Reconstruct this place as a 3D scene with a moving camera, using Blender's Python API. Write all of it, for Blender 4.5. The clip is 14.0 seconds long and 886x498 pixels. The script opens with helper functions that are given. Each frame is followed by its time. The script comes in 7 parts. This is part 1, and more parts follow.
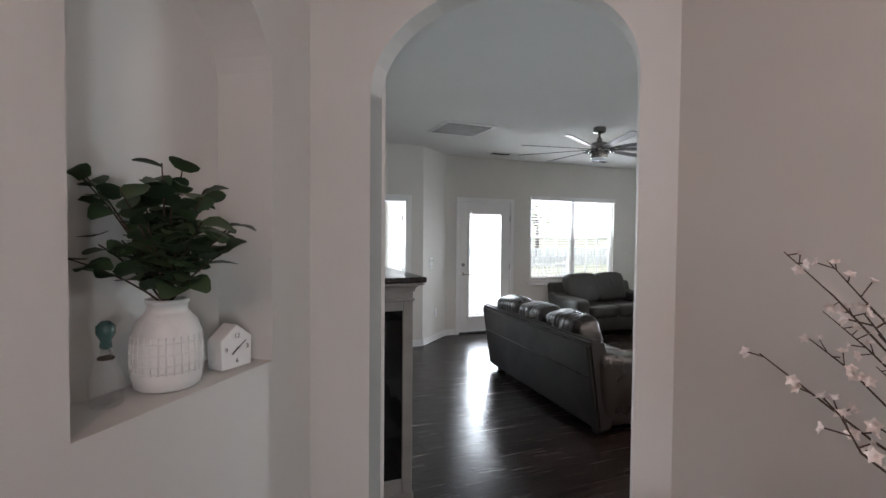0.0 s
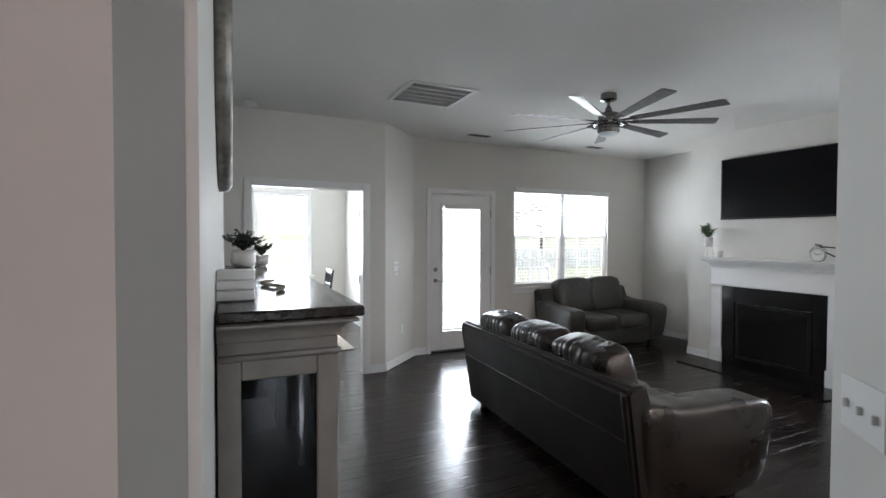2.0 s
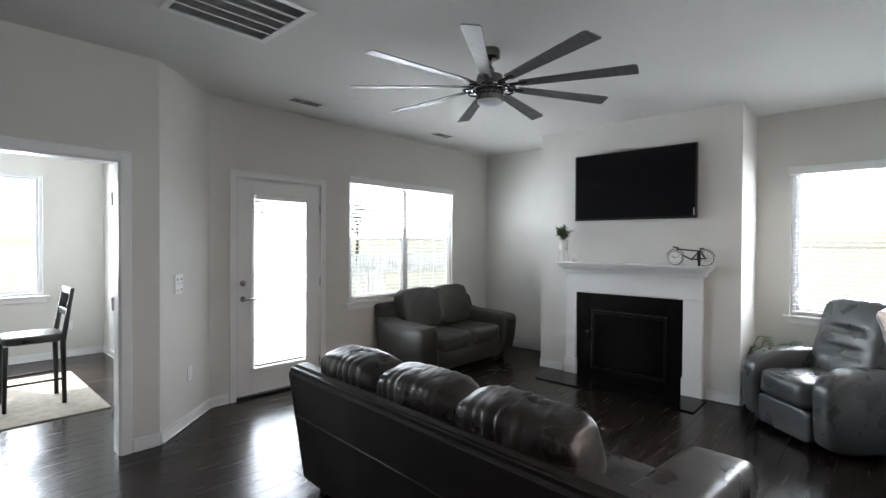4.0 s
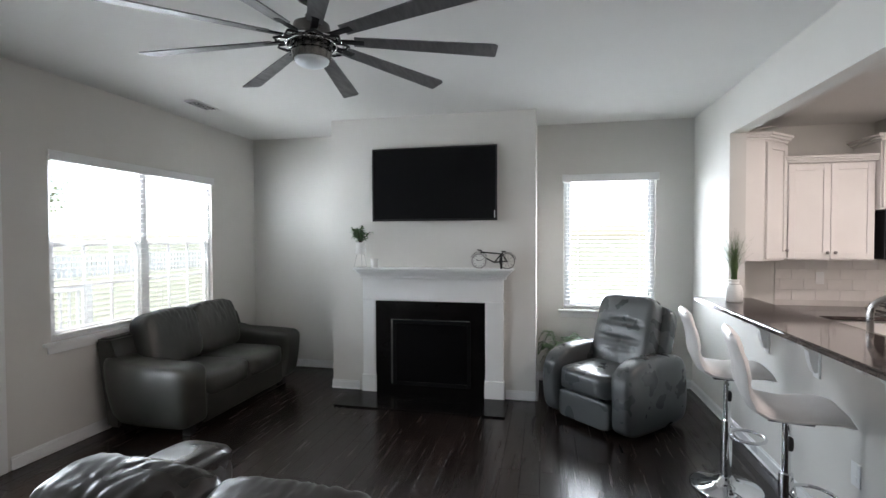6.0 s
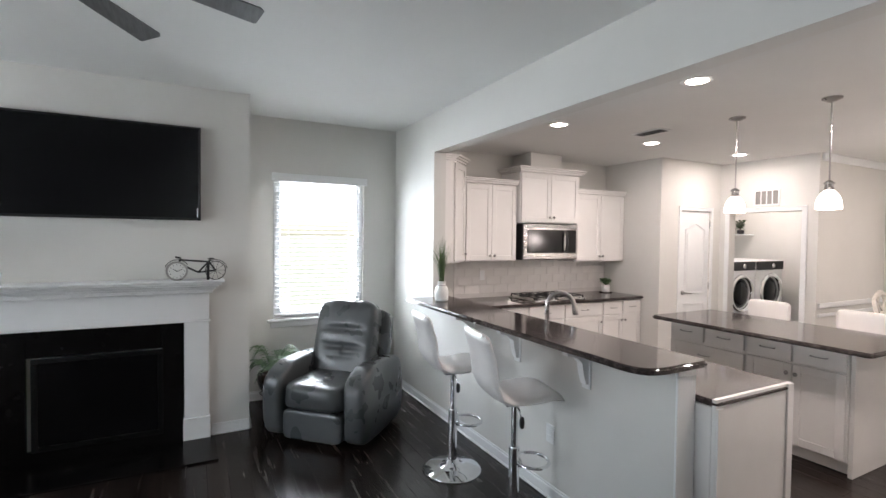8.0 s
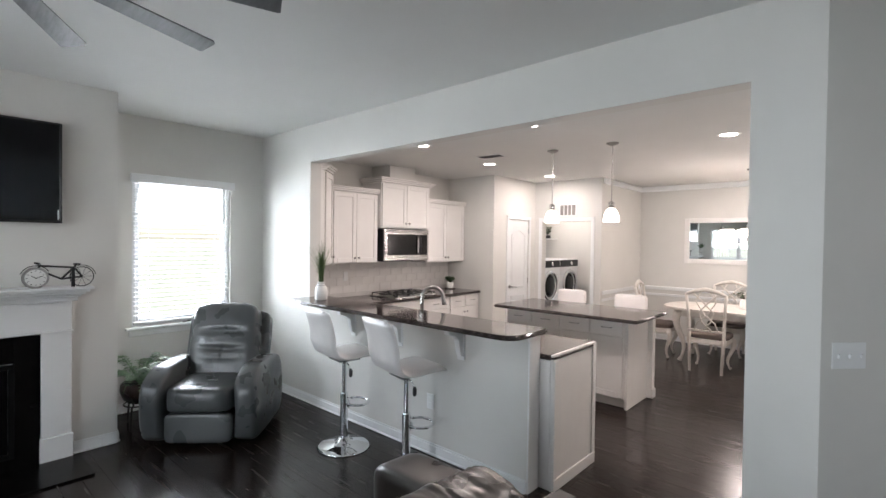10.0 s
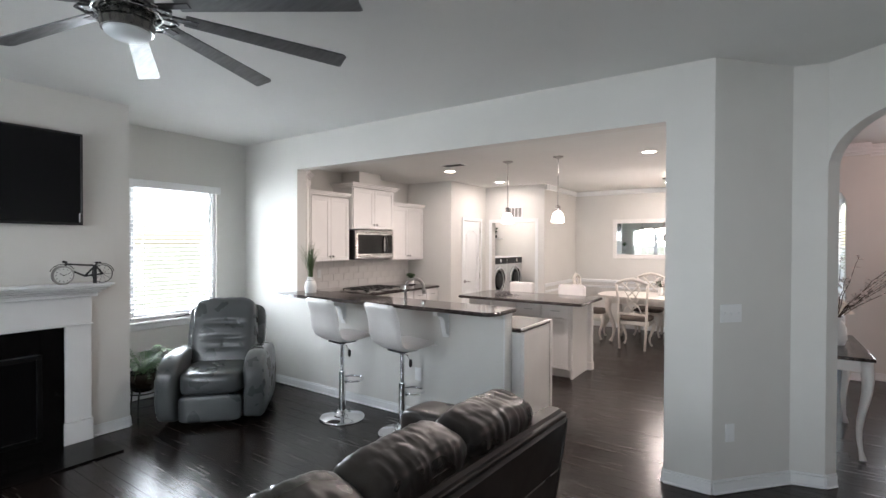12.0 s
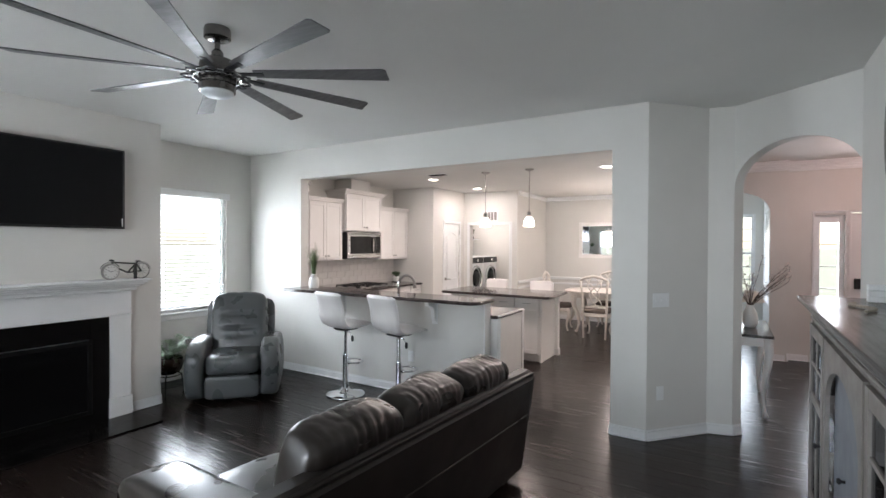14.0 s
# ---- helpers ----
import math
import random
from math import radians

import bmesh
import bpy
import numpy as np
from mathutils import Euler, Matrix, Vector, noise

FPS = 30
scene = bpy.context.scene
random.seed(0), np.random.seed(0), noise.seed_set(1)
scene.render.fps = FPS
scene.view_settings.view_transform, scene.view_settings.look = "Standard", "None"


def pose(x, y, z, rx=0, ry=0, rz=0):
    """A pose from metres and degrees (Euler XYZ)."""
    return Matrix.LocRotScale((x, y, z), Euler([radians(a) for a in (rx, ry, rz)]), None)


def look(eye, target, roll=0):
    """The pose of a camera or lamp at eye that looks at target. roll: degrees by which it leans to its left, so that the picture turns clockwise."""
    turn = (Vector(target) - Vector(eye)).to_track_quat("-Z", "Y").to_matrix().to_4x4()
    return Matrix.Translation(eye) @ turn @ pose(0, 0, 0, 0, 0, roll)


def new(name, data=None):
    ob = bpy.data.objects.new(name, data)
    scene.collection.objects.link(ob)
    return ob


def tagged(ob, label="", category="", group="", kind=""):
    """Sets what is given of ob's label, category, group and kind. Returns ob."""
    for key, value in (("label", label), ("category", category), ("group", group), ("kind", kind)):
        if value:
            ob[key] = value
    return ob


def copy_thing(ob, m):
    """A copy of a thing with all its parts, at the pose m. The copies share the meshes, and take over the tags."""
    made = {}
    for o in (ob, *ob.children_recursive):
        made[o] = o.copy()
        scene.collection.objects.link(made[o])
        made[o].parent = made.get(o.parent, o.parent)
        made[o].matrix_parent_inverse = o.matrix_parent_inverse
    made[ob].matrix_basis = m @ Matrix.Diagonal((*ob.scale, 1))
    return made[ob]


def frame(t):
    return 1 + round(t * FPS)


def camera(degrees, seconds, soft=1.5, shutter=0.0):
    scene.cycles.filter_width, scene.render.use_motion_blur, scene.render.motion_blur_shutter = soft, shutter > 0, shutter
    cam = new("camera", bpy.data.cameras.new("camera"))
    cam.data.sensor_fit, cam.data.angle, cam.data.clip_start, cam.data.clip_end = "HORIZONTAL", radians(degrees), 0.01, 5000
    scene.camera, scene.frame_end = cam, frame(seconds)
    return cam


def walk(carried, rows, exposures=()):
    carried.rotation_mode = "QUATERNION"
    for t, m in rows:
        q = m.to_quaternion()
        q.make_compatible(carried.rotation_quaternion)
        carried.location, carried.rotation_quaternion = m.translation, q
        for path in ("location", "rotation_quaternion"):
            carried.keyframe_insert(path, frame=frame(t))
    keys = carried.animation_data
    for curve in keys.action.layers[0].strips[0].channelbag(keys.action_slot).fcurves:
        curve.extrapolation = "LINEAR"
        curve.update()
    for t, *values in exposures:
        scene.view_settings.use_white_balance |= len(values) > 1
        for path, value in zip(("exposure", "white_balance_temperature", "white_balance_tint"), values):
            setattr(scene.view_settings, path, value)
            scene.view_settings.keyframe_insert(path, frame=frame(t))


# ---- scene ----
cam = camera(85.8, 14.0)
METRES, EYE, TILT, LEAN, TURN = 6.8, 1.57, 0.0, 0.0, -22.3
PATH = [
    (0, (1.06, 1.099, 1.528), (1.808, 2.954, 1.47), 0.5),
    (0.5, (1.206, 1.406, 1.521), (1.958, 3.259, 1.466), 0.2),
    (1, (1.34, 1.679, 1.516), (2.095, 3.531, 1.466), 0.1),
    (1.5, (1.446, 1.99, 1.495), (2.221, 3.833, 1.449), 0.1),
    (2, (1.576, 2.241, 1.488), (2.432, 4.049, 1.439), 0.2),
    (2.5, (1.696, 2.5, 1.469), (2.695, 4.233, 1.426), 0.1),
    (3, (1.823, 2.792, 1.433), (2.995, 4.412, 1.408), -0.1),
    (3.2, (1.902, 2.937, 1.436), (3.13, 4.516, 1.41), 0.1),
    (5.5, (2.355, 4.174, 1.506), (4.234, 4.858, 1.476), -0.5),
    (6, (2.533, 4.304, 1.546), (4.488, 4.723, 1.498), -0.2),
    (6.5, (2.72, 4.41, 1.6), (4.717, 4.482, 1.534), 0.1),
    (7, (2.83, 4.563, 1.618), (4.809, 4.287, 1.549), 0.4),
    (7.5, (2.895, 4.682, 1.618), (4.796, 4.062, 1.555), 0.6),
    (8, (2.89, 4.785, 1.61), (4.664, 3.862, 1.556), 0.7),
    (8.5, (2.804, 4.909, 1.621), (4.458, 3.786, 1.568), 0.8),
    (9, (2.752, 5.08, 1.637), (4.298, 3.811, 1.584), 0.8),
    (11.3, (2.635, 6.021, 1.571), (3.786, 4.385, 1.553), 0.3),
    (11.5, (2.625, 6.108, 1.57), (3.763, 4.464, 1.548), 0.2),
    (12, (2.583, 6.261, 1.573), (3.703, 4.605, 1.551), 0.2),
    (12.5, (2.48, 6.426, 1.583), (3.589, 4.762, 1.558), 0.2),
    (13, (2.422, 6.597, 1.585), (3.514, 4.922, 1.559), 0.2),
    (13.5, (2.367, 6.79, 1.587), (3.439, 5.101, 1.564), 0.3),
    (14, (2.29, 6.983, 1.589), (3.318, 5.268, 1.567), 0.3),
]
walk(cam, [(t, look(eye, target, roll)) for t, eye, target, roll in PATH], [(0, 1.02), (14, 1.0)])

# ---- world, sun and lights ----
world = bpy.data.worlds.new("world")
scene.world = world
world.use_nodes = True
wn = world.node_tree.nodes
sky = wn.new("ShaderNodeTexSky")
sky.sky_type = "NISHITA"
sky.sun_disc = False
sky.sun_elevation = radians(48)
sky.sun_rotation = radians(200)
world.node_tree.links.new(sky.outputs[0], wn["Background"].inputs[0])
wn["Background"].inputs[1].default_value = 0.15

sun = bpy.data.lights.new("sun", "SUN")
sun.energy, sun.angle, sun.color = 4.8, radians(0.6), (1.0, 0.95, 0.88)
sun_ob = new("sun", sun)
sun_ob.matrix_world = look((0, 0, 10), (-0.62 * math.sin(radians(200)), 0.62 * math.cos(radians(200)), 9.3))


def window_light(name, x, y, z, w, h, turn, power, color=(0.845, 0.915, 1.0)):
    """A sky portal lamp in a window opening; it shines along its local -Z, turned about z by turn."""
    li = bpy.data.lights.new(name, "AREA")
    li.shape, li.size, li.size_y, li.energy, li.color = "RECTANGLE", w, h, power, color
    ob = new(name, li)
    ob.matrix_world = pose(x, y, z, 90, 0, turn)
    return ob


def lamp(name, x, y, z, power, color, size=0.06, kind="POINT"):
    li = bpy.data.lights.new(name, kind)
    li.energy, li.color = power, color
    if kind == "POINT":
        li.shadow_soft_size = size
    else:
        li.shape, li.size = "DISK", 2 * size
    ob = new(name, li)
    ob.location = (x, y, z)
    return ob


KC = 2.60   # kitchen ceiling
H = 2.74    # living room ceiling
window_light("window_light", 6.11, 8.06, 1.86, 1.8, 0.68, 180, 58)
window_light("patio_door_light", 4.47, 7.99, 1.08, 0.66, 1.66, 180, 42)
window_light("east_window_light", 8.04, 3.65, 1.50, 0.92, 1.45, 90, 66)
window_light("study_window_light", 2.57, 11.25, 1.5, 1.0, 1.5, 180, 80)
window_light("study_side_light", 1.72, 11.25, 1.5, 0.5, 1.5, 180, 40)
window_light("front_room_light", 2.3, -4.25, 1.5, 0.9, 1.5, 0, 20)
window_light("door_glass_light", 1.13, -1.40, 1.25, 0.3, 1.3, 0, 16)
WARM = (1.0, 0.865, 0.83)
DOWNLIGHTS = [(3.52, 2.05), (4.83, 2.0), (6.16, 1.95), (6.31, 0.58), (6.25, -0.84), (3.66, 0.60), (3.9, -2.3)]
for x, y in DOWNLIGHTS:
    lamp("downlight_lamp", x, y, KC - 0.02, 6.6, WARM, 0.07, "AREA")
for x in (5.25, 4.60):
    lamp("pendant_lamp", x, 0.88, 1.78, 4, WARM, 0.05)
lamp("chandelier_lamp", 3.82, -1.45, 1.55, 17, WARM, 0.12)
lamp("laundry_lamp", 6.9, -2.2, 2.3, 16, WARM, 0.1)
lamp("foyer_lamp", 0.55, 0.2, 2.5, 13, (1.0, 0.67, 0.63), 0.15)



# ---- materials ----
def nodes_of(name):
    m = bpy.data.materials.new(name)
    m.use_nodes = True
    nt = m.node_tree
    return m, nt, nt.nodes["Principled BSDF"]


def tint(nt, a, b, fac):
    mix = nt.nodes.new("ShaderNodeMix")
    mix.data_type = "RGBA"
    mix.inputs[6].default_value, mix.inputs[7].default_value = (*a, 1), (*b, 1)
    nt.links.new(fac, mix.inputs[0])
    return mix.outputs[2]


def noise_node(nt, scale, detail=4, rough=0.55, stretch=(1, 1, 1)):
    co = nt.nodes.new("ShaderNodeTexCoord")
    mp = nt.nodes.new("ShaderNodeMapping")
    mp.inputs["Scale"].default_value = stretch
    n = nt.nodes.new("ShaderNodeTexNoise")
    n.inputs["Scale"].default_value, n.inputs["Detail"].default_value, n.inputs["Roughness"].default_value = scale, detail, rough
    nt.links.new(co.outputs["Object"], mp.inputs[0])
    nt.links.new(mp.outputs[0], n.inputs["Vector"])
    return n.outputs["Fac"]


def ramp(nt, fac, lo, hi, a=0.0, b=1.0):
    r = nt.nodes.new("ShaderNodeMapRange")
    r.inputs[1].default_value, r.inputs[2].default_value, r.inputs[3].default_value, r.inputs[4].default_value = lo, hi, a, b
    nt.links.new(fac, r.inputs[0])
    return r.outputs[0]


def bump(nt, bsdf, fac, strength, dist=0.002, before=None):
    b = nt.nodes.new("ShaderNodeBump")
    b.inputs["Strength"].default_value, b.inputs["Distance"].default_value = strength, dist
    nt.links.new(fac, b.inputs["Height"])
    if before is not None:
        nt.links.new(before, b.inputs["Normal"])
    nt.links.new(b.outputs[0], bsdf.inputs["Normal"])
    return b.outputs[0]


def surface(name, a, b=None, rough=0.5, metal=0.0, scale=6, grain=60, bumps=0.1, dist=0.001, stretch=(1, 1, 1), spread=0.08, coat=0.0):
    """A plain material: two close colours in broad stains, a fine grain in relief and uneven gloss."""
    m, nt, p = nodes_of(name)
    b = b or tuple(c * 0.88 for c in a)
    broad = noise_node(nt, scale, 5, 0.6, stretch)
    nt.links.new(tint(nt, a, b, ramp(nt, broad, 0.35, 0.65)), p.inputs["Base Color"])
    fine = noise_node(nt, grain, 3, 0.6, stretch)
    nt.links.new(ramp(nt, broad, 0.3, 0.7, max(0.02, rough - spread), min(1, rough + spread)), p.inputs["Roughness"])
    if bumps:
        bump(nt, p, fine, bumps, dist)
    p.inputs["Metallic"].default_value = metal
    p.inputs["Coat Weight"].default_value = coat
    return m


def emitter(name, color, strength):
    m, nt, p = nodes_of(name)
    p.inputs["Base Color"].default_value = (*color, 1)
    p.inputs["Emission Color"].default_value = (*color, 1)
    p.inputs["Emission Strength"].default_value = strength
    return m


def glassy(name, color=(1, 1, 1), rough=0.0):
    """A thin pane: clear, with the gloss of glass."""
    m = bpy.data.materials.new(name)
    m.use_nodes = True
    nt = m.node_tree
    nt.nodes.clear()
    out = nt.nodes.new("ShaderNodeOutputMaterial")
    mix = nt.nodes.new("ShaderNodeMixShader")
    tr = nt.nodes.new("ShaderNodeBsdfTransparent")
    gl = nt.nodes.new("ShaderNodeBsdfGlossy")
    lw = nt.nodes.new("ShaderNodeLayerWeight")
    lw.inputs["Blend"].default_value = 0.25
    gain = nt.nodes.new("ShaderNodeMapRange")
    gain.inputs[3].default_value, gain.inputs[4].default_value = 0.03, 0.45
    nt.links.new(lw.outputs["Facing"], gain.inputs[0])
    tr.inputs[0].default_value = (*color, 1)
    gl.inputs["Roughness"].default_value = rough
    nt.links.new(gain.outputs[0], mix.inputs[0])
    nt.links.new(tr.outputs[0], mix.inputs[1])
    nt.links.new(gl.outputs[0], mix.inputs[2])
    nt.links.new(mix.outputs[0], out.inputs[0])
    return m


def leather(name, a, b, rough):
    m, nt, p = nodes_of(name)
    broad = noise_node(nt, 5, 2, 0.5)
    nt.links.new(tint(nt, a, b, ramp(nt, broad, 0.3, 0.72)), p.inputs["Base Color"])
    nt.links.new(ramp(nt, broad, 0.3, 0.7, rough - 0.07, rough + 0.09), p.inputs["Roughness"])
    co = nt.nodes.new("ShaderNodeTexCoord")
    v = nt.nodes.new("ShaderNodeTexVoronoi")
    v.feature = "DISTANCE_TO_EDGE"
    v.inputs["Scale"].default_value = 240
    nt.links.new(co.outputs["Object"], v.inputs["Vector"])
    first = bump(nt, p, v.outputs["Distance"], 0.04, 0.001)
    crease = noise_node(nt, 12, 2, 0.5, (1, 1, 2.0))
    bump(nt, p, crease, 0.10, 0.008, first)
    p.inputs["Specular IOR Level"].default_value = 0.6
    return m


def plank_wood():
    """Dark hand-scraped oak: each board a shade of its own, grain along x, a satin finish."""
    m, nt, p = nodes_of("dark_oak_floor")
    info = nt.nodes.new("ShaderNodeObjectInfo")
    geo = nt.nodes.new("ShaderNodeNewGeometry")
    add = nt.nodes.new("ShaderNodeMath")
    add.operation = "ADD"
    nt.links.new(info.outputs["Random"], add.inputs[0])
    nt.links.new(geo.outputs["Random Per Island"], add.inputs[1])
    fr = nt.nodes.new("ShaderNodeMath")
    fr.operation = "FRACT"
    nt.links.new(add.outputs[0], fr.inputs[0])
    pos = nt.nodes.new("ShaderNodeVectorMath")
    pos.operation = "MULTIPLY"
    pos.inputs[1].default_value = (1.4, 22, 1)
    nt.links.new(geo.outputs["Position"], pos.inputs[0])
    n = nt.nodes.new("ShaderNodeTexNoise")
    n.inputs["Scale"].default_value, n.inputs["Detail"].default_value = 1.6, 7
    n.noise_dimensions = "4D"
    nt.links.new(pos.outputs[0], n.inputs["Vector"])
    nt.links.new(ramp(nt, fr.outputs[0], 0, 1, 0, 9), n.inputs["W"])
    base = tint(nt, (0.014, 0.0095, 0.008), (0.026, 0.018, 0.0155), fr.outputs[0])
    dark = nt.nodes.new("ShaderNodeMix")
    dark.data_type = "RGBA"
    dark.blend_type = "MULTIPLY"
    dark.inputs[0].default_value = 0.8
    nt.links.new(base, dark.inputs[6])
    nt.links.new(tint(nt, (0.45, 0.45, 0.45), (1.25, 1.2, 1.15), ramp(nt, n.outputs["Fac"], 0.3, 0.7)), dark.inputs[7])
    nt.links.new(dark.outputs[2], p.inputs["Base Color"])
    nt.links.new(ramp(nt, n.outputs["Fac"], 0.3, 0.7, 0.17, 0.30), p.inputs["Roughness"])
    p.inputs["Specular IOR Level"].default_value = 0.32
    wave = nt.nodes.new("ShaderNodeTexNoise")
    wave.inputs["Scale"].default_value, wave.inputs["Detail"].default_value = 7, 3
    wpos = nt.nodes.new("ShaderNodeVectorMath")
    wpos.operation = "MULTIPLY"
    wpos.inputs[1].default_value = (2.2, 1, 1)
    nt.links.new(geo.outputs["Position"], wpos.inputs[0])
    nt.links.new(wpos.outputs[0], wave.inputs["Vector"])
    first = bump(nt, p, wave.outputs["Fac"], 0.09, 0.010)
    bump(nt, p, n.outputs["Fac"], 0.05, 0.0015, first)
    return m


def granite(name):
    m, nt, p = nodes_of(name)
    co = nt.nodes.new("ShaderNodeTexCoord")
    v = nt.nodes.new("ShaderNodeTexVoronoi")
    v.inputs["Scale"].default_value = 110
    nt.links.new(co.outputs["Object"], v.inputs["Vector"])
    n1 = noise_node(nt, 26, 6, 0.7)
    n2 = noise_node(nt, 4, 4, 0.6)
    c1 = tint(nt, (0.028, 0.021, 0.020), (0.13, 0.105, 0.10), ramp(nt, n1, 0.5, 0.74))
    mix = nt.nodes.new("ShaderNodeMix")
    mix.data_type = "RGBA"
    nt.links.new(ramp(nt, v.outputs["Distance"], 0.0, 0.32, 0.55, 0.0), mix.inputs[0])
    nt.links.new(c1, mix.inputs[6])
    nt.links.new(tint(nt, (0.36, 0.30, 0.28), (0.08, 0.05, 0.045), ramp(nt, n2, 0.4, 0.6)), mix.inputs[7])
    nt.links.new(mix.outputs[2], p.inputs["Base Color"])
    p.inputs["Roughness"].default_value = 0.09
    return m


def wood(name, a, b, rough=0.35, along=(1, 14, 14), relief=0.2):
    m, nt, p = nodes_of(name)
    n = noise_node(nt, 3, 7, 0.65, along)
    nt.links.new(tint(nt, a, b, ramp(nt, n, 0.35, 0.65)), p.inputs["Base Color"])
    nt.links.new(ramp(nt, n, 0.3, 0.7, rough - 0.06, rough + 0.08), p.inputs["Roughness"])
    bump(nt, p, n, relief, 0.002)
    return m


def leaf_mat(name, a, b, rough=0.5):
    m, nt, p = nodes_of(name)
    geo = nt.nodes.new("ShaderNodeNewGeometry")
    nt.links.new(tint(nt, a, b, geo.outputs["Random Per Island"]), p.inputs["Base Color"])
    p.inputs["Roughness"].default_value = rough
    p.inputs["Subsurface Weight"].default_value = 0.0
    return m


WALL = surface("warm_white_wall_paint", (0.655, 0.645, 0.615), (0.625, 0.615, 0.585), 0.75, scale=1.2, grain=90, bumps=0.10, dist=0.0012)
CEIL = surface("ceiling_paint", (0.70, 0.70, 0.68), (0.67, 0.67, 0.65), 0.85, scale=0.8, grain=120, bumps=0.12, dist=0.0015)
TRIM = surface("white_trim_paint", (0.78, 0.79, 0.79), (0.74, 0.75, 0.75), 0.35, scale=2, grain=30, bumps=0.03)
CAB = surface("white_cabinet_paint", (0.76, 0.745, 0.725), (0.72, 0.70, 0.68), 0.38, scale=2, grain=25, bumps=0.04)
GREYCAB = surface("greige_painted_wood", (0.24, 0.222, 0.205), (0.195, 0.178, 0.165), 0.5, scale=7, grain=40, bumps=0.15)
FLOOR = plank_wood()
SUB = surface("joint_dark", (0.006, 0.004, 0.003), rough=0.8, bumps=0)
BLACK_LEATHER = leather("dark_brown_leather", (0.016, 0.0125, 0.0105), (0.028, 0.022, 0.0185), 0.30)
SOFA_PANEL = surface("taut_dark_leather", (0.021, 0.0165, 0.014), (0.013, 0.0105, 0.009), 0.42, scale=3, grain=300, bumps=0.03)
GREY_LEATHER = leather("slate_grey_leather", (0.060, 0.066, 0.068), (0.074, 0.080, 0.082), 0.30)
OLIVE_LEATHER = leather("dark_olive_leather", (0.024, 0.025, 0.021), (0.042, 0.042, 0.036), 0.38)
WHITE_LEATHER = leather("white_vinyl", (0.74, 0.715, 0.70), (0.68, 0.655, 0.64), 0.36)
CHROME = surface("chrome", (0.85, 0.86, 0.88), (0.78, 0.79, 0.8), 0.07, 1.0, bumps=0, spread=0.03)
STEEL = surface("brushed_steel", (0.50, 0.49, 0.48), (0.42, 0.41, 0.40), 0.28, 1.0, grain=90, bumps=0.06, stretch=(1, 1, 12))
NICKEL = surface("brushed_nickel", (0.42, 0.41, 0.40), (0.36, 0.35, 0.34), 0.3, 1.0, grain=60, bumps=0.04)
FANMETAL = surface("dark_nickel", (0.24, 0.23, 0.22), (0.17, 0.165, 0.16), 0.22, 1.0, grain=60, bumps=0.04)
DARKMETAL = surface("dark_metal", (0.03, 0.03, 0.032), rough=0.4, metal=0.6, bumps=0.05)
BLADE = surface("fan_blade_grey", (0.16, 0.16, 0.165), (0.12, 0.12, 0.125), 0.42, 0.25, grain=40, bumps=0.05, stretch=(1, 8, 8))
SCREEN = surface("tv_screen", (0.004, 0.004, 0.005), rough=0.22, bumps=0, spread=0.02)
SOOT = surface("matt_firebox_black", (0.003, 0.003, 0.003), rough=0.45, bumps=0.05)
BLACK = surface("satin_black", (0.005, 0.005, 0.0055), (0.004, 0.004, 0.0045), 0.35, bumps=0.05)
SLATE = surface("black_slate_tile", (0.0035, 0.0033, 0.0033), (0.006, 0.0055, 0.0055), 0.2, scale=9, bumps=0.1)
GRANITE = granite("dark_granite")
DARKTOP = wood("dark_stained_top", (0.013, 0.009, 0.008), (0.026, 0.018, 0.015), 0.20, (14, 1, 14), 0.05)
TILE = surface("white_glazed_tile", (0.74, 0.72, 0.70), (0.70, 0.68, 0.66), 0.12, scale=5, grain=12, bumps=0.08)
GROUT = surface("grout", (0.62, 0.60, 0.58), rough=0.9)
CERAMIC = surface("white_ceramic", (0.76, 0.76, 0.74), (0.70, 0.70, 0.68), 0.3, scale=4, grain=40, bumps=0.1)
GLASS = glassy("clear_glass")
# grey tint carries the dimness inside the sideboard
SHADEGLASS = glassy("shade_tinted_glass", (0.30, 0.30, 0.31))
DARKGLASS = surface("dark_oven_glass", (0.004, 0.004, 0.0045), rough=0.12, bumps=0, spread=0.02)
DARKGLASS.node_tree.nodes["Principled BSDF"].inputs["Specular IOR Level"].default_value = 0.3
for dark in (SOOT, SLATE, SCREEN):
    dark.node_tree.nodes["Principled BSDF"].inputs["Specular IOR Level"].default_value = 0.2
MIRROR = surface("mirror_silver", (0.86, 0.88, 0.88), (0.85, 0.87, 0.87), 0.015, 1.0, bumps=0, spread=0.005)
BLIND = surface("white_blind_slat", (0.80, 0.80, 0.79), rough=0.5, bumps=0.03)
PVC = surface("white_window_vinyl", (0.76, 0.77, 0.78), rough=0.35, bumps=0.02)
LEAF = leaf_mat("eucalyptus_leaf", (0.018, 0.040, 0.018), (0.065, 0.105, 0.045))
LEAF_DARK = leaf_mat("dusty_leaf", (0.035, 0.050, 0.040), (0.090, 0.115, 0.095))
FERN = leaf_mat("fern_leaf", (0.030, 0.070, 0.030), (0.10, 0.19, 0.07))
GRASSLEAF = leaf_mat("grass_blade", (0.030, 0.060, 0.018), (0.11, 0.17, 0.06))
TWIG = surface("brown_twig", (0.06, 0.035, 0.022), rough=0.7)
BLOSSOM = leaf_mat("white_blossom", (0.62, 0.55, 0.52), (0.80, 0.74, 0.70))
BULB = emitter("downlight_lens", (1.0, 0.88, 0.80), 14)
SHADE = emitter("opal_shade", (1.0, 0.86, 0.78), 3.2)
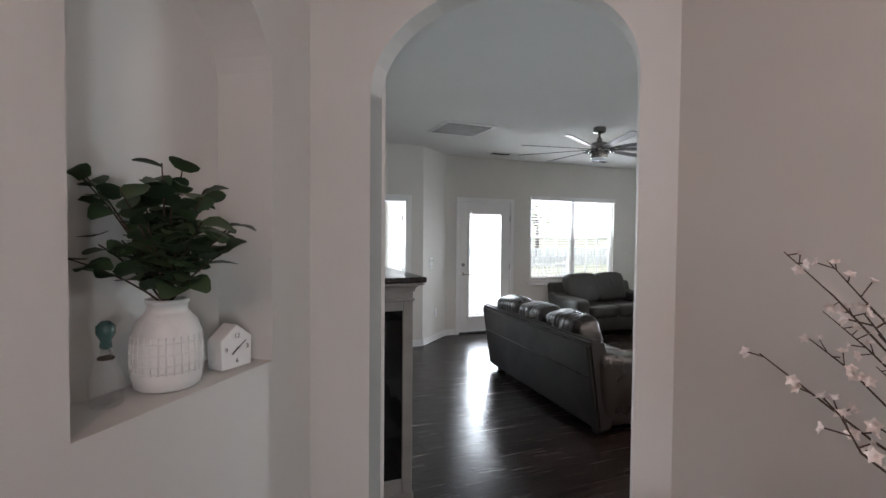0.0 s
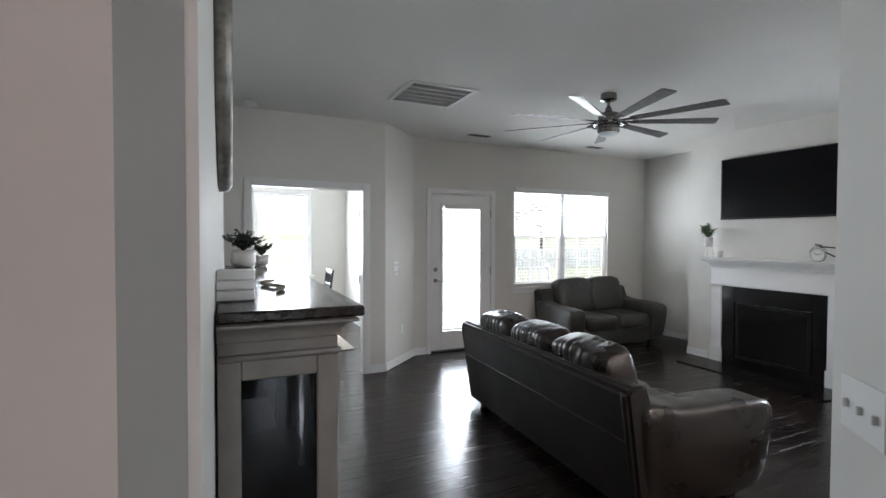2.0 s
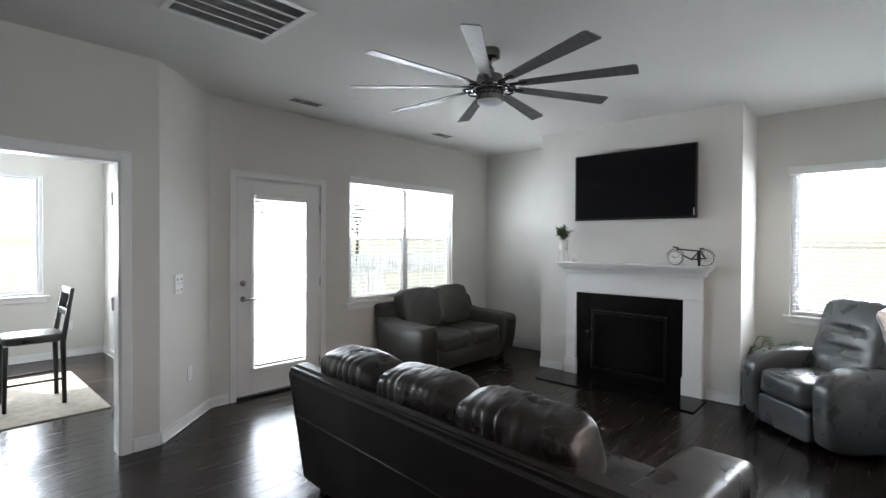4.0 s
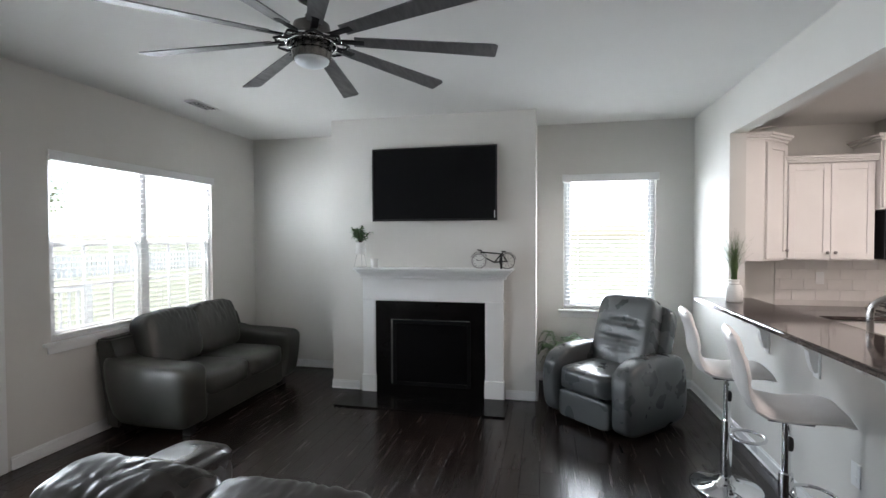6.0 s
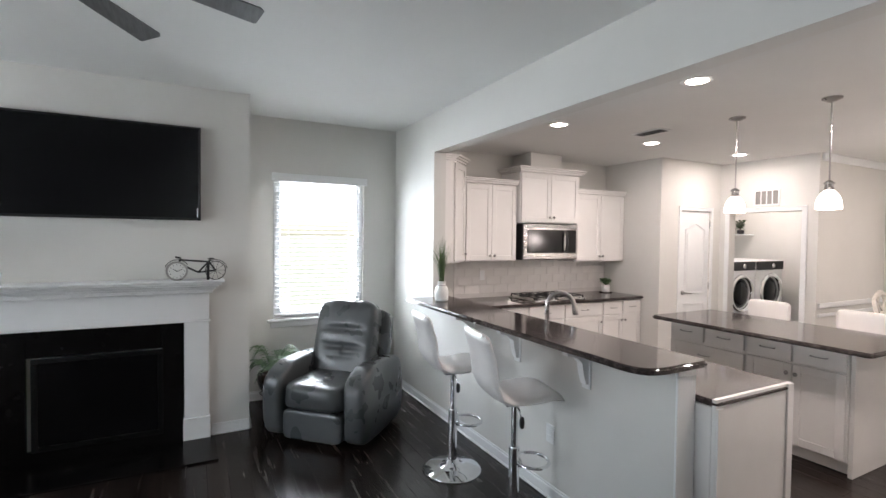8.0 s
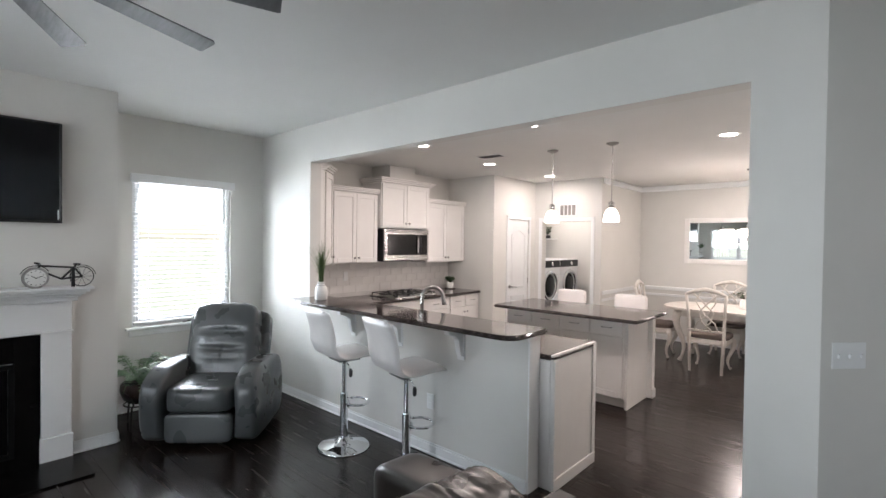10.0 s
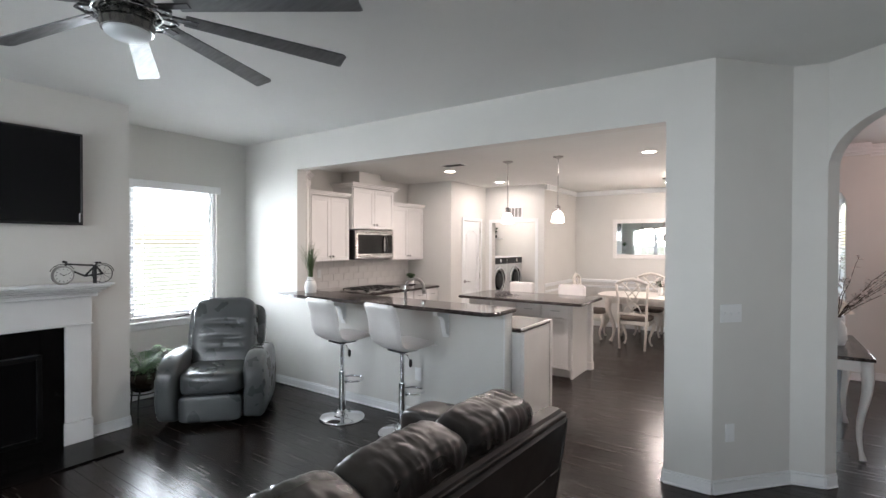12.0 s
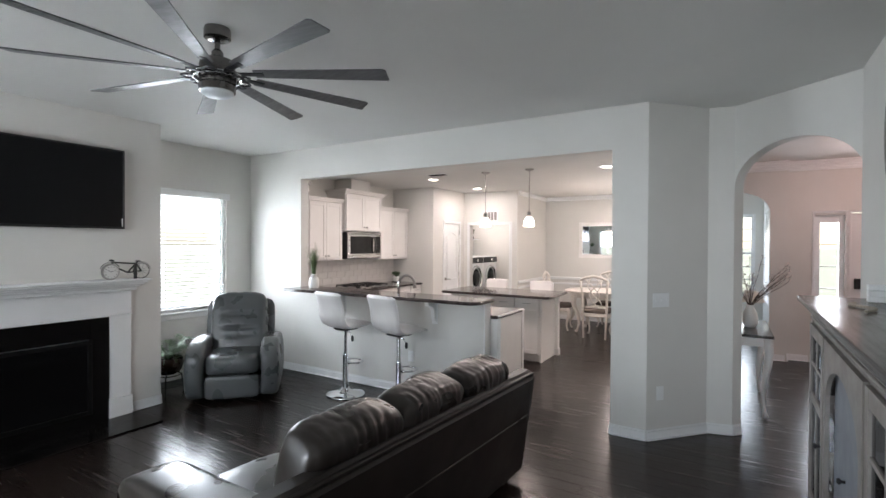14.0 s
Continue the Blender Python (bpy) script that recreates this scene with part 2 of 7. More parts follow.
# the fan lamp is off; a weak emission is added to lift its lens
FANLIGHT = emitter("fan_light_lens", (0.55, 0.60, 0.63), 0.06)
RUG = surface("beige_woven_rug", (0.42, 0.38, 0.32), (0.33, 0.29, 0.24), 0.95, scale=14, grain=160, bumps=0.5, dist=0.004)
SEATCLOTH = surface("brown_seat_cloth", (0.12, 0.095, 0.08), (0.09, 0.07, 0.06), 0.9, grain=200, bumps=0.3)
# near-black that stands for the shade inside the air grilles
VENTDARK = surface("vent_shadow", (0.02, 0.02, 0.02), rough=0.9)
BRASSY = surface("antique_silver_frame", (0.33, 0.32, 0.29), (0.16, 0.155, 0.14), 0.45, 0.5, scale=18, grain=60, bumps=0.3)

# ---- mesh helpers ----
def finish(name, bm, material, parent=None, label="", smooth=False):
    me = bpy.data.meshes.new(name)
    bm.normal_update()
    bm.to_mesh(me)
    bm.free()
    me.materials.append(material)
    if smooth:
        me.polygons.foreach_set("use_smooth", [True] * len(me.polygons))
        if smooth == "auto":
            me.set_sharp_from_angle(angle=radians(40))
    ob = new(name, me)
    if parent is not None:
        ob.parent = parent
    if label:
        ob["label"] = label
    return ob


def part(name, bm, material, parent, label="", smooth=False):
    return finish(name, bm, material, parent, label, smooth)


def thing(name, label, category, x=0, y=0, z=0, rz=0, group=""):
    ob = new(name)
    ob.matrix_world = pose(x, y, z, 0, 0, rz)
    ob.empty_display_size = 0.1
    return tagged(ob, label, category, group)


def structure(name, bm, material, smooth=False):
    return tagged(finish(name, bm, material, None, "", smooth), kind="structure")


def box(bm, a, b, r=0.0, seg=2, m=None):
    """A box from corner a to corner b, its edges rounded by r."""
    lo = [min(p, q) for p, q in zip(a, b)]
    hi = [max(p, q) for p, q in zip(a, b)]
    t = bmesh.new()
    bmesh.ops.create_cube(t, size=1)
    for v in t.verts:
        v.co = Vector([lo[i] + (v.co[i] + 0.5) * (hi[i] - lo[i]) for i in range(3)])
    if r > 0:
        r = min(r, 0.49 * min(hi[i] - lo[i] for i in range(3)))
        bmesh.ops.bevel(t, geom=t.edges[:], offset=r, segments=seg, profile=0.5, affect="EDGES")
    merge(bm, t, m)
    return bm


def merge(bm, t, m=None):
    if m is not None:
        t.transform(m)
    me = bpy.data.meshes.new("t")
    t.to_mesh(me)
    t.free()
    bm.from_mesh(me)
    bpy.data.meshes.remove(me)


def boxed(*args, **kw):
    return box(bmesh.new(), *args, **kw)


def lathe(bm, profile, n=24, c=(0, 0, 0), m=None):
    """A turned body: profile is (radius, height) from bottom to top."""
    t = bmesh.new()
    rings = []
    for r, z in profile:
        if r <= 1e-5:
            rings.append([t.verts.new((c[0], c[1], c[2] + z))])
        else:
            rings.append([t.verts.new((c[0] + r * math.cos(2 * math.pi * k / n), c[1] + r * math.sin(2 * math.pi * k / n), c[2] + z)) for k in range(n)])
    for A, B in zip(rings, rings[1:]):
        for k in range(n):
            k2 = (k + 1) % n
            if len(A) == 1 and len(B) == 1:
                continue
            if len(A) == 1:
                t.faces.new((A[0], B[k2], B[k]))
            elif len(B) == 1:
                t.faces.new((A[k], A[k2], B[0]))
            else:
                t.faces.new((A[k], A[k2], B[k2], B[k]))
    merge(bm, t, m)
    return bm


def tube(bm, pts, r, n=8, caps=True):
    """A round bar along points; r is a radius or one for each point."""
    pts = [Vector(p) for p in pts]
    rs = r if isinstance(r, (list, tuple)) else [r] * len(pts)
    up = Vector((0, 0, 1))
    rings = []
    side = None
    for i, p in enumerate(pts):
        d = (pts[min(i + 1, len(pts) - 1)] - pts[max(i - 1, 0)]).normalized()
        if side is None:
            side = d.cross(up if abs(d.z) < 0.9 else Vector((1, 0, 0))).normalized()
        else:
            side = (side - d * side.dot(d)).normalized()
        other = d.cross(side)
        rings.append([bm.verts.new(p + (side * math.cos(a) + other * math.sin(a)) * rs[i]) for a in [2 * math.pi * k / n for k in range(n)]])
    for A, B in zip(rings, rings[1:]):
        for k in range(n):
            bm.faces.new((A[k], A[(k + 1) % n], B[(k + 1) % n], B[k]))
    if caps:
        bm.faces.new(rings[0][::-1])
        bm.faces.new(rings[-1])
    return bm


def ring(c, r, n=24, axis="z", ry=None, a0=0, a1=360):
    out = []
    for k in range(n + 1):
        a = radians(a0 + (a1 - a0) * k / n)
        u, v = r * math.cos(a), (ry or r) * math.sin(a)
        out.append({"z": (c[0] + u, c[1] + v, c[2]), "x": (c[0], c[1] + u, c[2] + v), "y": (c[0] + u, c[1], c[2] + v)}[axis])
    return out


def prism(bm, poly, lo, hi, axis="y", m=None):
    """A flat outline pushed through from lo to hi along an axis. The outline's two numbers are the other two axes in order."""
    t = bmesh.new()
    put = {"x": lambda p, d: (d, p[0], p[1]), "y": lambda p, d: (p[0], d, p[1]), "z": lambda p, d: (p[0], p[1], d)}[axis]
    A = [t.verts.new(put(p, lo)) for p in poly]
    B = [t.verts.new(put(p, hi)) for p in poly]
    t.faces.new(A)
    t.faces.new(B[::-1])
    for k in range(len(A)):
        t.faces.new((A[k], B[k], B[(k + 1) % len(A)], A[(k + 1) % len(A)]))
    bmesh.ops.recalc_face_normals(t, faces=t.faces[:])
    merge(bm, t, m)
    return bm


def pillow(bm, c, h, k=5, n=10, m=None, wrinkle=0.0, seed=0, puff=0.0, shape=None):
    """A stuffed body: a rounded block of half sizes h round c; puff bulges its faces, wrinkle creases it."""
    t = bmesh.new()
    made = {}

    def vert(p):
        key = tuple(round(q, 5) for q in p)
        if key not in made:
            q = Vector(p)
            norm = (abs(q.x) ** k + abs(q.y) ** k + abs(q.z) ** k) ** (1 / k)
            q = q / norm
            if puff:
                w = [1 + puff * (1 - q[(i + 1) % 3] ** 2) * (1 - q[(i + 2) % 3] ** 2) for i in range(3)]
                q = Vector([q[i] * w[i] for i in range(3)])
            if wrinkle:
                s = Vector((q.x * h[0], q.y * h[1], q.z * h[2]))
                f = noise.noise(Vector((s.x * 16 + seed * 7.1, s.y * 5, s.z * 7 + seed)))
                g = noise.noise(Vector((s.x * 5, s.y * 14 + seed * 3.7, s.z * 9)))
                q = q * (1 + wrinkle * (f + 0.7 * g))
            p3 = Vector((q.x * h[0], q.y * h[1], q.z * h[2]))
            if shape:
                p3 = Vector(shape(p3))
            made[key] = t.verts.new(p3 + Vector(c))
        return made[key]

    for axis in range(3):
        for s in (-1, 1):
            for i in range(n):
                for j in range(n):
                    quad = []
                    for u, v in ((i, j), (i + 1, j), (i + 1, j + 1), (i, j + 1)):
                        a = math.tan((2 * u / n - 1) * math.pi / 4)
                        b = math.tan((2 * v / n - 1) * math.pi / 4)
                        p = [0, 0, 0]
                        p[axis], p[(axis + 1) % 3], p[(axis + 2) % 3] = s, a, b
                        quad.append(vert(p))
                    t.faces.new(quad if s > 0 else quad[::-1])
    merge(bm, t, m)
    return bm


def wall(name, p, q, thick, h, holes=(), material=None, z0=0.0):
    """A wall from p to q, its thickness to the left of that way. Holes: (from, to, bottom, top) along it, with a fifth number for an arch's rise."""
    p, q = Vector((*p, 0)), Vector((*q, 0))
    length = (q - p).length
    way = (q - p).normalized()
    side = Vector((-way.y, way.x, 0)) * thick
    cuts = {0.0, length}
    for ho in holes:
        cuts |= {ho[0], ho[1]}
        if len(ho) > 4:
            cuts |= {ho[0] + (ho[1] - ho[0]) * (1 - math.cos(math.pi * k / 20)) / 2 for k in range(21)}
    cuts = sorted(cuts)
    bm = bmesh.new()

    def top(ho, u):
        if len(ho) <= 4:
            return ho[3]
        mid, half = (ho[0] + ho[1]) / 2, (ho[1] - ho[0]) / 2
        return ho[3] + ho[4] * math.sqrt(max(0, 1 - ((u - mid) / half) ** 2))

    def block(u0, u1, a0, a1, b0, b1):
        vs = []
        for off in (Vector(), side):
            for u, z in ((u0, a0), (u1, a1), (u1, b1), (u0, b0)):
                v = p + way * u + off
                vs.append(bm.verts.new((v.x, v.y, z)))
        for f in ((0, 1, 2, 3), (7, 6, 5, 4), (0, 4, 5, 1), (1, 5, 6, 2), (2, 6, 7, 3), (3, 7, 4, 0)):
            bm.faces.new([vs[k] for k in f])

    for u0, u1 in zip(cuts, cuts[1:]):
        mid = (u0 + u1) / 2
        here = [ho for ho in holes if ho[0] < mid < ho[1]]
        if not here:
            block(u0, u1, z0, z0, h, h)
        else:
            ho = here[0]
            if ho[2] > z0:
                block(u0, u1, z0, z0, ho[2], ho[2])
            if min(top(ho, u0), top(ho, u1)) < h:
                block(u0, u1, top(ho, u0), top(ho, u1), h, h)
    bmesh.ops.recalc_face_normals(bm, faces=bm.faces[:])
    return structure(name, bm, material or WALL)


def along(bm, p, q, inset, z0, z1, d, r=0.003):
    """A board standing d proud of the left side of the way from p to q."""
    p, q = Vector((*p, 0)), Vector((*q, 0))
    way = (q - p)
    m = Matrix.Translation(p) @ Matrix.Rotation(math.atan2(way.y, way.x), 4, "Z")
    box(bm, (0, inset, z0), (way.length, inset + d, z1), r, 1, m)


def baseboard(p, q):
    bm = bmesh.new()
    along(bm, p, q, 0.0015, 0.001, 0.075, 0.012)
    along(bm, p, q, 0.0015, 0.0755, 0.092, 0.008)
    along(bm, p, q, 0.0015, 0.001, 0.017, 0.022, 0.006)
    return structure("baseboard", bm, TRIM)


def casing(name, p, q, z1, w=0.06, z0=0.0, d=0.014, sill=False):
    """The trim round an opening from p to q, on the left of that way."""
    a, b = Vector((*p, 0)), Vector((*q, 0))
    n = (b - a).normalized()
    bm = bmesh.new()
    o1, o2 = a - n * w, b + n * w
    along(bm, o1[:2], a[:2], 0.0015, z0, z1 + w, d)
    along(bm, b[:2], o2[:2], 0.0015, z0, z1 + w, d)
    along(bm, a[:2], b[:2], 0.0015, z1, z1 + w, d)
    along(bm, o1[:2], o2[:2], 0.0015, z1 + w - 0.012, z1 + w + 0.001, d + 0.006)
    return structure(name, bm, TRIM)


def grid_slats(n, width, z0, z1, depth, tilt):
    """Blind slats side by side in height, each a thin curved strip."""
    out = []
    for k in range(n):
        z = z0 + (z1 - z0) * (k + 0.5) / n
        out.append((z, tilt))
    return out

# ---- structure ----
D = 0.7071
T = 0.12
COLX, COLY = 2.44, 2.385     # where the pier beside the arch meets the short diagonal wall
WX0, WY0, WX1 = 1.555, 2.945, 1.64    # the west wall runs from the arch a little outward to the study wall
WTURN = -math.degrees(math.atan2(WX1 - WX0, 7.26 - WY0))


def west(y):
    """The face of the west wall at y."""
    return WX0 + (WX1 - WX0) * (y - WY0) / (7.26 - WY0)




def slab(name, poly, z0, z1, material):
    bm = bmesh.new()
    prism(bm, poly, z0, z1, "z")
    return structure(name, bm, material)


# ceilings
slab("ceiling", [(-0.5, 1.2), (1.28, 3.1), (1.38, 7.3), (1.38, 7.95), (7.89, 7.95), (7.89, 2.73), (2.75, 2.73), (2.75, 2.4), (2.6, -1.3), (-0.5, -1.3)], H, H + 0.1, CEIL)
slab("kitchen_ceiling", [(2.83, 2.719), (7.80, 2.719), (7.80, -3.1), (2.72, -3.1), (2.72, 2.55)], KC, KC + 0.1, CEIL)
slab("study_ceiling", [(0.6, 7.33), (3.83, 7.96), (3.83, 11.2), (0.6, 11.2)], 2.60, 2.70, CEIL)
slab("laundry_ceiling", [(5.82, -1.51), (7.9, -1.51), (7.9, -3.3), (5.82, -3.3)], 2.45, 2.55, CEIL)
slab("front_room_ceiling", [(1.5, -1.13), (2.59, -1.13), (2.59, -4.2), (1.5, -4.2)], 2.72, 2.80, CEIL)
slab("hall_ceiling", [(0.2, 6.2), (1.38, 6.2), (1.38, 7.2), (0.2, 7.2)], 2.5, 2.6, CEIL)
slab("subfloor", [(-0.6, -4.4), (8.2, -4.4), (8.2, 8.1), (3.8, 8.1), (3.8, 11.4), (-0.6, 11.4)], -0.16, -0.012, SUB)

EW = 7.77      # the window wall beside the fireplace

# living room, clockwise with the room on the right of the way
wall("wall_west", (WX0, WY0), (WX1, 7.26), T, H, [(3.305, 4.155, 0, 2.0, 0.34)])
wall("wall_study", (1.50, 7.26), (3.25, 7.26), T, H, [(0.375, 1.51, 0, 2.0)])
wall("wall_diagonal", (3.25, 7.26), (3.80, 7.79), T, H)
wall("wall_north", (3.79, 7.79), (EW + 0.01, 7.79), T, H, [(0.24, 1.13, 0.0, 2.05), (1.496, 3.216, 0.80, 2.16)])
wall("wall_east", (EW, 7.91), (EW, 2.84), T, H, [(3.80, 4.71, 0.78, 2.19)])
wall("wall_kitchen_east", (7.72, 2.725), (7.72, -0.25), T, KC)
wall("wall_kitchen", (7.82, 2.84), (2.85, 2.84), T, H, [(1.00, 4.69, 0, 2.38)])
wall("wall_short_diagonal", (2.85, 2.84), (COLX, COLY), T, H)
wall("wall_arch", (2.2995, 2.3015), (1.17, 3.251), 0.10, H, [(0.06, 0.993, 0, 2.06, 0.33)])
# the chimney breast
wall("chimney_breast", (7.08, 6.44), (7.08, 4.39), 0.685, H)

# kitchen and dining
wall("wall_kitchen_return", (7.72, -0.25), (6.83, -0.25), T, KC)
wall("wall_pantry", (6.83, -0.37), (6.83, -1.42), T, KC, [(0.26, 0.84, 0, 1.97)])
wall("wall_laundry", (6.95, -1.42), (5.70, -1.42), T, KC, [(0.25, 1.09, 0, 1.955)])
wall("wall_dining_east", (5.70, -1.54), (5.70, -3.05), T, KC)
wall("wall_dining", (5.82, -3.05), (2.7, -3.05), T, KC)
wall("wall_dining_west", (2.70, -3.0), (2.70, 2.42), 0.1, H)
wall("wall_laundry_back", (7.9, -3.1), (5.93, -3.1), 0.1, 2.5)
wall("wall_laundry_east", (7.9, -1.5), (7.9, -3.1), 0.1, 2.5)

# foyer and front room
NP, NE = (-0.2, 1.077), (1.2755, 3.0319)
LEDGE = 1.09


def niche_at(u, v):
    """A place on the ledge: u along the niche from its near end, v into the wall."""
    return (0.713 + u * 0.602 - v * 0.798, 2.286 + u * 0.798 + v * 0.602)


wall("wall_niche", NP, (1.305, 3.071), 0.22, H, [(1.516, 2.206, LEDGE, 2.03, 0.33)])
wall("niche_back", niche_at(-0.06, 0.22), niche_at(0.75, 0.22), 0.05, H)
wall("wall_foyer_east", (2.275, 2.15), (2.275, 0.30), 0.15, H)
bm = bmesh.new()
prism(bm, [(2.2545, 2.3395), (2.190, 2.2635), (2.2755, 2.191), (2.2755, 2.1505), (2.50, 2.1505), (2.50, 2.40), (2.4405, 2.3855)], 0, H, "z")
structure("wall_corner", bm, WALL)
wall("wall_foyer_west", (-0.2, -1.15), (-0.2, 1.077), T, H)
wall("wall_front", (1.75, -1.15), (-0.2, -1.15), T, H, [(0.46, 0.78, 0.55, 2.0), (0.84, 1.76, 0, 2.03)])
wall("wall_front_arch", (2.6, -1.0), (1.60, -1.0), T, H, [(0.10, 0.80, 0, 2.03, 0.30)])
wall("wall_front_room_south", (2.6, -4.0), (1.6, -4.0), T, H, [(0.1, 0.75, 0.6, 2.2)])
wall("wall_front_room_west", (1.72, -4.0), (1.72, -1.15), T, H, [(0.6, 2.2, 0.6, 2.2)])

# study and hall
wall("wall_study_north", (0.7, 11.0), (3.72, 11.0), T, 2.65, [(0.84, 1.37, 0.80, 2.26), (1.45, 2.40, 0.80, 2.26)])
wall("wall_study_east", (3.72, 11.12), (3.72, 7.83), T, 2.65)
wall("wall_study_west", (0.7, 7.32), (0.7, 11.0), T, 2.65)
wall("wall_hall_back", (0.3, 6.2), (0.3, 7.25), 0.08, 2.55)
wall("wall_hall_south", (1.39, 6.2), (0.3, 6.2), 0.08, 2.55)
wall("wall_hall_north", (0.3, 7.2), (1.39, 7.2), 0.08, 2.55)

# skirting, with the room on the left of the way
for p, q in (((west(6.24), 6.24), (west(3.0), 3.0)), ((WX1, 7.26), (west(7.11), 7.11)), ((1.81, 7.26), (1.64, 7.26)), ((3.25, 7.26), (3.08, 7.26)), ((3.80, 7.79), (3.25, 7.26)),
             ((3.96, 7.79), (3.80, 7.79)), ((EW, 7.79), (5.0, 7.79)), ((EW, 6.44), (EW, 7.79)), ((7.08, 6.44), (EW, 6.44)), ((7.08, 6.15), (7.08, 6.44)),
             ((7.08, 4.39), (7.08, 4.67)), ((EW, 4.39), (7.08, 4.39)), ((EW, 2.84), (EW, 4.39)), ((4.31, 2.84), (EW, 2.84)), ((2.85, 2.84), (3.13, 2.84)),
             ((3.13, 2.84), (3.13, 2.72)), ((COLX, COLY), (2.85, 2.84)), ((2.2545, 2.3395), (COLX, COLY)), ((2.190, 2.2635), (2.2545, 2.3395)), ((1.54, 2.94), (1.476, 2.8635)), ((1.476, 2.8635), NE),
             ((3.72, 7.9), (3.72, 11.0)), ((3.72, 11.0), (0.7, 11.0)), (NE, NP), ((2.275, 0.3), (2.275, 2.19)),
             ((5.70, -3.05), (5.70, -1.48)), ((2.7, -3.05), (5.70, -3.05)), ((6.83, -0.55), (6.83, -0.25)), ((6.83, -1.42), (6.83, -1.28)),
             ((1.62, -1.0), (1.78, -1.0)), ((1.35, -1.15), (1.60, -1.15)), ((1.60, -1.15), (1.60, -1.0))):
    baseboard(p, q)

casing("study_casing", (3.01, 7.26), (1.875, 7.26), 2.0, 0.065)
bm = bmesh.new()
box(bm, (1.862, 7.258, 0), (1.887, 7.382, 2.0), 0.002, 1)
box(bm, (2.998, 7.258, 0), (3.02, 7.382, 2.0), 0.002, 1)
box(bm, (1.888, 7.258, 1.988), (2.997, 7.382, 2.008), 0.002, 1)
structure("study_jamb", bm, TRIM)
casing("patio_casing", (4.92, 7.79), (4.03, 7.79), 2.05, 0.06)
bm = bmesh.new()
box(bm, (4.032, 7.80, 2.034), (4.918, 7.89, 2.049), 0.002, 1)
box(bm, (4.0305, 7.80, 0.0), (4.0435, 7.89, 2.033), 0.002, 1)
box(bm, (4.9065, 7.80, 0.0), (4.9195, 7.89, 2.033), 0.002, 1)
structure("patio_jamb", bm, TRIM)
casing("laundry_casing", (5.86, -1.42), (6.70, -1.42), 1.955, 0.055)
casing("pantry_casing", (6.83, -1.21), (6.83, -0.63), 1.97, 0.05)
casing("front_door_casing", (-0.01, -1.15), (0.91, -1.15), 2.03, 0.028)
casing("sidelight_casing", (0.97, -1.15), (1.29, -1.15), 2.03, 0.028)

# crown in the foyer and chair rail in the dining room
bm = bmesh.new()
for p, q in ((NE, NP), ((-0.2, -1.15), (1.60, -1.15)), ((1.60, -1.0), (2.6, -1.0)), (NP, (-0.2, -1.15))):
    for k in range(4):
        along(bm, p, q, 0.0015, H - 0.13 + 0.032 * k, H - 0.13 + 0.032 * (k + 1), 0.02 + 0.027 * k, 0.004)
structure("crown_moulding", bm, TRIM)
bm = bmesh.new()
for p, q in (((2.72, -3.05), (5.70, -3.05)), ((5.70, -3.05), (5.70, -1.46))):
    along(bm, p, q, 0.0015, 0.84, 0.90, 0.022, 0.006)
    along(bm, p, q, 0.0015, 0.74, 0.78, 0.014, 0.004)
    along(bm, p, q, 0.0015, KC - 0.09, KC - 0.001, 0.03, 0.01)
structure("chair_rail", bm, TRIM)


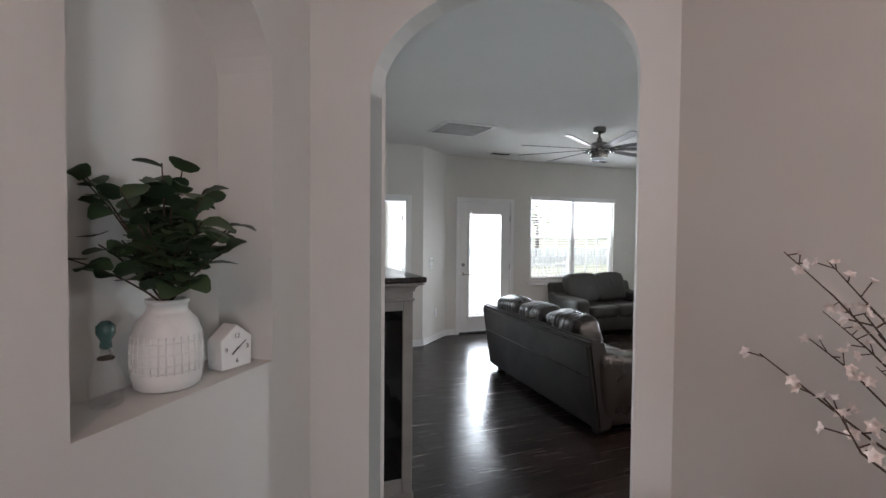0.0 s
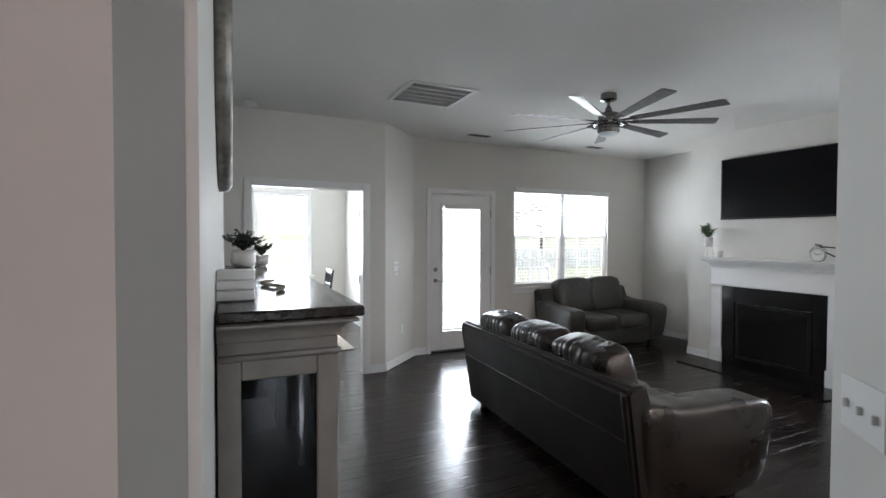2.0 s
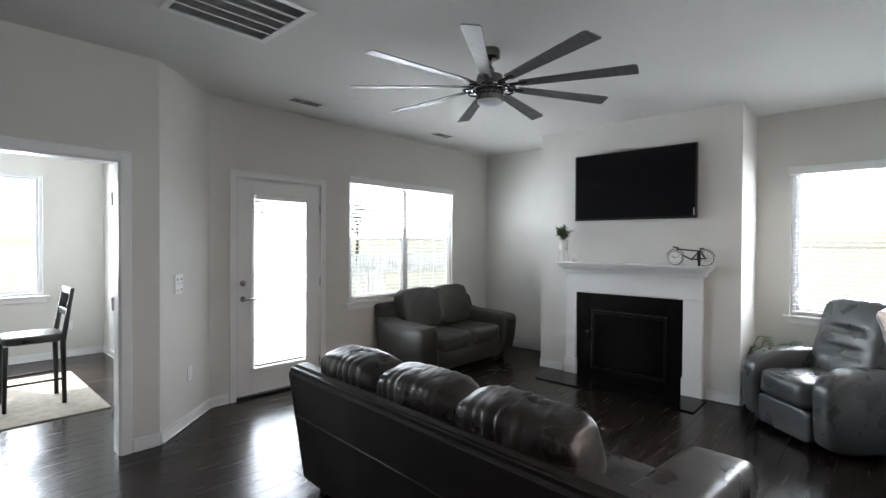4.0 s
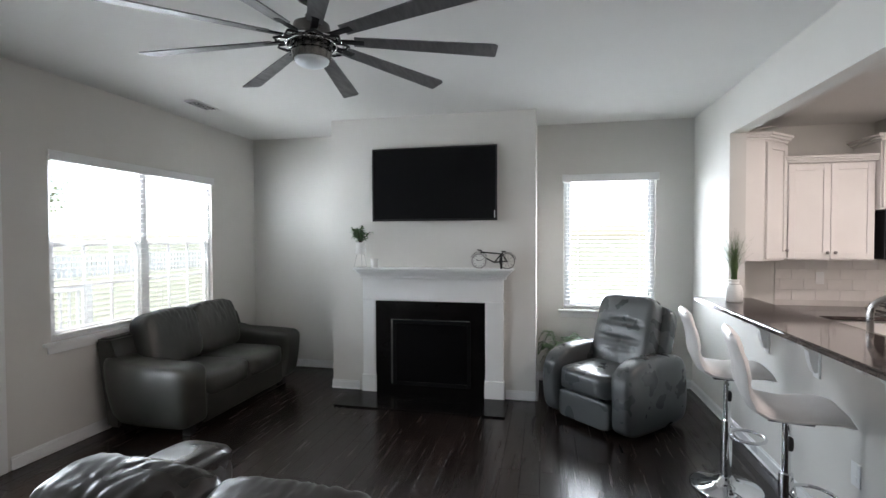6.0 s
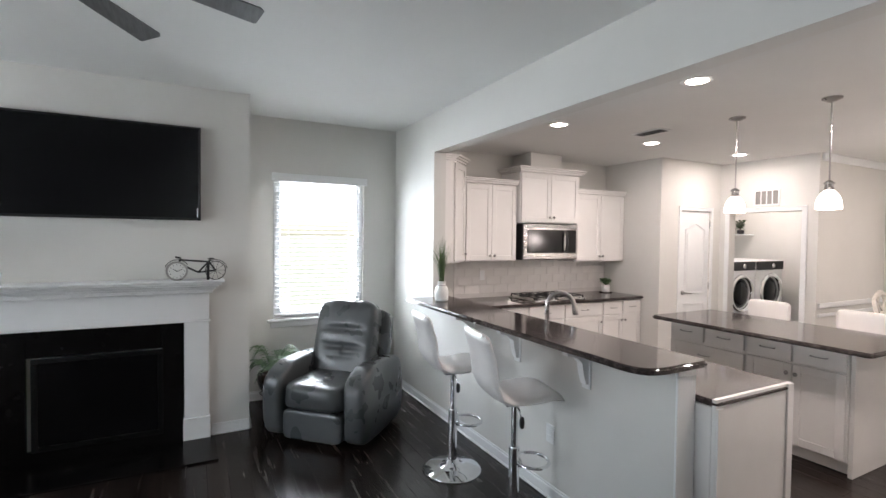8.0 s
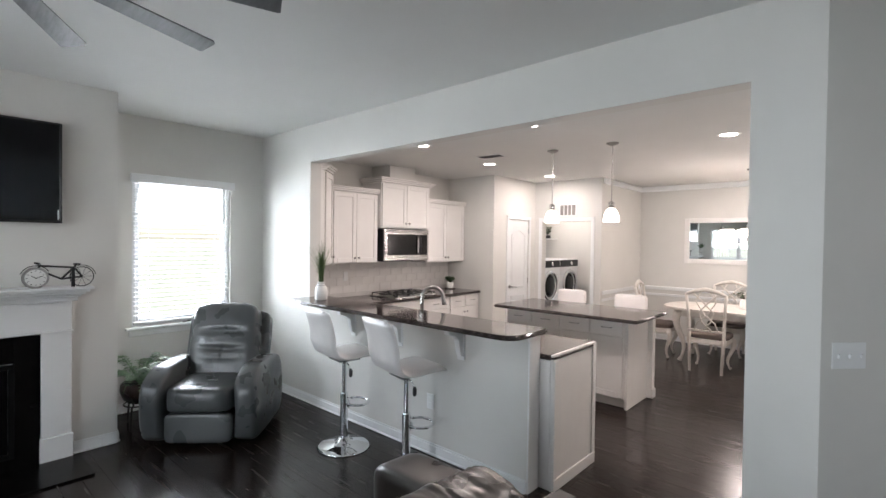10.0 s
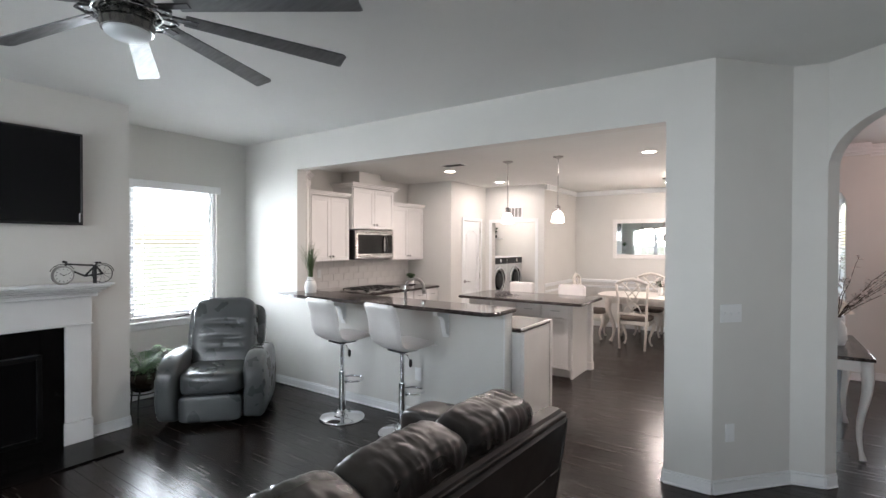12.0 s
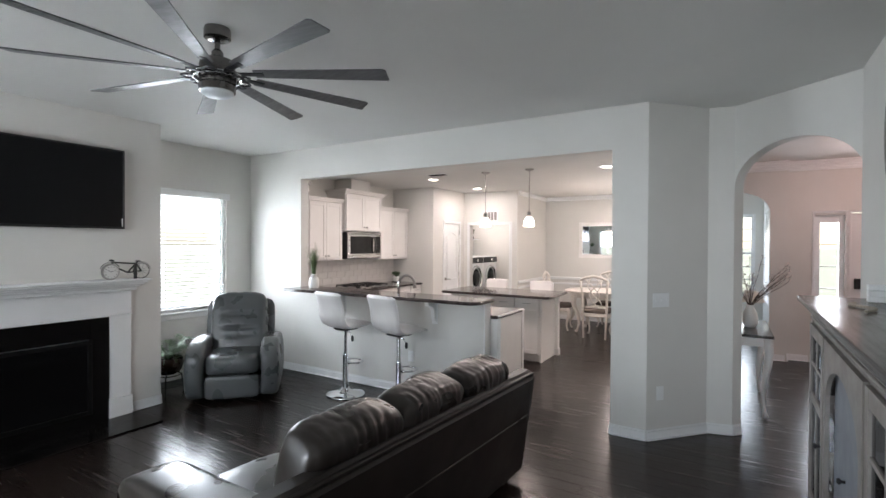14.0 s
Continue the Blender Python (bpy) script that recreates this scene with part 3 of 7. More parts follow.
# ---- windows ----
def sash_window(name, m, w, h, z0, units, grid, fixed=False):
    """A double-hung window in the plane y = 0 of m, its room at -y: frame, sashes, bars, panes, stool and blinds."""
    root = new(name)
    root.matrix_world = m
    tagged(root, kind="structure")
    bm = bmesh.new()
    f = 0.035
    uw = w / units
    for a, b in (((-w / 2, 0.03, z0), (-w / 2 + f, 0.10, z0 + h)), ((w / 2 - f, 0.03, z0), (w / 2, 0.10, z0 + h)),
                 ((-w / 2 + f, 0.03, z0), (w / 2 - f, 0.10, z0 + f)), ((-w / 2 + f, 0.03, z0 + h - f), (w / 2 - f, 0.10, z0 + h))):
        box(bm, a, b, 0.003, 1)
    for k in range(1, units):
        x = -w / 2 + k * uw
        box(bm, (x - 0.035, 0.028, z0 + f), (x + 0.035, 0.10, z0 + h - f), 0.003, 1)
    part("window_frame", bm, PVC, root)
    for k in range(units):
        xa = -w / 2 + k * uw + (f if k == 0 else 0.035)
        xb = -w / 2 + (k + 1) * uw - (f if k == units - 1 else 0.035)
        zm = z0 + h * 0.52
        halves = ((z0 + f, z0 + h - f, 0.05),) if fixed else ((z0 + f, zm + 0.02, 0.04), (zm - 0.02, z0 + h - f, 0.065))
        for za, zb, y in halves:
            bm = bmesh.new()
            g = 0.032
            box(bm, (xa, y, za), (xa + g, y + 0.022, zb), 0.003, 1)
            box(bm, (xb - g, y, za), (xb, y + 0.022, zb), 0.003, 1)
            box(bm, (xa + g, y, za), (xb - g, y + 0.022, za + g), 0.003, 1)
            box(bm, (xa + g, y, zb - g), (xb - g, y + 0.022, zb), 0.003, 1)
            nx, nz = grid
            for i in range(1, nx):
                x = xa + g + (xb - xa - 2 * g) * i / nx
                box(bm, (x - 0.010, y + 0.007, za + g), (x + 0.010, y + 0.015, zb - g))
            for i in range(1, nz):
                z = za + g + (zb - za - 2 * g) * i / nz
                box(bm, (xa + g, y + 0.0075, z - 0.010), (xb - g, y + 0.0145, z + 0.010))
            part("sash", bm, PVC, root)
            bm = boxed((xa + g - 0.003, y + 0.0095, za + g - 0.003), (xb - g + 0.003, y + 0.0125, zb - g + 0.003))
            pane = part("pane", bm, GLASS, root)
            pane.visible_shadow = False
    bm = bmesh.new()
    box(bm, (-w / 2 - 0.06, -0.045, z0 - 0.028), (w / 2 + 0.06, 0.03, z0 - 0.003), 0.006)
    box(bm, (-w / 2 - 0.03, -0.014, z0 - 0.085), (w / 2 + 0.03, -0.0015, z0 - 0.0285), 0.003, 1)
    part("window_sill", bm, TRIM, root)
    return root


def blinds(name, label, m, w, z0, z1, tilt, gap=0.044, depth=0.048, cords=(0.15, 0.85)):
    """Horizontal blinds with every slat a part; they hang in the plane y = 0 of m."""
    root = new(name)
    root.matrix_world = m
    tagged(root, label, "window blind")
    part("headrail", boxed((-w / 2, -0.03, z1 - 0.045), (w / 2, 0.03, z1), 0.004, 1), BLIND, root)
    t = bmesh.new()
    prism(t, [(-depth / 2, -0.0012), (0, 0.002), (depth / 2, -0.0012), (depth / 2, 0.0006), (0, 0.0040), (-depth / 2, 0.0006)], -w / 2 + 0.004, w / 2 - 0.004, "x")
    first = None
    n = int((z1 - 0.05 - z0 - 0.03) / gap)
    for k in range(n):
        if first is None:
            first = part("slat", t, BLIND, root)
            s = first
        else:
            s = new("slat", first.data)
            s.parent = root
        s.location = (0, 0, z1 - 0.06 - gap * (k + 0.5))
        s.rotation_euler = (radians(tilt), 0, 0)
    part("bottom_rail", boxed((-w / 2, -0.025, z0), (w / 2, 0.025, z0 + 0.02), 0.004, 1), BLIND, root)
    for c in cords:
        x = -w / 2 + w * c
        for y in (-0.027, 0.027):
            bm = bmesh.new()
            tube(bm, [(x, y, z0 + 0.01), (x, y, z1 - 0.04)], 0.0015, 4)
            part("cord", bm, BLIND, root)
    return root


north = pose(6.146, 7.79, 0, 0, 0, 0)
sash_window("window_1", north, 1.72, 1.36, 0.80, 2, (3, 2))
blinds("window_blind", "white horizontal blind tilted open in the living room window", pose(5.72, 7.79, 0), 0.81, 0.83, 2.155, -8)
blinds("window_blind", "white horizontal blind tilted open in the living room window", pose(6.572, 7.79, 0), 0.81, 0.83, 2.155, -8)
sash_window("window_2", pose(EW, 3.655, 0, 0, 0, -90), 0.90, 1.42, 0.78, 1, (1, 1), True)
blinds("window_blind", "white horizontal blind nearly closed before a bright window", pose(EW + 0.03, 3.655, 0, 0, 0, -90), 0.88, 0.80, 2.195, 6)
part("valance", boxed((5.28, 7.755, 2.115), (7.01, 7.775, 2.185), 0.004, 1), TRIM, bpy.data.objects["window_1"]).matrix_parent_inverse = north.inverted()
bm = bmesh.new()
box(bm, (EW - 0.035, 3.17, 2.125), (EW - 0.015, 4.13, 2.205), 0.005, 1)
tagged(finish("blind_valance", bm, TRIM), "white valance board over the bright side window", "valance")
sash_window("window_3", pose(2.625, 11.0, 0), 0.95, 1.46, 0.80, 1, (1, 1), True)
sash_window("window_4", pose(1.805, 11.0, 0), 0.53, 1.46, 0.80, 1, (1, 1), True)
sash_window("window_5", pose(2.175, -4.0, 0, 0, 0, 180), 0.65, 1.6, 0.6, 1, (2, 3))
blinds("window_blind", "white horizontal blind in the front room", pose(1.72, -2.6, 0, 0, 0, 90), 1.56, 0.62, 2.19, 35)


# ---- doors ----
def hinge(parent, x, y, z, material=NICKEL):
    bm = bmesh.new()
    tube(bm, [(x, y, z - 0.045), (x, y, z + 0.045)], 0.008, 8)
    return part("hinge", bm, material, parent)


door = new("door_1")
door.matrix_world = pose(4.475, 7.80, 0)
tagged(door, kind="structure")
bm = bmesh.new()
for a, b in (((-0.43, 0.0, 0.03), (-0.29, 0.045, 2.032)), ((0.29, 0.0, 0.03), (0.43, 0.045, 2.032)), ((-0.29, 0.0, 0.03), (0.29, 0.045, 0.25)), ((-0.29, 0.0, 1.905), (0.29, 0.045, 2.032))):
    box(bm, a, b, 0.002, 1)
part("door_leaf", bm, TRIM, door)
bm = bmesh.new()
for a, b in (((-0.305, -0.012, 0.235), (-0.27, -0.001, 1.92)), ((0.27, -0.012, 0.235), (0.305, -0.001, 1.92)), ((-0.27, -0.012, 0.235), (0.27, -0.001, 0.27)), ((-0.27, -0.012, 1.885), (0.27, -0.001, 1.92))):
    box(bm, a, b, 0.004, 1)
part("glass_frame", bm, TRIM, door)
p = part("pane", boxed((-0.289, 0.030, 0.251), (0.289, 0.034, 1.904)), GLASS, door)
p.visible_shadow = False
bm = bmesh.new()
for zc, r in ((1.075, 0.028), (0.93, 0.026)):
    tube(bm, [(-0.375, 0, zc), (-0.375, -0.012, zc)], r, 20)
tube(bm, [(-0.375, -0.01, 1.075), (-0.375, -0.035, 1.075)], 0.016, 12)
tube(bm, [(-0.375, -0.01, 0.93), (-0.375, -0.05, 0.93), (-0.36, -0.055, 0.93), (-0.27, -0.055, 0.925)], 0.010, 10)
part("door_handle", bm, NICKEL, door, "satin nickel lever handle and bolt", True)
for z in (0.22, 1.05, 1.80):
    hinge(door, 0.438, -0.012, z)
part("threshold", boxed((-0.445, -0.02, 0.0), (0.445, 0.10, 0.022), 0.004, 1), DARKMETAL, door)
blinds("door_blind", "white mini blind closed over the glass of the patio door", pose(4.475, 7.783, 0), 0.53, 0.29, 1.90, 22, 0.026, 0.025, (0.12, 0.88))
bm = bmesh.new()
tube(bm, [(4.20, 7.77, 0.925), (4.77, 7.77, 0.945)], 0.006, 6)
tagged(finish("blind_wand", bm, BLIND, None, "", True), "thin white rod across the blind of the patio door", "rod")


def panel_door(name, m, w, h, lever, arched=True):
    """A two-panel door with an arched upper panel, in the plane y = 0 of m, seen from -y."""
    root = new(name)
    root.matrix_world = m
    tagged(root, kind="structure")
    part("door_leaf", boxed((-w / 2, 0, 0.012), (w / 2, 0.035, h), 0.002, 1), TRIM, root)
    for za, zb, arch in ((0.20, 0.78, False), (0.92, h - 0.16, arched)):
        bm = bmesh.new()
        x0, x1 = -w / 2 + 0.10, w / 2 - 0.10
        edge = [(x0, za), (x1, za), (x1, zb - (0.07 if arch else 0))]
        if arch:
            edge += [(x1 - (x1 - x0) * k / 12, zb - 0.07 + 0.07 * math.sin(math.pi * k / 12) ** 1.5) for k in range(1, 12)]
        edge += [(x0, zb - (0.07 if arch else 0))]
        loop = [(x, -0.004, z) for x, z in edge]
        tube(bm, loop + [loop[0]], 0.009, 6)
        inner = [((x - 0) * 0.80, (z - (za + zb) / 2) * 0.88 + (za + zb) / 2) for x, z in edge]
        prism(bm, inner, -0.007, -0.0005, "y")
        part("door_panel", bm, TRIM, root)
    bm = bmesh.new()
    tube(bm, [(lever * (w / 2 - 0.06), 0, 0.93), (lever * (w / 2 - 0.06), -0.012, 0.93)], 0.027, 18)
    x = lever * (w / 2 - 0.06)
    tube(bm, [(x, -0.01, 0.93), (x, -0.05, 0.93), (x - lever * 0.02, -0.055, 0.93), (x - lever * 0.11, -0.055, 0.92)], 0.009, 10)
    part("door_handle", bm, NICKEL, root, "satin nickel lever", True)
    for z in (0.2, 1.0, 1.8):
        hinge(root, -lever * (w / 2 + 0.004), -0.008, z)
    return root


panel_door("door_2", pose(6.84, -0.92, 0, 0, 0, -90), 0.57, 1.965, -1)
leaf = new("door_3")
leaf.matrix_world = pose(3.005, 7.40, 0, 0, 0, 62)
tagged(leaf, kind="structure")
part("door_leaf", boxed((0.0, -0.036, 0.012), (0.62, 0.0, 1.985), 0.003, 1), TRIM, leaf)
for z in (0.27, 1.02, 1.75):
    hinge(leaf, -0.006, 0.006, z)
front = new("door_4")
front.matrix_world = pose(0.45, -1.20, 0, 0, 0, 180)
tagged(front, kind="structure")
part("door_leaf", boxed((-0.455, 0, 0.01), (0.455, 0.045, 2.02), 0.003, 1), TRIM, front)
bm = bmesh.new()
box(bm, (-0.42, -0.03, 1.02), (-0.35, 0.0, 1.16), 0.008)
part("keypad_lock", bm, BLACK, front, "black keypad lock")
side = new("window_6")
side.matrix_world = pose(1.13, -1.20, 0, 0, 0, 180)
tagged(side, kind="structure")
bm = bmesh.new()
for a, b in (((-0.16, 0, 0.55), (-0.10, 0.04, 2.0)), ((0.10, 0, 0.55), (0.16, 0.04, 2.0)), ((-0.10, 0, 0.55), (0.10, 0.04, 0.62)), ((-0.10, 0, 1.9), (0.10, 0.04, 2.0))):
    box(bm, a, b, 0.003, 1)
for z in (1.0, 1.3, 1.6):
    box(bm, (-0.10, 0.012, z), (0.10, 0.028, z + 0.012))
part("window_frame", bm, TRIM, side)
p = part("pane", boxed((-0.10, 0.018, 0.62), (0.10, 0.022, 1.9)), GLASS, side)
p.visible_shadow = False

# ---- sofas and chairs ----
def couch(name, label, x, y, rz, length, depth, n, hide, seat_h=0.43, back_h=0.78, arm_h=0.60, tall=0.92, seed=0):
    """A leather sofa facing its local -y, its origin on the floor under its middle."""
    root = thing(name, label, "sofa", x, y, 0, rz)
    L, Dp = length / 2, depth / 2
    aw = 0.25
    inner = L - aw
    bm = bmesh.new()
    box(bm, (-inner - 0.02, -Dp + 0.06, 0.06), (inner + 0.02, Dp - 0.24, 0.30), 0.03, 3)
    part("base", bm, hide, root, "", "auto")
    # the raked back panel
    bm = bmesh.new()
    prism(bm, [(Dp - 0.22, 0.055), (Dp - 0.10, 0.055), (Dp + 0.0, back_h - 0.03), (Dp - 0.03, back_h), (Dp - 0.13, back_h), (Dp - 0.26, 0.40)], -L + 0.005, L - 0.005, "x")
    bmesh.ops.bevel(bm, geom=bm.edges[:], offset=0.018, segments=2, affect="EDGES")
    part("back_frame", bm, SOFA_PANEL if hide is BLACK_LEATHER else hide, root, "", "auto")
    bm = bmesh.new()
    for s in (-1, 1):
        xx = s * (L - 0.05)
        tube(bm, [(xx, Dp - 0.098, 0.10), (xx, Dp + 0.002, back_h - 0.03)], 0.005, 6)
    f = (0.46 - 0.08) / (back_h - 0.11)
    tube(bm, [(-L + 0.05, Dp - 0.10 + 0.10 * f + 0.001, 0.46), (L - 0.05, Dp - 0.10 + 0.10 * f + 0.001, 0.46)], 0.0045, 6)
    part("back_piping", bm, hide, root, "", True)
    for s in (-1, 1):
        bm = bmesh.new()

        def arm(v, s=s):
            t = (v.z + arm_h / 2) / arm_h
            lean = 0.060 * t + 0.03 * math.sin(t * math.pi)
            drop = -0.035 * max(0, t - 0.5) * 2 * (1 - (v.y / Dp + 1) / 2)
            fr = -0.05 * t * (1 if v.y < 0 else 0) * (-v.y / Dp)
            rise = 0.13 * max(0, v.y / Dp - 0.35) * max(0, t - 0.5) * 2
            return (v.x + s * (lean - 0.03 * max(0, v.y / Dp)), v.y + fr + (0.07 * t if v.y > 0 else 0), v.z + drop + rise)

        pillow(bm, (s * (L - aw / 2 - 0.015), -0.055, 0.08 + (arm_h - 0.08) / 2), (aw / 2 + 0.01, Dp - 0.095, (arm_h - 0.08) / 2), 9, 18, None, 0.001, seed + s, 0.03, arm)
        part("arm", bm, hide, root, "", True)
        bm = bmesh.new()
        xo = s * (L + 0.002)
        tube(bm, [(xo + s * 0.012, -Dp + 0.10, 0.40), (xo + s * 0.022, -0.0, 0.41), (xo + s * 0.012, Dp - 0.16, 0.43)], 0.005, 6)
        part("arm_piping", bm, hide, root, "", True)
    w = 2 * inner / n
    for k in range(n):
        cx = -inner + w * (k + 0.5)
        bm = bmesh.new()
        pillow(bm, (cx, -0.11, seat_h - 0.08), (w / 2 - 0.003, Dp - 0.14, 0.10), 7, 14, None, 0.008, seed + k, 0.10)
        part("seat_cushion", bm, hide, root, "", True)
        bm = bmesh.new()

        def fold(v, k=k):
            t = min(1.0, max(0.0, 0.35 + v.z / 0.2))
            ridge = 1 - abs(noise.noise(Vector((v.x * 19 + 5 * k, v.y * 7 + v.z * 5, k + seed)))) * 3.2
            fine = 1 - abs(noise.noise(Vector((v.x * 34, v.y * 10 + v.z * 9, 7 + k + seed)))) * 3.0
            sag = 0.010 * noise.noise(Vector((v.x * 5, v.z * 4, k * 3.0 + seed)))
            d = (0.0075 * max(0, ridge) + 0.0035 * max(0, fine)) * t
            return (v.x * (1 - d), v.y * (1 - d * 7), v.z * (1 - d * 2.2) + sag)

        m = pose(cx, Dp - 0.205, (seat_h + tall) / 2 + 0.005, -13)
        pillow(bm, (0, 0, 0), (w / 2 + 0.012, 0.125, (tall - seat_h) / 2 + 0.004), 5.5, 44, m, 0.010, seed + k * 5, 0.07, fold)
        part("back_cushion", bm, hide, root, "", True)
        bm = bmesh.new()
        hz = (tall - seat_h) / 2
        tube(bm, [tuple(m @ Vector((a * (w / 2 - 0.03), 0.122 - 0.02 * abs(a), hz * 0.72))) for a in (-1, -0.6, -0.2, 0.2, 0.6, 1)], 0.004, 6)
        part("cushion_seam", bm, hide, root, "", True)
    for sx in (-1, 1):
        for sy in (-1, 1):
            bm = bmesh.new()
            prism(bm, [(-0.03, 0), (0.03, 0), (0.04, 0.085), (-0.04, 0.085)], -0.035, 0.035, "y", pose(sx * (L - 0.14), sy * (Dp - 0.14) - (0.05 if sy > 0 else 0), 0.0))
            part("leg", bm, BLACK, root)
    return root


couch("sofa", "dark brown leather three-seat sofa with creased loose back cushions", 3.95, 4.93, 86, 2.06, 1.00, 3, BLACK_LEATHER, back_h=0.75, arm_h=0.63, tall=0.87, seed=3)
couch("loveseat", "olive-grey leather two-seat sofa under the living room window", 6.43, 7.35, 0, 1.62, 0.88, 2, OLIVE_LEATHER, 0.43, 0.76, 0.59, 0.90, 11)


def recliner(x, y, rz):
    root = thing("recliner", "slate-grey leather recliner with plump arms and a padded back", "armchair", x, y, 0, rz)
    g = GREY_LEATHER
    part("base", boxed((-0.33, -0.36, 0.04), (0.33, 0.34, 0.24), 0.03, 3), g, root, "", "auto")
    for s in (-1, 1):
        bm = bmesh.new()

        def arm(v, s=s):
            t = (v.z + 0.28) / 0.56
            f = (0.42 - v.y) / 0.84
            return (v.x + s * 0.015 * math.sin(t * math.pi), v.y - 0.02 * t, v.z - 0.05 * max(0, f - 0.75) * 4 * t + 0.02 * math.sin(f * math.pi) * t)

        pillow(bm, (s * 0.360, -0.02, 0.315), (0.100, 0.42, 0.285), 6.5, 20, None, 0.004, s, 0.04, arm)
        part("arm", bm, g, root, "", True)
    bm = bmesh.new()
    pillow(bm, (0, -0.13, 0.385), (0.262, 0.335, 0.105), 7, 20, None, 0.012, 4, 0.06)
    part("seat_cushion", bm, g, root, "", True)
    bm = bmesh.new()
    pillow(bm, (0, -0.40, 0.16), (0.260, 0.05, 0.118), 9, 18, None, 0.010, 7, 0.04)
    part("footrest", bm, g, root, "", True)
    m = pose(0, 0.22, 0.70, -16)
    bm = bmesh.new()
    pillow(bm, (0, 0.05, 0.0), (0.365, 0.07, 0.315), 9, 14, m, 0.006, 2, 0.02)
    part("back_shell", bm, g, root, "", True)
    bm = bmesh.new()

    def tufts(v):
        z = v.z
        a = 0.5 + 0.5 * math.cos(min(1, abs(v.x) / 0.26) * math.pi)
        crease = 0.035 * a * (math.exp(-((z - 0.10 + 0.12 * v.x * v.x) / 0.018) ** 2) + math.exp(-((z + 0.06 - 0.2 * v.x * v.x) / 0.018) ** 2) + 0.5 * math.exp(-((z + 0.14) / 0.015) ** 2))
        seam = 0.012 * math.exp(-(v.x / 0.012) ** 2) * (1 if -0.14 < z < -0.02 else 0)
        return (v.x, v.y + ((crease + seam) if v.y < 0 else 0), v.z)

    pillow(bm, (0, -0.055, 0.01), (0.285, 0.10, 0.345), 7, 30, m, 0.018, 9, 0.08, tufts)
    part("back_cushion", bm, g, root, "", True)
    return root


recliner(6.81, 3.72, -134).scale = (0.95, 0.94, 0.955)


def stool(x, y, rz):
    root = thing("bar_stool", "white vinyl bar stool with low curved back on chrome pedestal", "bar stool", x, y, 0, rz, "stools at the breakfast bar")
    bm = bmesh.new()
    lathe(bm, [(0, 0), (0.20, 0), (0.205, 0.006), (0.19, 0.014), (0.10, 0.028), (0.055, 0.045), (0.04, 0.07), (0.0, 0.07)], 40)
    part("base", bm, CHROME, root, "round polished chrome base", True)
    bm = bmesh.new()
    lathe(bm, [(0, 0.06), (0.03, 0.06), (0.03, 0.42), (0.0, 0.42)], 20)
    lathe(bm, [(0, 0.40), (0.019, 0.40), (0.019, 0.69), (0, 0.69)], 20)
    part("pole", bm, CHROME, root, "", "auto")
    bm = bmesh.new()
    tube(bm, ring((0, -0.11, 0.33), 0.105, 28, "z", 0.095), 0.0095, 8, False)
    tube(bm, [(0, -0.02, 0.33), (0, -0.035, 0.33)], 0.034, 14)
    part("footrest", bm, CHROME, root, "", True)
    bm = bmesh.new()
    tube(bm, [(-0.02, 0, 0.665), (-0.08, 0.01, 0.660), (-0.115, 0.01, 0.625)], 0.005, 6)
    part("lever", bm, CHROME, root, "", True)
    bm = bmesh.new()
    pillow(bm, (-0.118, 0.01, 0.603), (0.013, 0.013, 0.033), 3, 6)
    part("lever_knob", bm, BLACK, root, "", True)
    part("seat_plate", boxed((-0.09, -0.09, 0.685), (0.09, 0.09, 0.70), 0.004, 1), DARKMETAL, root)
    # the seat and back are one bent shell, seen from the side
    prof = [(-0.215, 0.725), (-0.17, 0.747), (-0.08, 0.740), (0.02, 0.730), (0.10, 0.735), (0.155, 0.765), (0.185, 0.83), (0.190, 0.90), (0.205, 0.98), (0.235, 1.06), (0.243, 1.095)]
    th = 0.054
    n = 22
    pts = []
    for k in range(n * 1 + 1):
        u = k / n * (len(prof) - 1)
        i = min(int(u), len(prof) - 2)
        f = u - i
        pts.append(Vector((0, prof[i][0] * (1 - f) + prof[i + 1][0] * f, prof[i][1] * (1 - f) + prof[i + 1][1] * f)))
    bm = bmesh.new()
    rows_t, rows_b = [], []
    nx = 10
    for k, p in enumerate(pts):
        d = (pts[min(k + 1, n)] - pts[max(k - 1, 0)]).normalized()
        nrm = Vector((0, -d.z, d.y))
        end = min(k, n - k) / 2.2
        e = math.sqrt(max(0.0, 1 - max(0, 1 - end) ** 2)) if end < 1 else 1
        rt, rb = [], []
        for j in range(nx + 1):
            a = j / nx * 2 - 1
            edge = (1 - abs(a) ** 6)
            hw = 0.205 - (0.03 * (1 - e))
            tt = th / 2 * max(0.12, e) * max(0.15, edge)
            groove = 0.006 if (k % 4 == 2) else 0
            rt.append(bm.verts.new(p + Vector((a * hw, 0, 0)) + nrm * (tt - groove)))
            rb.append(bm.verts.new(p + Vector((a * hw, 0, 0)) - nrm * tt))
        rows_t.append(rt)
        rows_b.append(rb)
    for k in range(n):
        for j in range(nx):
            bm.faces.new((rows_t[k][j], rows_t[k][j + 1], rows_t[k + 1][j + 1], rows_t[k + 1][j]))
            bm.faces.new((rows_b[k][j + 1], rows_b[k][j], rows_b[k + 1][j], rows_b[k + 1][j + 1]))
        for j in (0, nx):
            q = (rows_t[k][j], rows_t[k + 1][j], rows_b[k + 1][j], rows_b[k][j])
            bm.faces.new(q if j == 0 else q[::-1])
    for k in (0, n):
        for j in range(nx):
            q = (rows_t[k][j], rows_b[k][j], rows_b[k][j + 1], rows_t[k][j + 1])
            bm.faces.new(q if k == 0 else q[::-1])
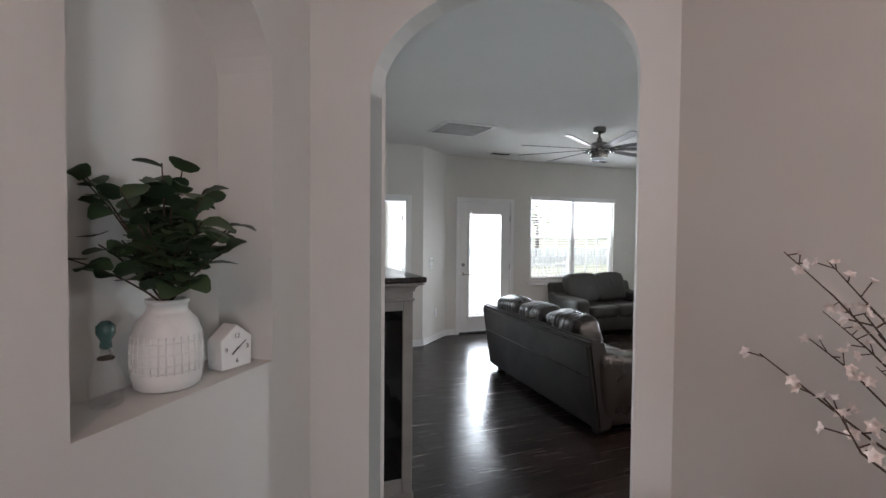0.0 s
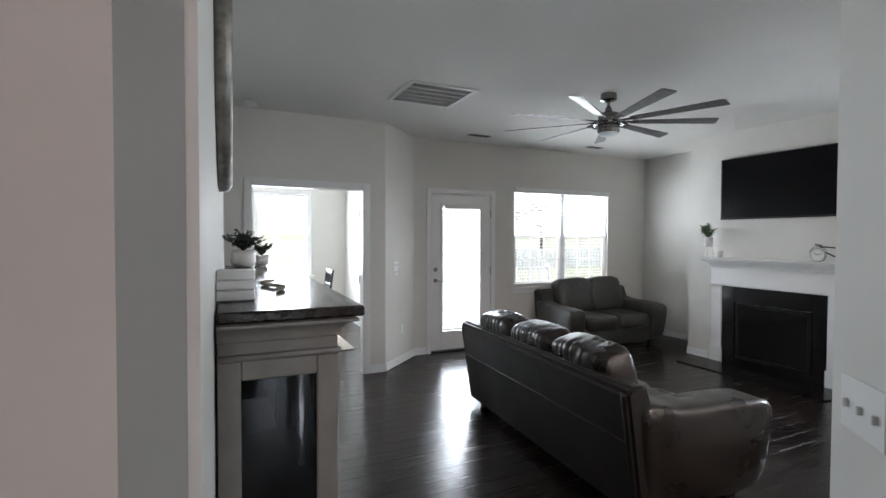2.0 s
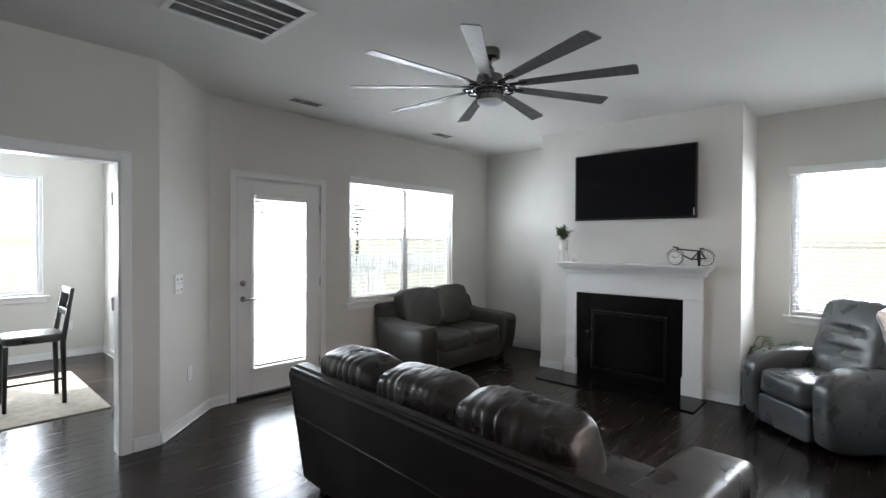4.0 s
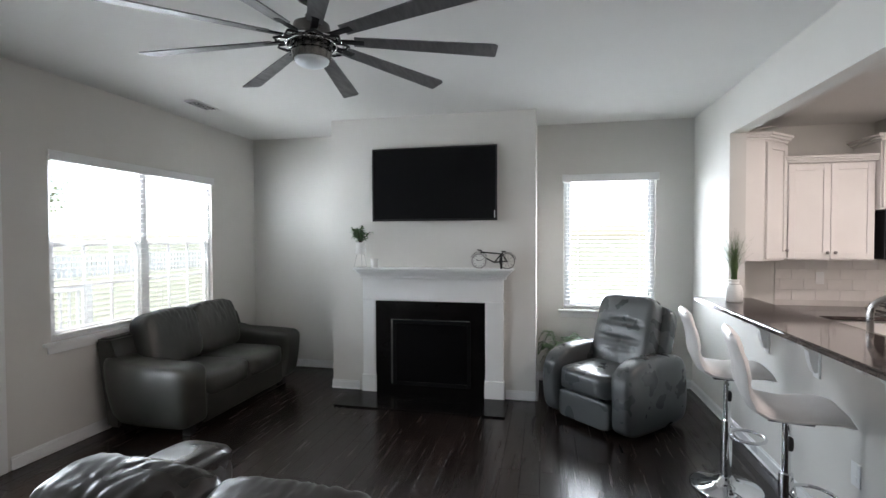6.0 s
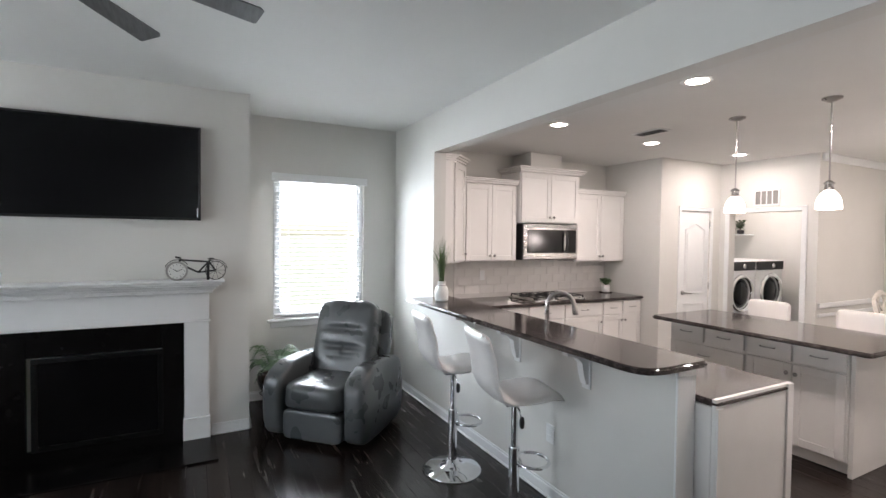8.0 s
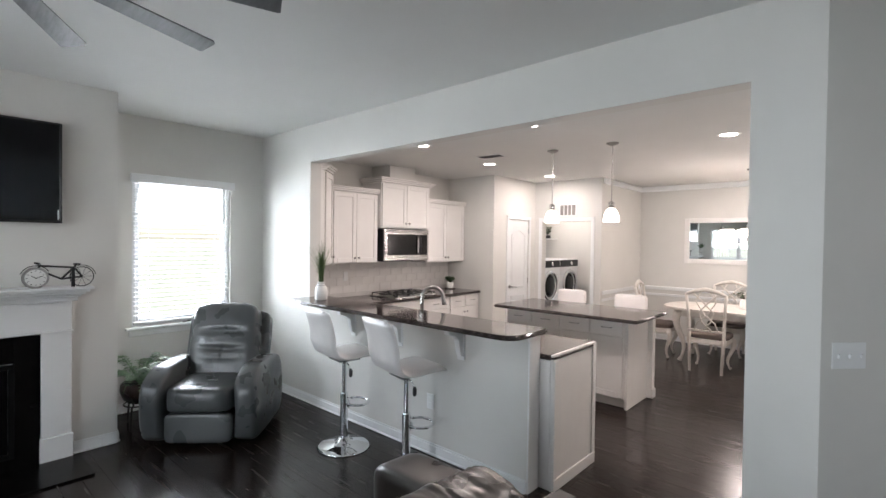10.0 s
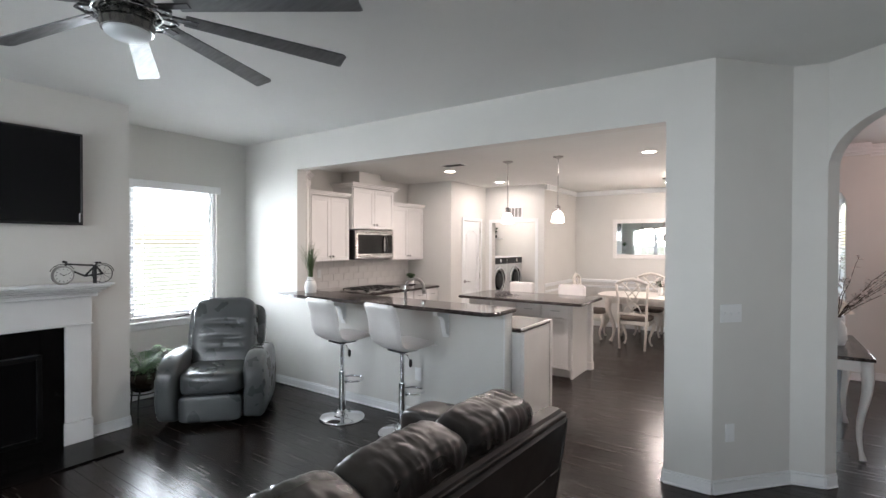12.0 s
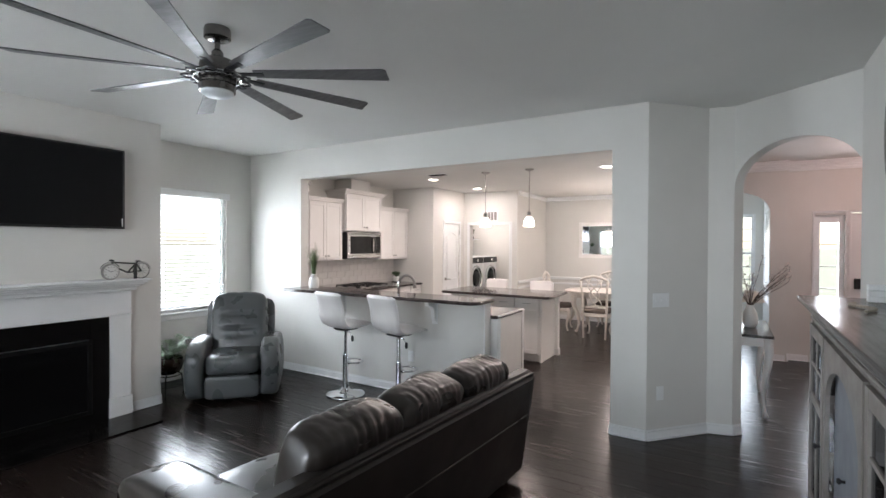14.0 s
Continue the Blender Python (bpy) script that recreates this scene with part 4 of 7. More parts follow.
    bmesh.ops.recalc_face_normals(bm, faces=bm.faces[:])
    part("seat", bm, WHITE_LEATHER, root, "white quilted vinyl shell", True)
    for s in (-1, 1):
        bm = bmesh.new()
        tube(bm, [p + Vector((s * 0.204, 0, 0)) for p in pts[1:-1]], 0.005, 6)
        part("seat_piping", bm, WHITE_LEATHER, root, "", True)
    return root


st = stool(5.74, 3.21, -8)
copy_thing(st, pose(5.07, 3.18, 0, 0, 0, -12))


# ---- fireplace ----
fp = thing("fireplace", "white painted mantel round a black slate and glass fireplace", "fireplace", 7.075, 5.36, 0)


def fpb(name, boxes, material, label="", r=0.004):
    bm = bmesh.new()
    for a, b in boxes:
        box(bm, a, b, r, 1)
    return part(name, bm, material, fp, label)


fpb("mantel_shelf", [((-0.215, -0.775, 1.237), (-0.001, 0.765, 1.256))], TRIM)
fpb("mantel_moulding", [((-0.190, -0.755, 1.218), (-0.001, 0.758, 1.2365)), ((-0.160, -0.735, 1.200), (-0.001, 0.75, 1.2175)), ((-0.125, -0.715, 1.180), (-0.001, 0.745, 1.1995)), ((-0.095, -0.70, 1.148), (-0.001, 0.74, 1.1795))], TRIM)
fpb("frieze", [((-0.055, -0.672, 0.935), (-0.001, 0.73, 1.1475)), ((-0.064, -0.682, 0.925), (-0.001, 0.74, 0.9345))], TRIM)
for ya, yb in ((0.602, 0.73), (-0.672, -0.50)):
    fpb("pilaster", [((-0.05, ya, 0.18), (-0.001, yb, 0.9245)), ((-0.065, ya - 0.008, 0.001), (-0.001, yb + 0.008, 0.1795))], TRIM)
for a, b in (((-0.035, 0.451, 0.001), (-0.001, 0.600, 0.919)), ((-0.035, -0.498, 0.001), (-0.001, -0.351, 0.919)), ((-0.035, -0.35, 0.74), (-0.001, 0.45, 0.919)), ((-0.035, -0.35, 0.001), (-0.001, 0.45, 0.09))):
    fpb("slate_tile", [(a, b)], SLATE, "black slate tile", 0.002)
fpb("firebox_frame", [((-0.05, -0.36, 0.70), (-0.036, 0.42, 0.735)), ((-0.05, -0.36, 0.09), (-0.036, -0.325, 0.70)), ((-0.05, 0.385, 0.09), (-0.036, 0.42, 0.70)), ((-0.05, -0.325, 0.09), (-0.036, 0.385, 0.125))], SOOT)
fpb("firebox_glass", [((-0.042, -0.3245, 0.126), (-0.037, 0.3845, 0.699))], DARKGLASS, "", 0)
part("hearth", boxed((-0.50, -0.72, 0.0012), (-0.067, 0.85, 0.014), 0.003, 1), SLATE, fp, "black slate hearth slab")
tv = thing("television", "large black flat-screen television on the chimney breast", "television", 7.02, 5.362, 2.062)
part("screen", boxed((-0.004, -0.602, -0.335), (0.0, 0.602, 0.343)), SCREEN, tv)
bm = bmesh.new()
for a, b in (((-0.008, -0.617, -0.355), (0.03, 0.617, -0.336)), ((-0.008, -0.617, 0.344), (0.03, 0.617, 0.355)), ((-0.008, -0.617, -0.336), (0.03, -0.603, 0.344)), ((-0.008, 0.603, -0.336), (0.03, 0.617, 0.344)), ((0.0015, -0.603, -0.336), (0.03, 0.603, 0.344))):
    box(bm, a, b, 0.002, 1)
part("bezel", bm, BLACK, tv)
part("wall_bracket", boxed((0.03, -0.2, -0.15), (0.059, 0.2, 0.15), 0.003, 1), DARKMETAL, tv)
part("label_sticker", boxed((-0.010, -0.598, -0.33), (-0.0085, -0.590, -0.26)), TRIM, tv)


# ---- ceiling fan ----
FANX, FANY, FANZ = 4.66, 5.40, 2.485
fan = thing("ceiling_fan", "brushed nickel ceiling fan with nine grey blades and an opal lamp", "ceiling fan", FANX, FANY, FANZ)
bm = bmesh.new()
lathe(bm, [(0, H - FANZ - 0.001), (0.065, H - FANZ - 0.001), (0.068, H - FANZ - 0.012), (0.068, H - FANZ - 0.055), (0.05, H - FANZ - 0.065), (0, H - FANZ - 0.065)], 32)
part("canopy", bm, FANMETAL, fan, "", "auto")
bm = bmesh.new()
lathe(bm, [(0, 0.09), (0.014, 0.09), (0.014, 0.25), (0, 0.25)], 16)
lathe(bm, [(0, 0.09), (0.03, 0.09), (0.03, 0.125), (0.02, 0.14), (0, 0.14)], 20)
part("downrod", bm, FANMETAL, fan, "", "auto")
bm = bmesh.new()
lathe(bm, [(0, 0.095), (0.05, 0.095), (0.085, 0.08), (0.09, 0.05), (0.085, 0.02), (0.12, 0.015), (0.12, -0.005), (0.095, -0.01), (0.093, -0.045), (0.088, -0.047), (0.088, -0.052), (0.094, -0.055), (0.09, -0.085), (0.0, -0.085)], 40)
part("motor_housing", bm, FANMETAL, fan, "", "auto")
bm = bmesh.new()
lathe(bm, [(0.0, -0.118), (0.03, -0.117), (0.06, -0.110), (0.078, -0.098), (0.082, -0.086), (0, -0.086)], 32)
part("lamp_lens", bm, FANLIGHT, fan, "opal lamp lens, switched off, with a faint glow added", True)
FAN0 = 11
for k in range(9):
    a = FAN0 + 40 * k
    m = pose(0, 0, 0, 0, 0, a)
    bm = bmesh.new()
    outline = [(0.20, -0.035), (0.89, -0.052), (0.91, -0.040), (0.92, 0.050), (0.91, 0.056), (0.20, 0.035)]
    prism(bm, outline, -0.003, 0.003, "z", m @ pose(0, 0, 0.012, -11))
    part("blade", bm, BLADE, fan)
    bm = bmesh.new()
    box(bm, (0.085, -0.018, 0.006), (0.25, 0.018, 0.014), 0.003, 1, m @ pose(0, 0, 0.0, -8))
    tube(bm, [tuple(m @ Vector(p)) for p in ((0.10, -0.03, -0.012), (0.15, -0.035, -0.016), (0.175, 0, -0.012), (0.15, 0.035, -0.016), (0.10, 0.03, -0.012))], 0.006, 6)
    part("blade_iron", bm, DARKMETAL, fan)
bm = bmesh.new()
for rr, zz in ((0.150, -0.012), (0.118, -0.016)):
    tube(bm, ring((0, 0, zz), rr, 36), 0.0045, 6, False)
part("trim_ring", bm, CHROME, fan, "two polished rings round the motor", True)

# ---- kitchen ----
def pull(parent, m, kind):
    bm = bmesh.new()
    if kind == "knob":
        lathe(bm, [(0, 0), (0.006, 0), (0.006, 0.012), (0.015, 0.018), (0.015, 0.024), (0.010, 0.029), (0, 0.030)], 12, (0, 0, 0), m @ pose(0, 0, 0, 90))
    else:
        pts = [tuple(m @ Vector(p)) for p in ((-0.05, 0, 0), (-0.048, -0.024, 0), (-0.02, -0.030, 0), (0.02, -0.030, 0), (0.048, -0.024, 0), (0.05, 0, 0))]
        tube(bm, pts, 0.0045, 6)
    return part("handle", bm, NICKEL, parent, "brushed nickel " + kind, True)


def front_panel(parent, x0, x1, z0, z1, y, name, hw=None, flat=False, fw=0.055):
    """A shaker door or a drawer front, seen from -y."""
    bm = bmesh.new()
    g = 0.002
    x0, x1, z0, z1 = x0 + g, x1 - g, z0 + g, z1 - g
    if flat:
        box(bm, (x0, y - 0.02, z0), (x1, y, z1), 0.003, 1)
    else:
        box(bm, (x0, y - 0.02, z0), (x0 + fw, y, z1), 0.002, 1)
        box(bm, (x1 - fw, y - 0.02, z0), (x1, y, z1), 0.002, 1)
        box(bm, (x0 + fw, y - 0.02, z0), (x1 - fw, y, z0 + fw), 0.002, 1)
        box(bm, (x0 + fw, y - 0.02, z1 - fw), (x1 - fw, y, z1), 0.002, 1)
        box(bm, (x0 + fw, y - 0.011, z0 + fw), (x1 - fw, y - 0.001, z1 - fw))
    d = part(name, bm, CAB, parent)
    if hw:
        kind, hx, hz = hw
        pull(d, pose(hx, y - 0.02, hz), kind)
    return d


def cabinet(name, label, x, y, rz, w, depth, z0, z1, doors=2, drawers=0, crown=0.0, kick=False, drawer_h=0.155, knobs_low=True, stacks=None):
    """A cabinet facing local -y, its back at y = 0, its left end at x = 0."""
    root = thing(name, label, "kitchen cabinet", x, y, 0, rz)
    bm = bmesh.new()
    base = z0 + (0.10 if kick else 0)
    box(bm, (0, -depth, base), (w, -0.002, z1), 0.002, 1)
    if kick:
        box(bm, (0.0, -depth + 0.07, z0 + 0.002), (w, -0.01, base))
    part("body", bm, CAB, root)
    top = z1 - 0.01
    if drawers:
        dw = w / drawers
        for k in range(drawers):
            front_panel(root, dw * k + 0.01, dw * (k + 1) - 0.01, top - drawer_h, top, -depth - 0.001, "drawer", ("pull", dw * (k + 0.5), top - drawer_h / 2), True)
        top -= drawer_h + 0.012
    if stacks:
        for k in range(stacks):
            h = (top - base - 0.02) / stacks
            front_panel(root, 0.01, w - 0.01, base + 0.015 + h * k, base + 0.01 + h * (k + 1), -depth - 0.001, "drawer", ("pull", w / 2, base + h * (k + 0.75)), False, 0.045)
    else:
        dw = (w - 0.02) / doors
        for k in range(doors):
            left = (k % 2 == 0) if doors > 1 else True
            hx = 0.01 + dw * (k + (1 if left else 0)) + (-0.03 if left else 0.03)
            hz = base + 0.07 if knobs_low else top - 0.07
            front_panel(root, 0.01 + dw * k, 0.01 + dw * (k + 1), base + 0.012, top, -depth - 0.001, "door", ("knob", hx, hz))
    if crown:
        bm = bmesh.new()
        for k in range(3):
            e = crown * (k + 1) / 3
            box(bm, (-e, -depth - e - 0.02, z1 + 0.0005 + 0.02 * k), (w + e, -0.002, z1 + 0.02 * (k + 1)), 0.004, 1)
        part("crown", bm, CAB, root)
    return root


# peninsula: half wall, corbels, raised bar, sink run
wall("half_wall", (6.82, 2.84), (4.31, 2.84), T, 1.015, material=WALL)
bm = bmesh.new()
box(bm, (4.295, 2.715, 0.98), (4.315, 2.845, 1.015), 0.004, 1)
box(bm, (4.297, 2.717, 0.001), (4.3085, 2.843, 0.979), 0.001, 1)
structure("half_wall_end", bm, TRIM)


def bar_top(name, poly, z, label, r=0.12):
    """A granite slab with a rounded edge; outline given counter-clockwise."""
    bm = bmesh.new()
    prism(bm, poly, z - 0.033, z, "z")
    es = [e for e in bm.edges if abs(e.verts[0].co.z - e.verts[1].co.z) < 1e-5]
    bmesh.ops.bevel(bm, geom=es, offset=0.011, segments=3, affect="EDGES")
    return tagged(finish(name, bm, GRANITE, None, "", "auto"), label, "countertop")


def rounded(poly, rs, n=5):
    out = []
    for i, p in enumerate(poly):
        r = rs[i]
        a, b, c = Vector(poly[i - 1]), Vector(p), Vector(poly[(i + 1) % len(poly)])
        if r == 0:
            out.append(p)
            continue
        u, v = (a - b).normalized(), (c - b).normalized()
        for k in range(n + 1):
            t = k / n
            q = (b + u * r) * (1 - t) ** 2 + b * 2 * t * (1 - t) + (b + v * r) * t ** 2
            out.append((q.x, q.y))
    return out


bar_top("bar_worktop", rounded([(4.26, 3.10), (4.26, 2.66), (6.82, 2.66), (6.82, 2.845), (6.845, 3.10)], [0.14, 0.05, 0, 0, 0.02]), 1.05, "raised breakfast bar of dark speckled granite on the half wall")
bar_top("kitchen_worktop", rounded([(4.19, 2.718), (4.19, 2.08), (7.04, 2.08), (7.04, -0.245), (7.715, -0.245), (7.715, 2.718)], [0.02, 0.05, 0.02, 0.02, 0, 0]), 0.885, "dark speckled granite worktop from the sink to the cooktop")
bar_top("island_worktop", rounded([(4.25, 0.22), (5.86, 0.22), (5.86, 1.09), (4.25, 1.09)], [0.04] * 4), 0.915, "dark speckled granite top of the kitchen island")
for k, x in enumerate((6.10, 5.50, 4.86)):
    c = thing("bar_bracket", "white painted scroll bracket under the breakfast bar", "bracket", x, 2.84, 0, 0, "brackets under the bar")
    bm = bmesh.new()
    prism(bm, [(0.0015, 0.80), (0.03, 0.80), (0.05, 0.86), (0.06, 0.92), (0.10, 0.955), (0.165, 0.97), (0.17, 1.014), (0.0015, 1.014)], -0.022, 0.022, "x")
    part("scroll", bm, TRIM, c)
    part("back_plate", boxed((-0.032, 0.0015, 0.77), (0.032, 0.012, 1.014), 0.002, 1), TRIM, c)

cabinet("sink_cabinet", "white painted base cabinet under the sink run", 4.22, 2.718, 0, 1.40, 0.60, 0, 0.85, 2, 2, kick=True, knobs_low=False)
cabinet("sink_cabinet", "white painted base cabinet beside the sink run", 5.62, 2.718, 0, 1.35, 0.60, 0, 0.85, 2, 2, kick=True, knobs_low=False)
ep = thing("end_panel", "white painted end panel of the sink cabinets", "panel", 4.2, 2.10, 0)
part("board", boxed((-0.002, 0, 0.001), (0.0185, 0.6155, 0.89), 0.002, 1), CAB, ep)
part("stile", boxed((-0.013, 0, 0.081), (-0.0025, 0.05, 0.89), 0.002, 1), CAB, ep)
part("stile", boxed((-0.013, 0.57, 0.081), (-0.0025, 0.6155, 0.85), 0.002, 1), CAB, ep)
part("base_rail", boxed((-0.015, 0, 0.001), (-0.0025, 0.6155, 0.0805), 0.003, 1), CAB, ep)
for y, w, dr in ((2.05, 1.03, 2), (1.02, 0.60, 1), (0.42, 0.665, 2)):
    cabinet("base_cabinet", "white painted base cabinet under the cooktop worktop", 7.718, y, -90, w, 0.62, 0, 0.85, 2 if w > 0.62 else 1, dr, kick=True, knobs_low=False)

# wall cabinets
cabinet("wall_cabinet", "white shaker wall cabinet with two doors", 7.718, 2.18, -90, 0.690, 0.32, 1.33, 2.20, 2, crown=0.03)
cabinet("wall_cabinet", "taller white shaker wall cabinet above the microwave", 7.718, 1.487, -90, 0.885, 0.38, 1.775, 2.36, 2, crown=0.06)
cabinet("wall_cabinet", "white shaker wall cabinet beside the microwave", 7.718, 0.598, -90, 0.84, 0.32, 1.31, 2.16, 2, crown=0.03)
cor = thing("corner_wall_cabinet", "tall white corner wall cabinet with one slanting door", "kitchen cabinet", 0, 0, 0)
bm = bmesh.new()
prism(bm, [(7.717, 2.715), (7.717, 2.185), (7.40, 2.185), (7.16, 2.45), (7.16, 2.715)], 1.33, 2.38, "z")
part("body", bm, CAB, cor)
bm = bmesh.new()
for k in range(3):
    e = 0.015 * (k + 1)
    prism(bm, [(7.717, 2.715), (7.717, 2.185 - e), (7.40 - e, 2.185 - e), (7.16 - e, 2.45 - e), (7.16 - e, 2.715)], 2.3805 + 0.02 * k, 2.38 + 0.02 * (k + 1), "z")
part("crown", bm, CAB, cor)
mm = pose(7.16, 2.45, 0, 0, 0, math.degrees(math.atan2(2.185 - 2.45, 7.40 - 7.16)))
bm = bmesh.new()
L0 = math.hypot(0.24, 0.265)
for a, b in (((0.01, -0.022, 1.35), (0.065, -0.002, 2.36)), ((L0 - 0.065, -0.022, 1.35), (L0 - 0.01, -0.002, 2.36)), ((0.065, -0.022, 1.35), (L0 - 0.065, -0.002, 1.405)), ((0.065, -0.022, 2.305), (L0 - 0.065, -0.002, 2.36)), ((0.065, -0.012, 1.405), (L0 - 0.065, -0.003, 2.305))):
    box(bm, a, b, 0.0015, 1, mm)
dd = part("door", bm, CAB, cor)
pull(dd, mm @ pose(L0 - 0.04, -0.022, 1.42), "knob")
bm = boxed((7.36, 0.86, 2.425), (7.716, 1.32, KC - 0.001), 0.003, 1)
tagged(finish("vent_chase", bm, WALL), "painted vent chase above the tall wall cabinet", "vent chase")

# microwave
mw = thing("microwave", "stainless steel microwave oven built in over the cooktop", "microwave", 7.718, 1.483, 0, -90)
part("case", boxed((0.03, -0.385, 1.345), (0.86, -0.003, 1.765), 0.004, 1), DARKMETAL, mw)
part("door", boxed((0.04, -0.410, 1.352), (0.855, -0.386, 1.760), 0.006), STEEL, mw)
part("window", boxed((0.085, -0.4125, 1.425), (0.635, -0.4105, 1.70), 0.002, 1), DARKGLASS, mw, "dark glass window")
part("control_panel", boxed((0.665, -0.4125, 1.425), (0.825, -0.4105, 1.70), 0.002, 1), DARKGLASS, mw, "black control panel")
bm = bmesh.new()
tube(bm, [(0.650, -0.411, 1.44), (0.650, -0.440, 1.46), (0.650, -0.452, 1.56), (0.650, -0.440, 1.66), (0.650, -0.411, 1.69)], 0.015, 10)
part("handle", bm, DARKMETAL, mw, "dark curved door handle", True)
for k in range(3):
    part("vent_slot", boxed((0.06, -0.4125, 1.720 + 0.011 * k), (0.835, -0.4105, 1.725 + 0.011 * k)), DARKMETAL, mw)

# cooktop
ct = thing("cooktop", "black gas cooktop with iron grates in the granite", "cooktop", 7.36, 1.05, 0.886)
part("tray", boxed((-0.26, -0.38, 0), (0.26, 0.38, 0.014), 0.005), STEEL, ct)
for cy in (-0.25, 0.0, 0.25):
    bm = bmesh.new()
    for dx in (-0.22, -0.07, 0.07, 0.22):
        box(bm, (dx - 0.005, cy - 0.115, 0.04), (dx + 0.005, cy + 0.115, 0.05), 0.002, 1)
    for dy in (-0.11, 0.0, 0.11):
        box(bm, (-0.225, cy + dy - 0.005, 0.038), (0.225, cy + dy + 0.005, 0.048), 0.002, 1)
    for dx in (-0.22, 0.22):
        for dy in (-0.11, 0.11):
            box(bm, (dx - 0.006, cy + dy - 0.006, 0.0145), (dx + 0.006, cy + dy + 0.006, 0.04))
    part("grate", bm, BLACK, ct)
    for dx in (-0.13, 0.13):
        bm = bmesh.new()
        lathe(bm, [(0, 0.0145), (0.05, 0.0145), (0.045, 0.024), (0.03, 0.026), (0.03, 0.032), (0, 0.033)], 16, (dx, cy, 0))
        part("burner", bm, BLACK, ct, "", "auto")
for k in range(4):
    bm = bmesh.new()
    lathe(bm, [(0, 0.0145), (0.017, 0.0145), (0.015, 0.036), (0, 0.038)], 12, (-0.235, -0.30 + 0.2 * k, 0))
    part("knob", bm, STEEL, ct, "", "auto")

# sink and tap
sink = thing("sink", "stainless steel sink set in the worktop behind the bar", "sink", 5.42, 2.36, 0.886)
bm = bmesh.new()
box(bm, (-0.38, -0.22, 0.0), (0.38, 0.20, 0.004), 0.001, 1)
part("rim", bm, STEEL, sink)
# no hollow here: a dark plate gives the shade of the bowl
part("bowl", boxed((-0.35, -0.19, 0.0045), (0.35, 0.17, 0.006)), DARKMETAL, sink, "flat dark plate for the shaded sink bowl")
tap = thing("tap", "tall brushed nickel gooseneck tap", "tap", 5.50, 2.60, 0.886)
bm = bmesh.new()
pts = [(0, 0, 0.0), (0, 0, 0.24)] + [(-0.055 * (1 - math.cos(a)), -0.075 * (1 - math.cos(a)), 0.24 + 0.10 * math.sin(a)) for a in [math.pi * k / 10 for k in range(1, 10)]] + [(-0.112, -0.152, 0.22), (-0.115, -0.156, 0.19)]
tube(bm, pts, [0.016] * (len(pts) - 3) + [0.016, 0.02, 0.02], 12)
lathe(bm, [(0, 0), (0.03, 0), (0.03, 0.01), (0.02, 0.03), (0, 0.03)], 16)
part("spout", bm, NICKEL, tap, "", True)
bm = bmesh.new()
tube(bm, [(0.015, 0.0, 0.10), (0.05, 0.01, 0.11), (0.10, 0.02, 0.15)], 0.006, 8)
part("lever", bm, NICKEL, tap, "", True)

# island
for x, stacks in ((4.45, None), (5.13, 2)):
    cabinet("island_cabinet", "white painted island cabinet with a drawer", x + 0.68, 0.27, 180, 0.68, 0.60, 0, 0.88, 2, 2, kick=True, knobs_low=False, stacks=stacks)
bm = boxed((4.42, 0.20, 0.001), (4.449, 0.86, 0.88), 0.003, 1)
tagged(finish("island_end_panel", bm, CAB), "white painted end panel of the island", "panel")
for x in (4.36, 5.78):
    post = thing("island_post", "square white island post with a moulded foot", "post", x + 0.05, 0.27, 0)
    part("shaft", boxed((-0.04, -0.04, 0.10), (0.04, 0.04, 0.881), 0.004, 1), CAB, post)
    part("foot", boxed((-0.052, -0.052, 0.001), (0.052, 0.052, 0.0995), 0.01, 2), CAB, post)
island_stools = []
for x in (5.58, 4.82):
    s = thing("counter_chair", "white upholstered counter chair with a low back behind the island", "chair", x, -0.10, 0, 180, "chairs at the island")
    bm = bmesh.new()
    pillow(bm, (0, 0.17, 0.91), (0.19, 0.035, 0.10), 7, 10)
    part("backrest", bm, WHITE_LEATHER, s, "", True)
    bm = bmesh.new()
    pillow(bm, (0, 0, 0.64), (0.20, 0.20, 0.05), 6, 10)
    part("seat", bm, WHITE_LEATHER, s, "", True)
    for sx in (-1, 1):
        for sy in (-1, 1):
            bm = bmesh.new()
            tube(bm, [(sx * 0.18, sy * 0.18, 0.001), (sx * 0.16, sy * 0.16, 0.61)], 0.016, 8)
            part("leg", bm, CAB, s)
        bm = bmesh.new()
        tube(bm, [(sx * 0.15, 0.17, 0.64), (sx * 0.15, 0.17, 0.86)], 0.014, 8)
        part("back_post", bm, CAB, s)

# lamps of the kitchen ceiling
for x, y in DOWNLIGHTS:
    dl = thing("downlight", "round white recessed ceiling light, lit", "ceiling light", x, y, KC, 0, "recessed ceiling lights")
    bm = bmesh.new()
    lathe(bm, [(0.068, -0.004), (0.09, -0.0045), (0.095, -0.001), (0.068, -0.001), (0.068, -0.004)], 32)
    part("frame", bm, TRIM, dl, "", True)
    bm = bmesh.new()
    lathe(bm, [(0, -0.0035), (0.067, -0.003), (0.067, -0.001), (0, -0.001)], 28)
    part("lens", bm, BULB, dl, "glowing round lens", True)


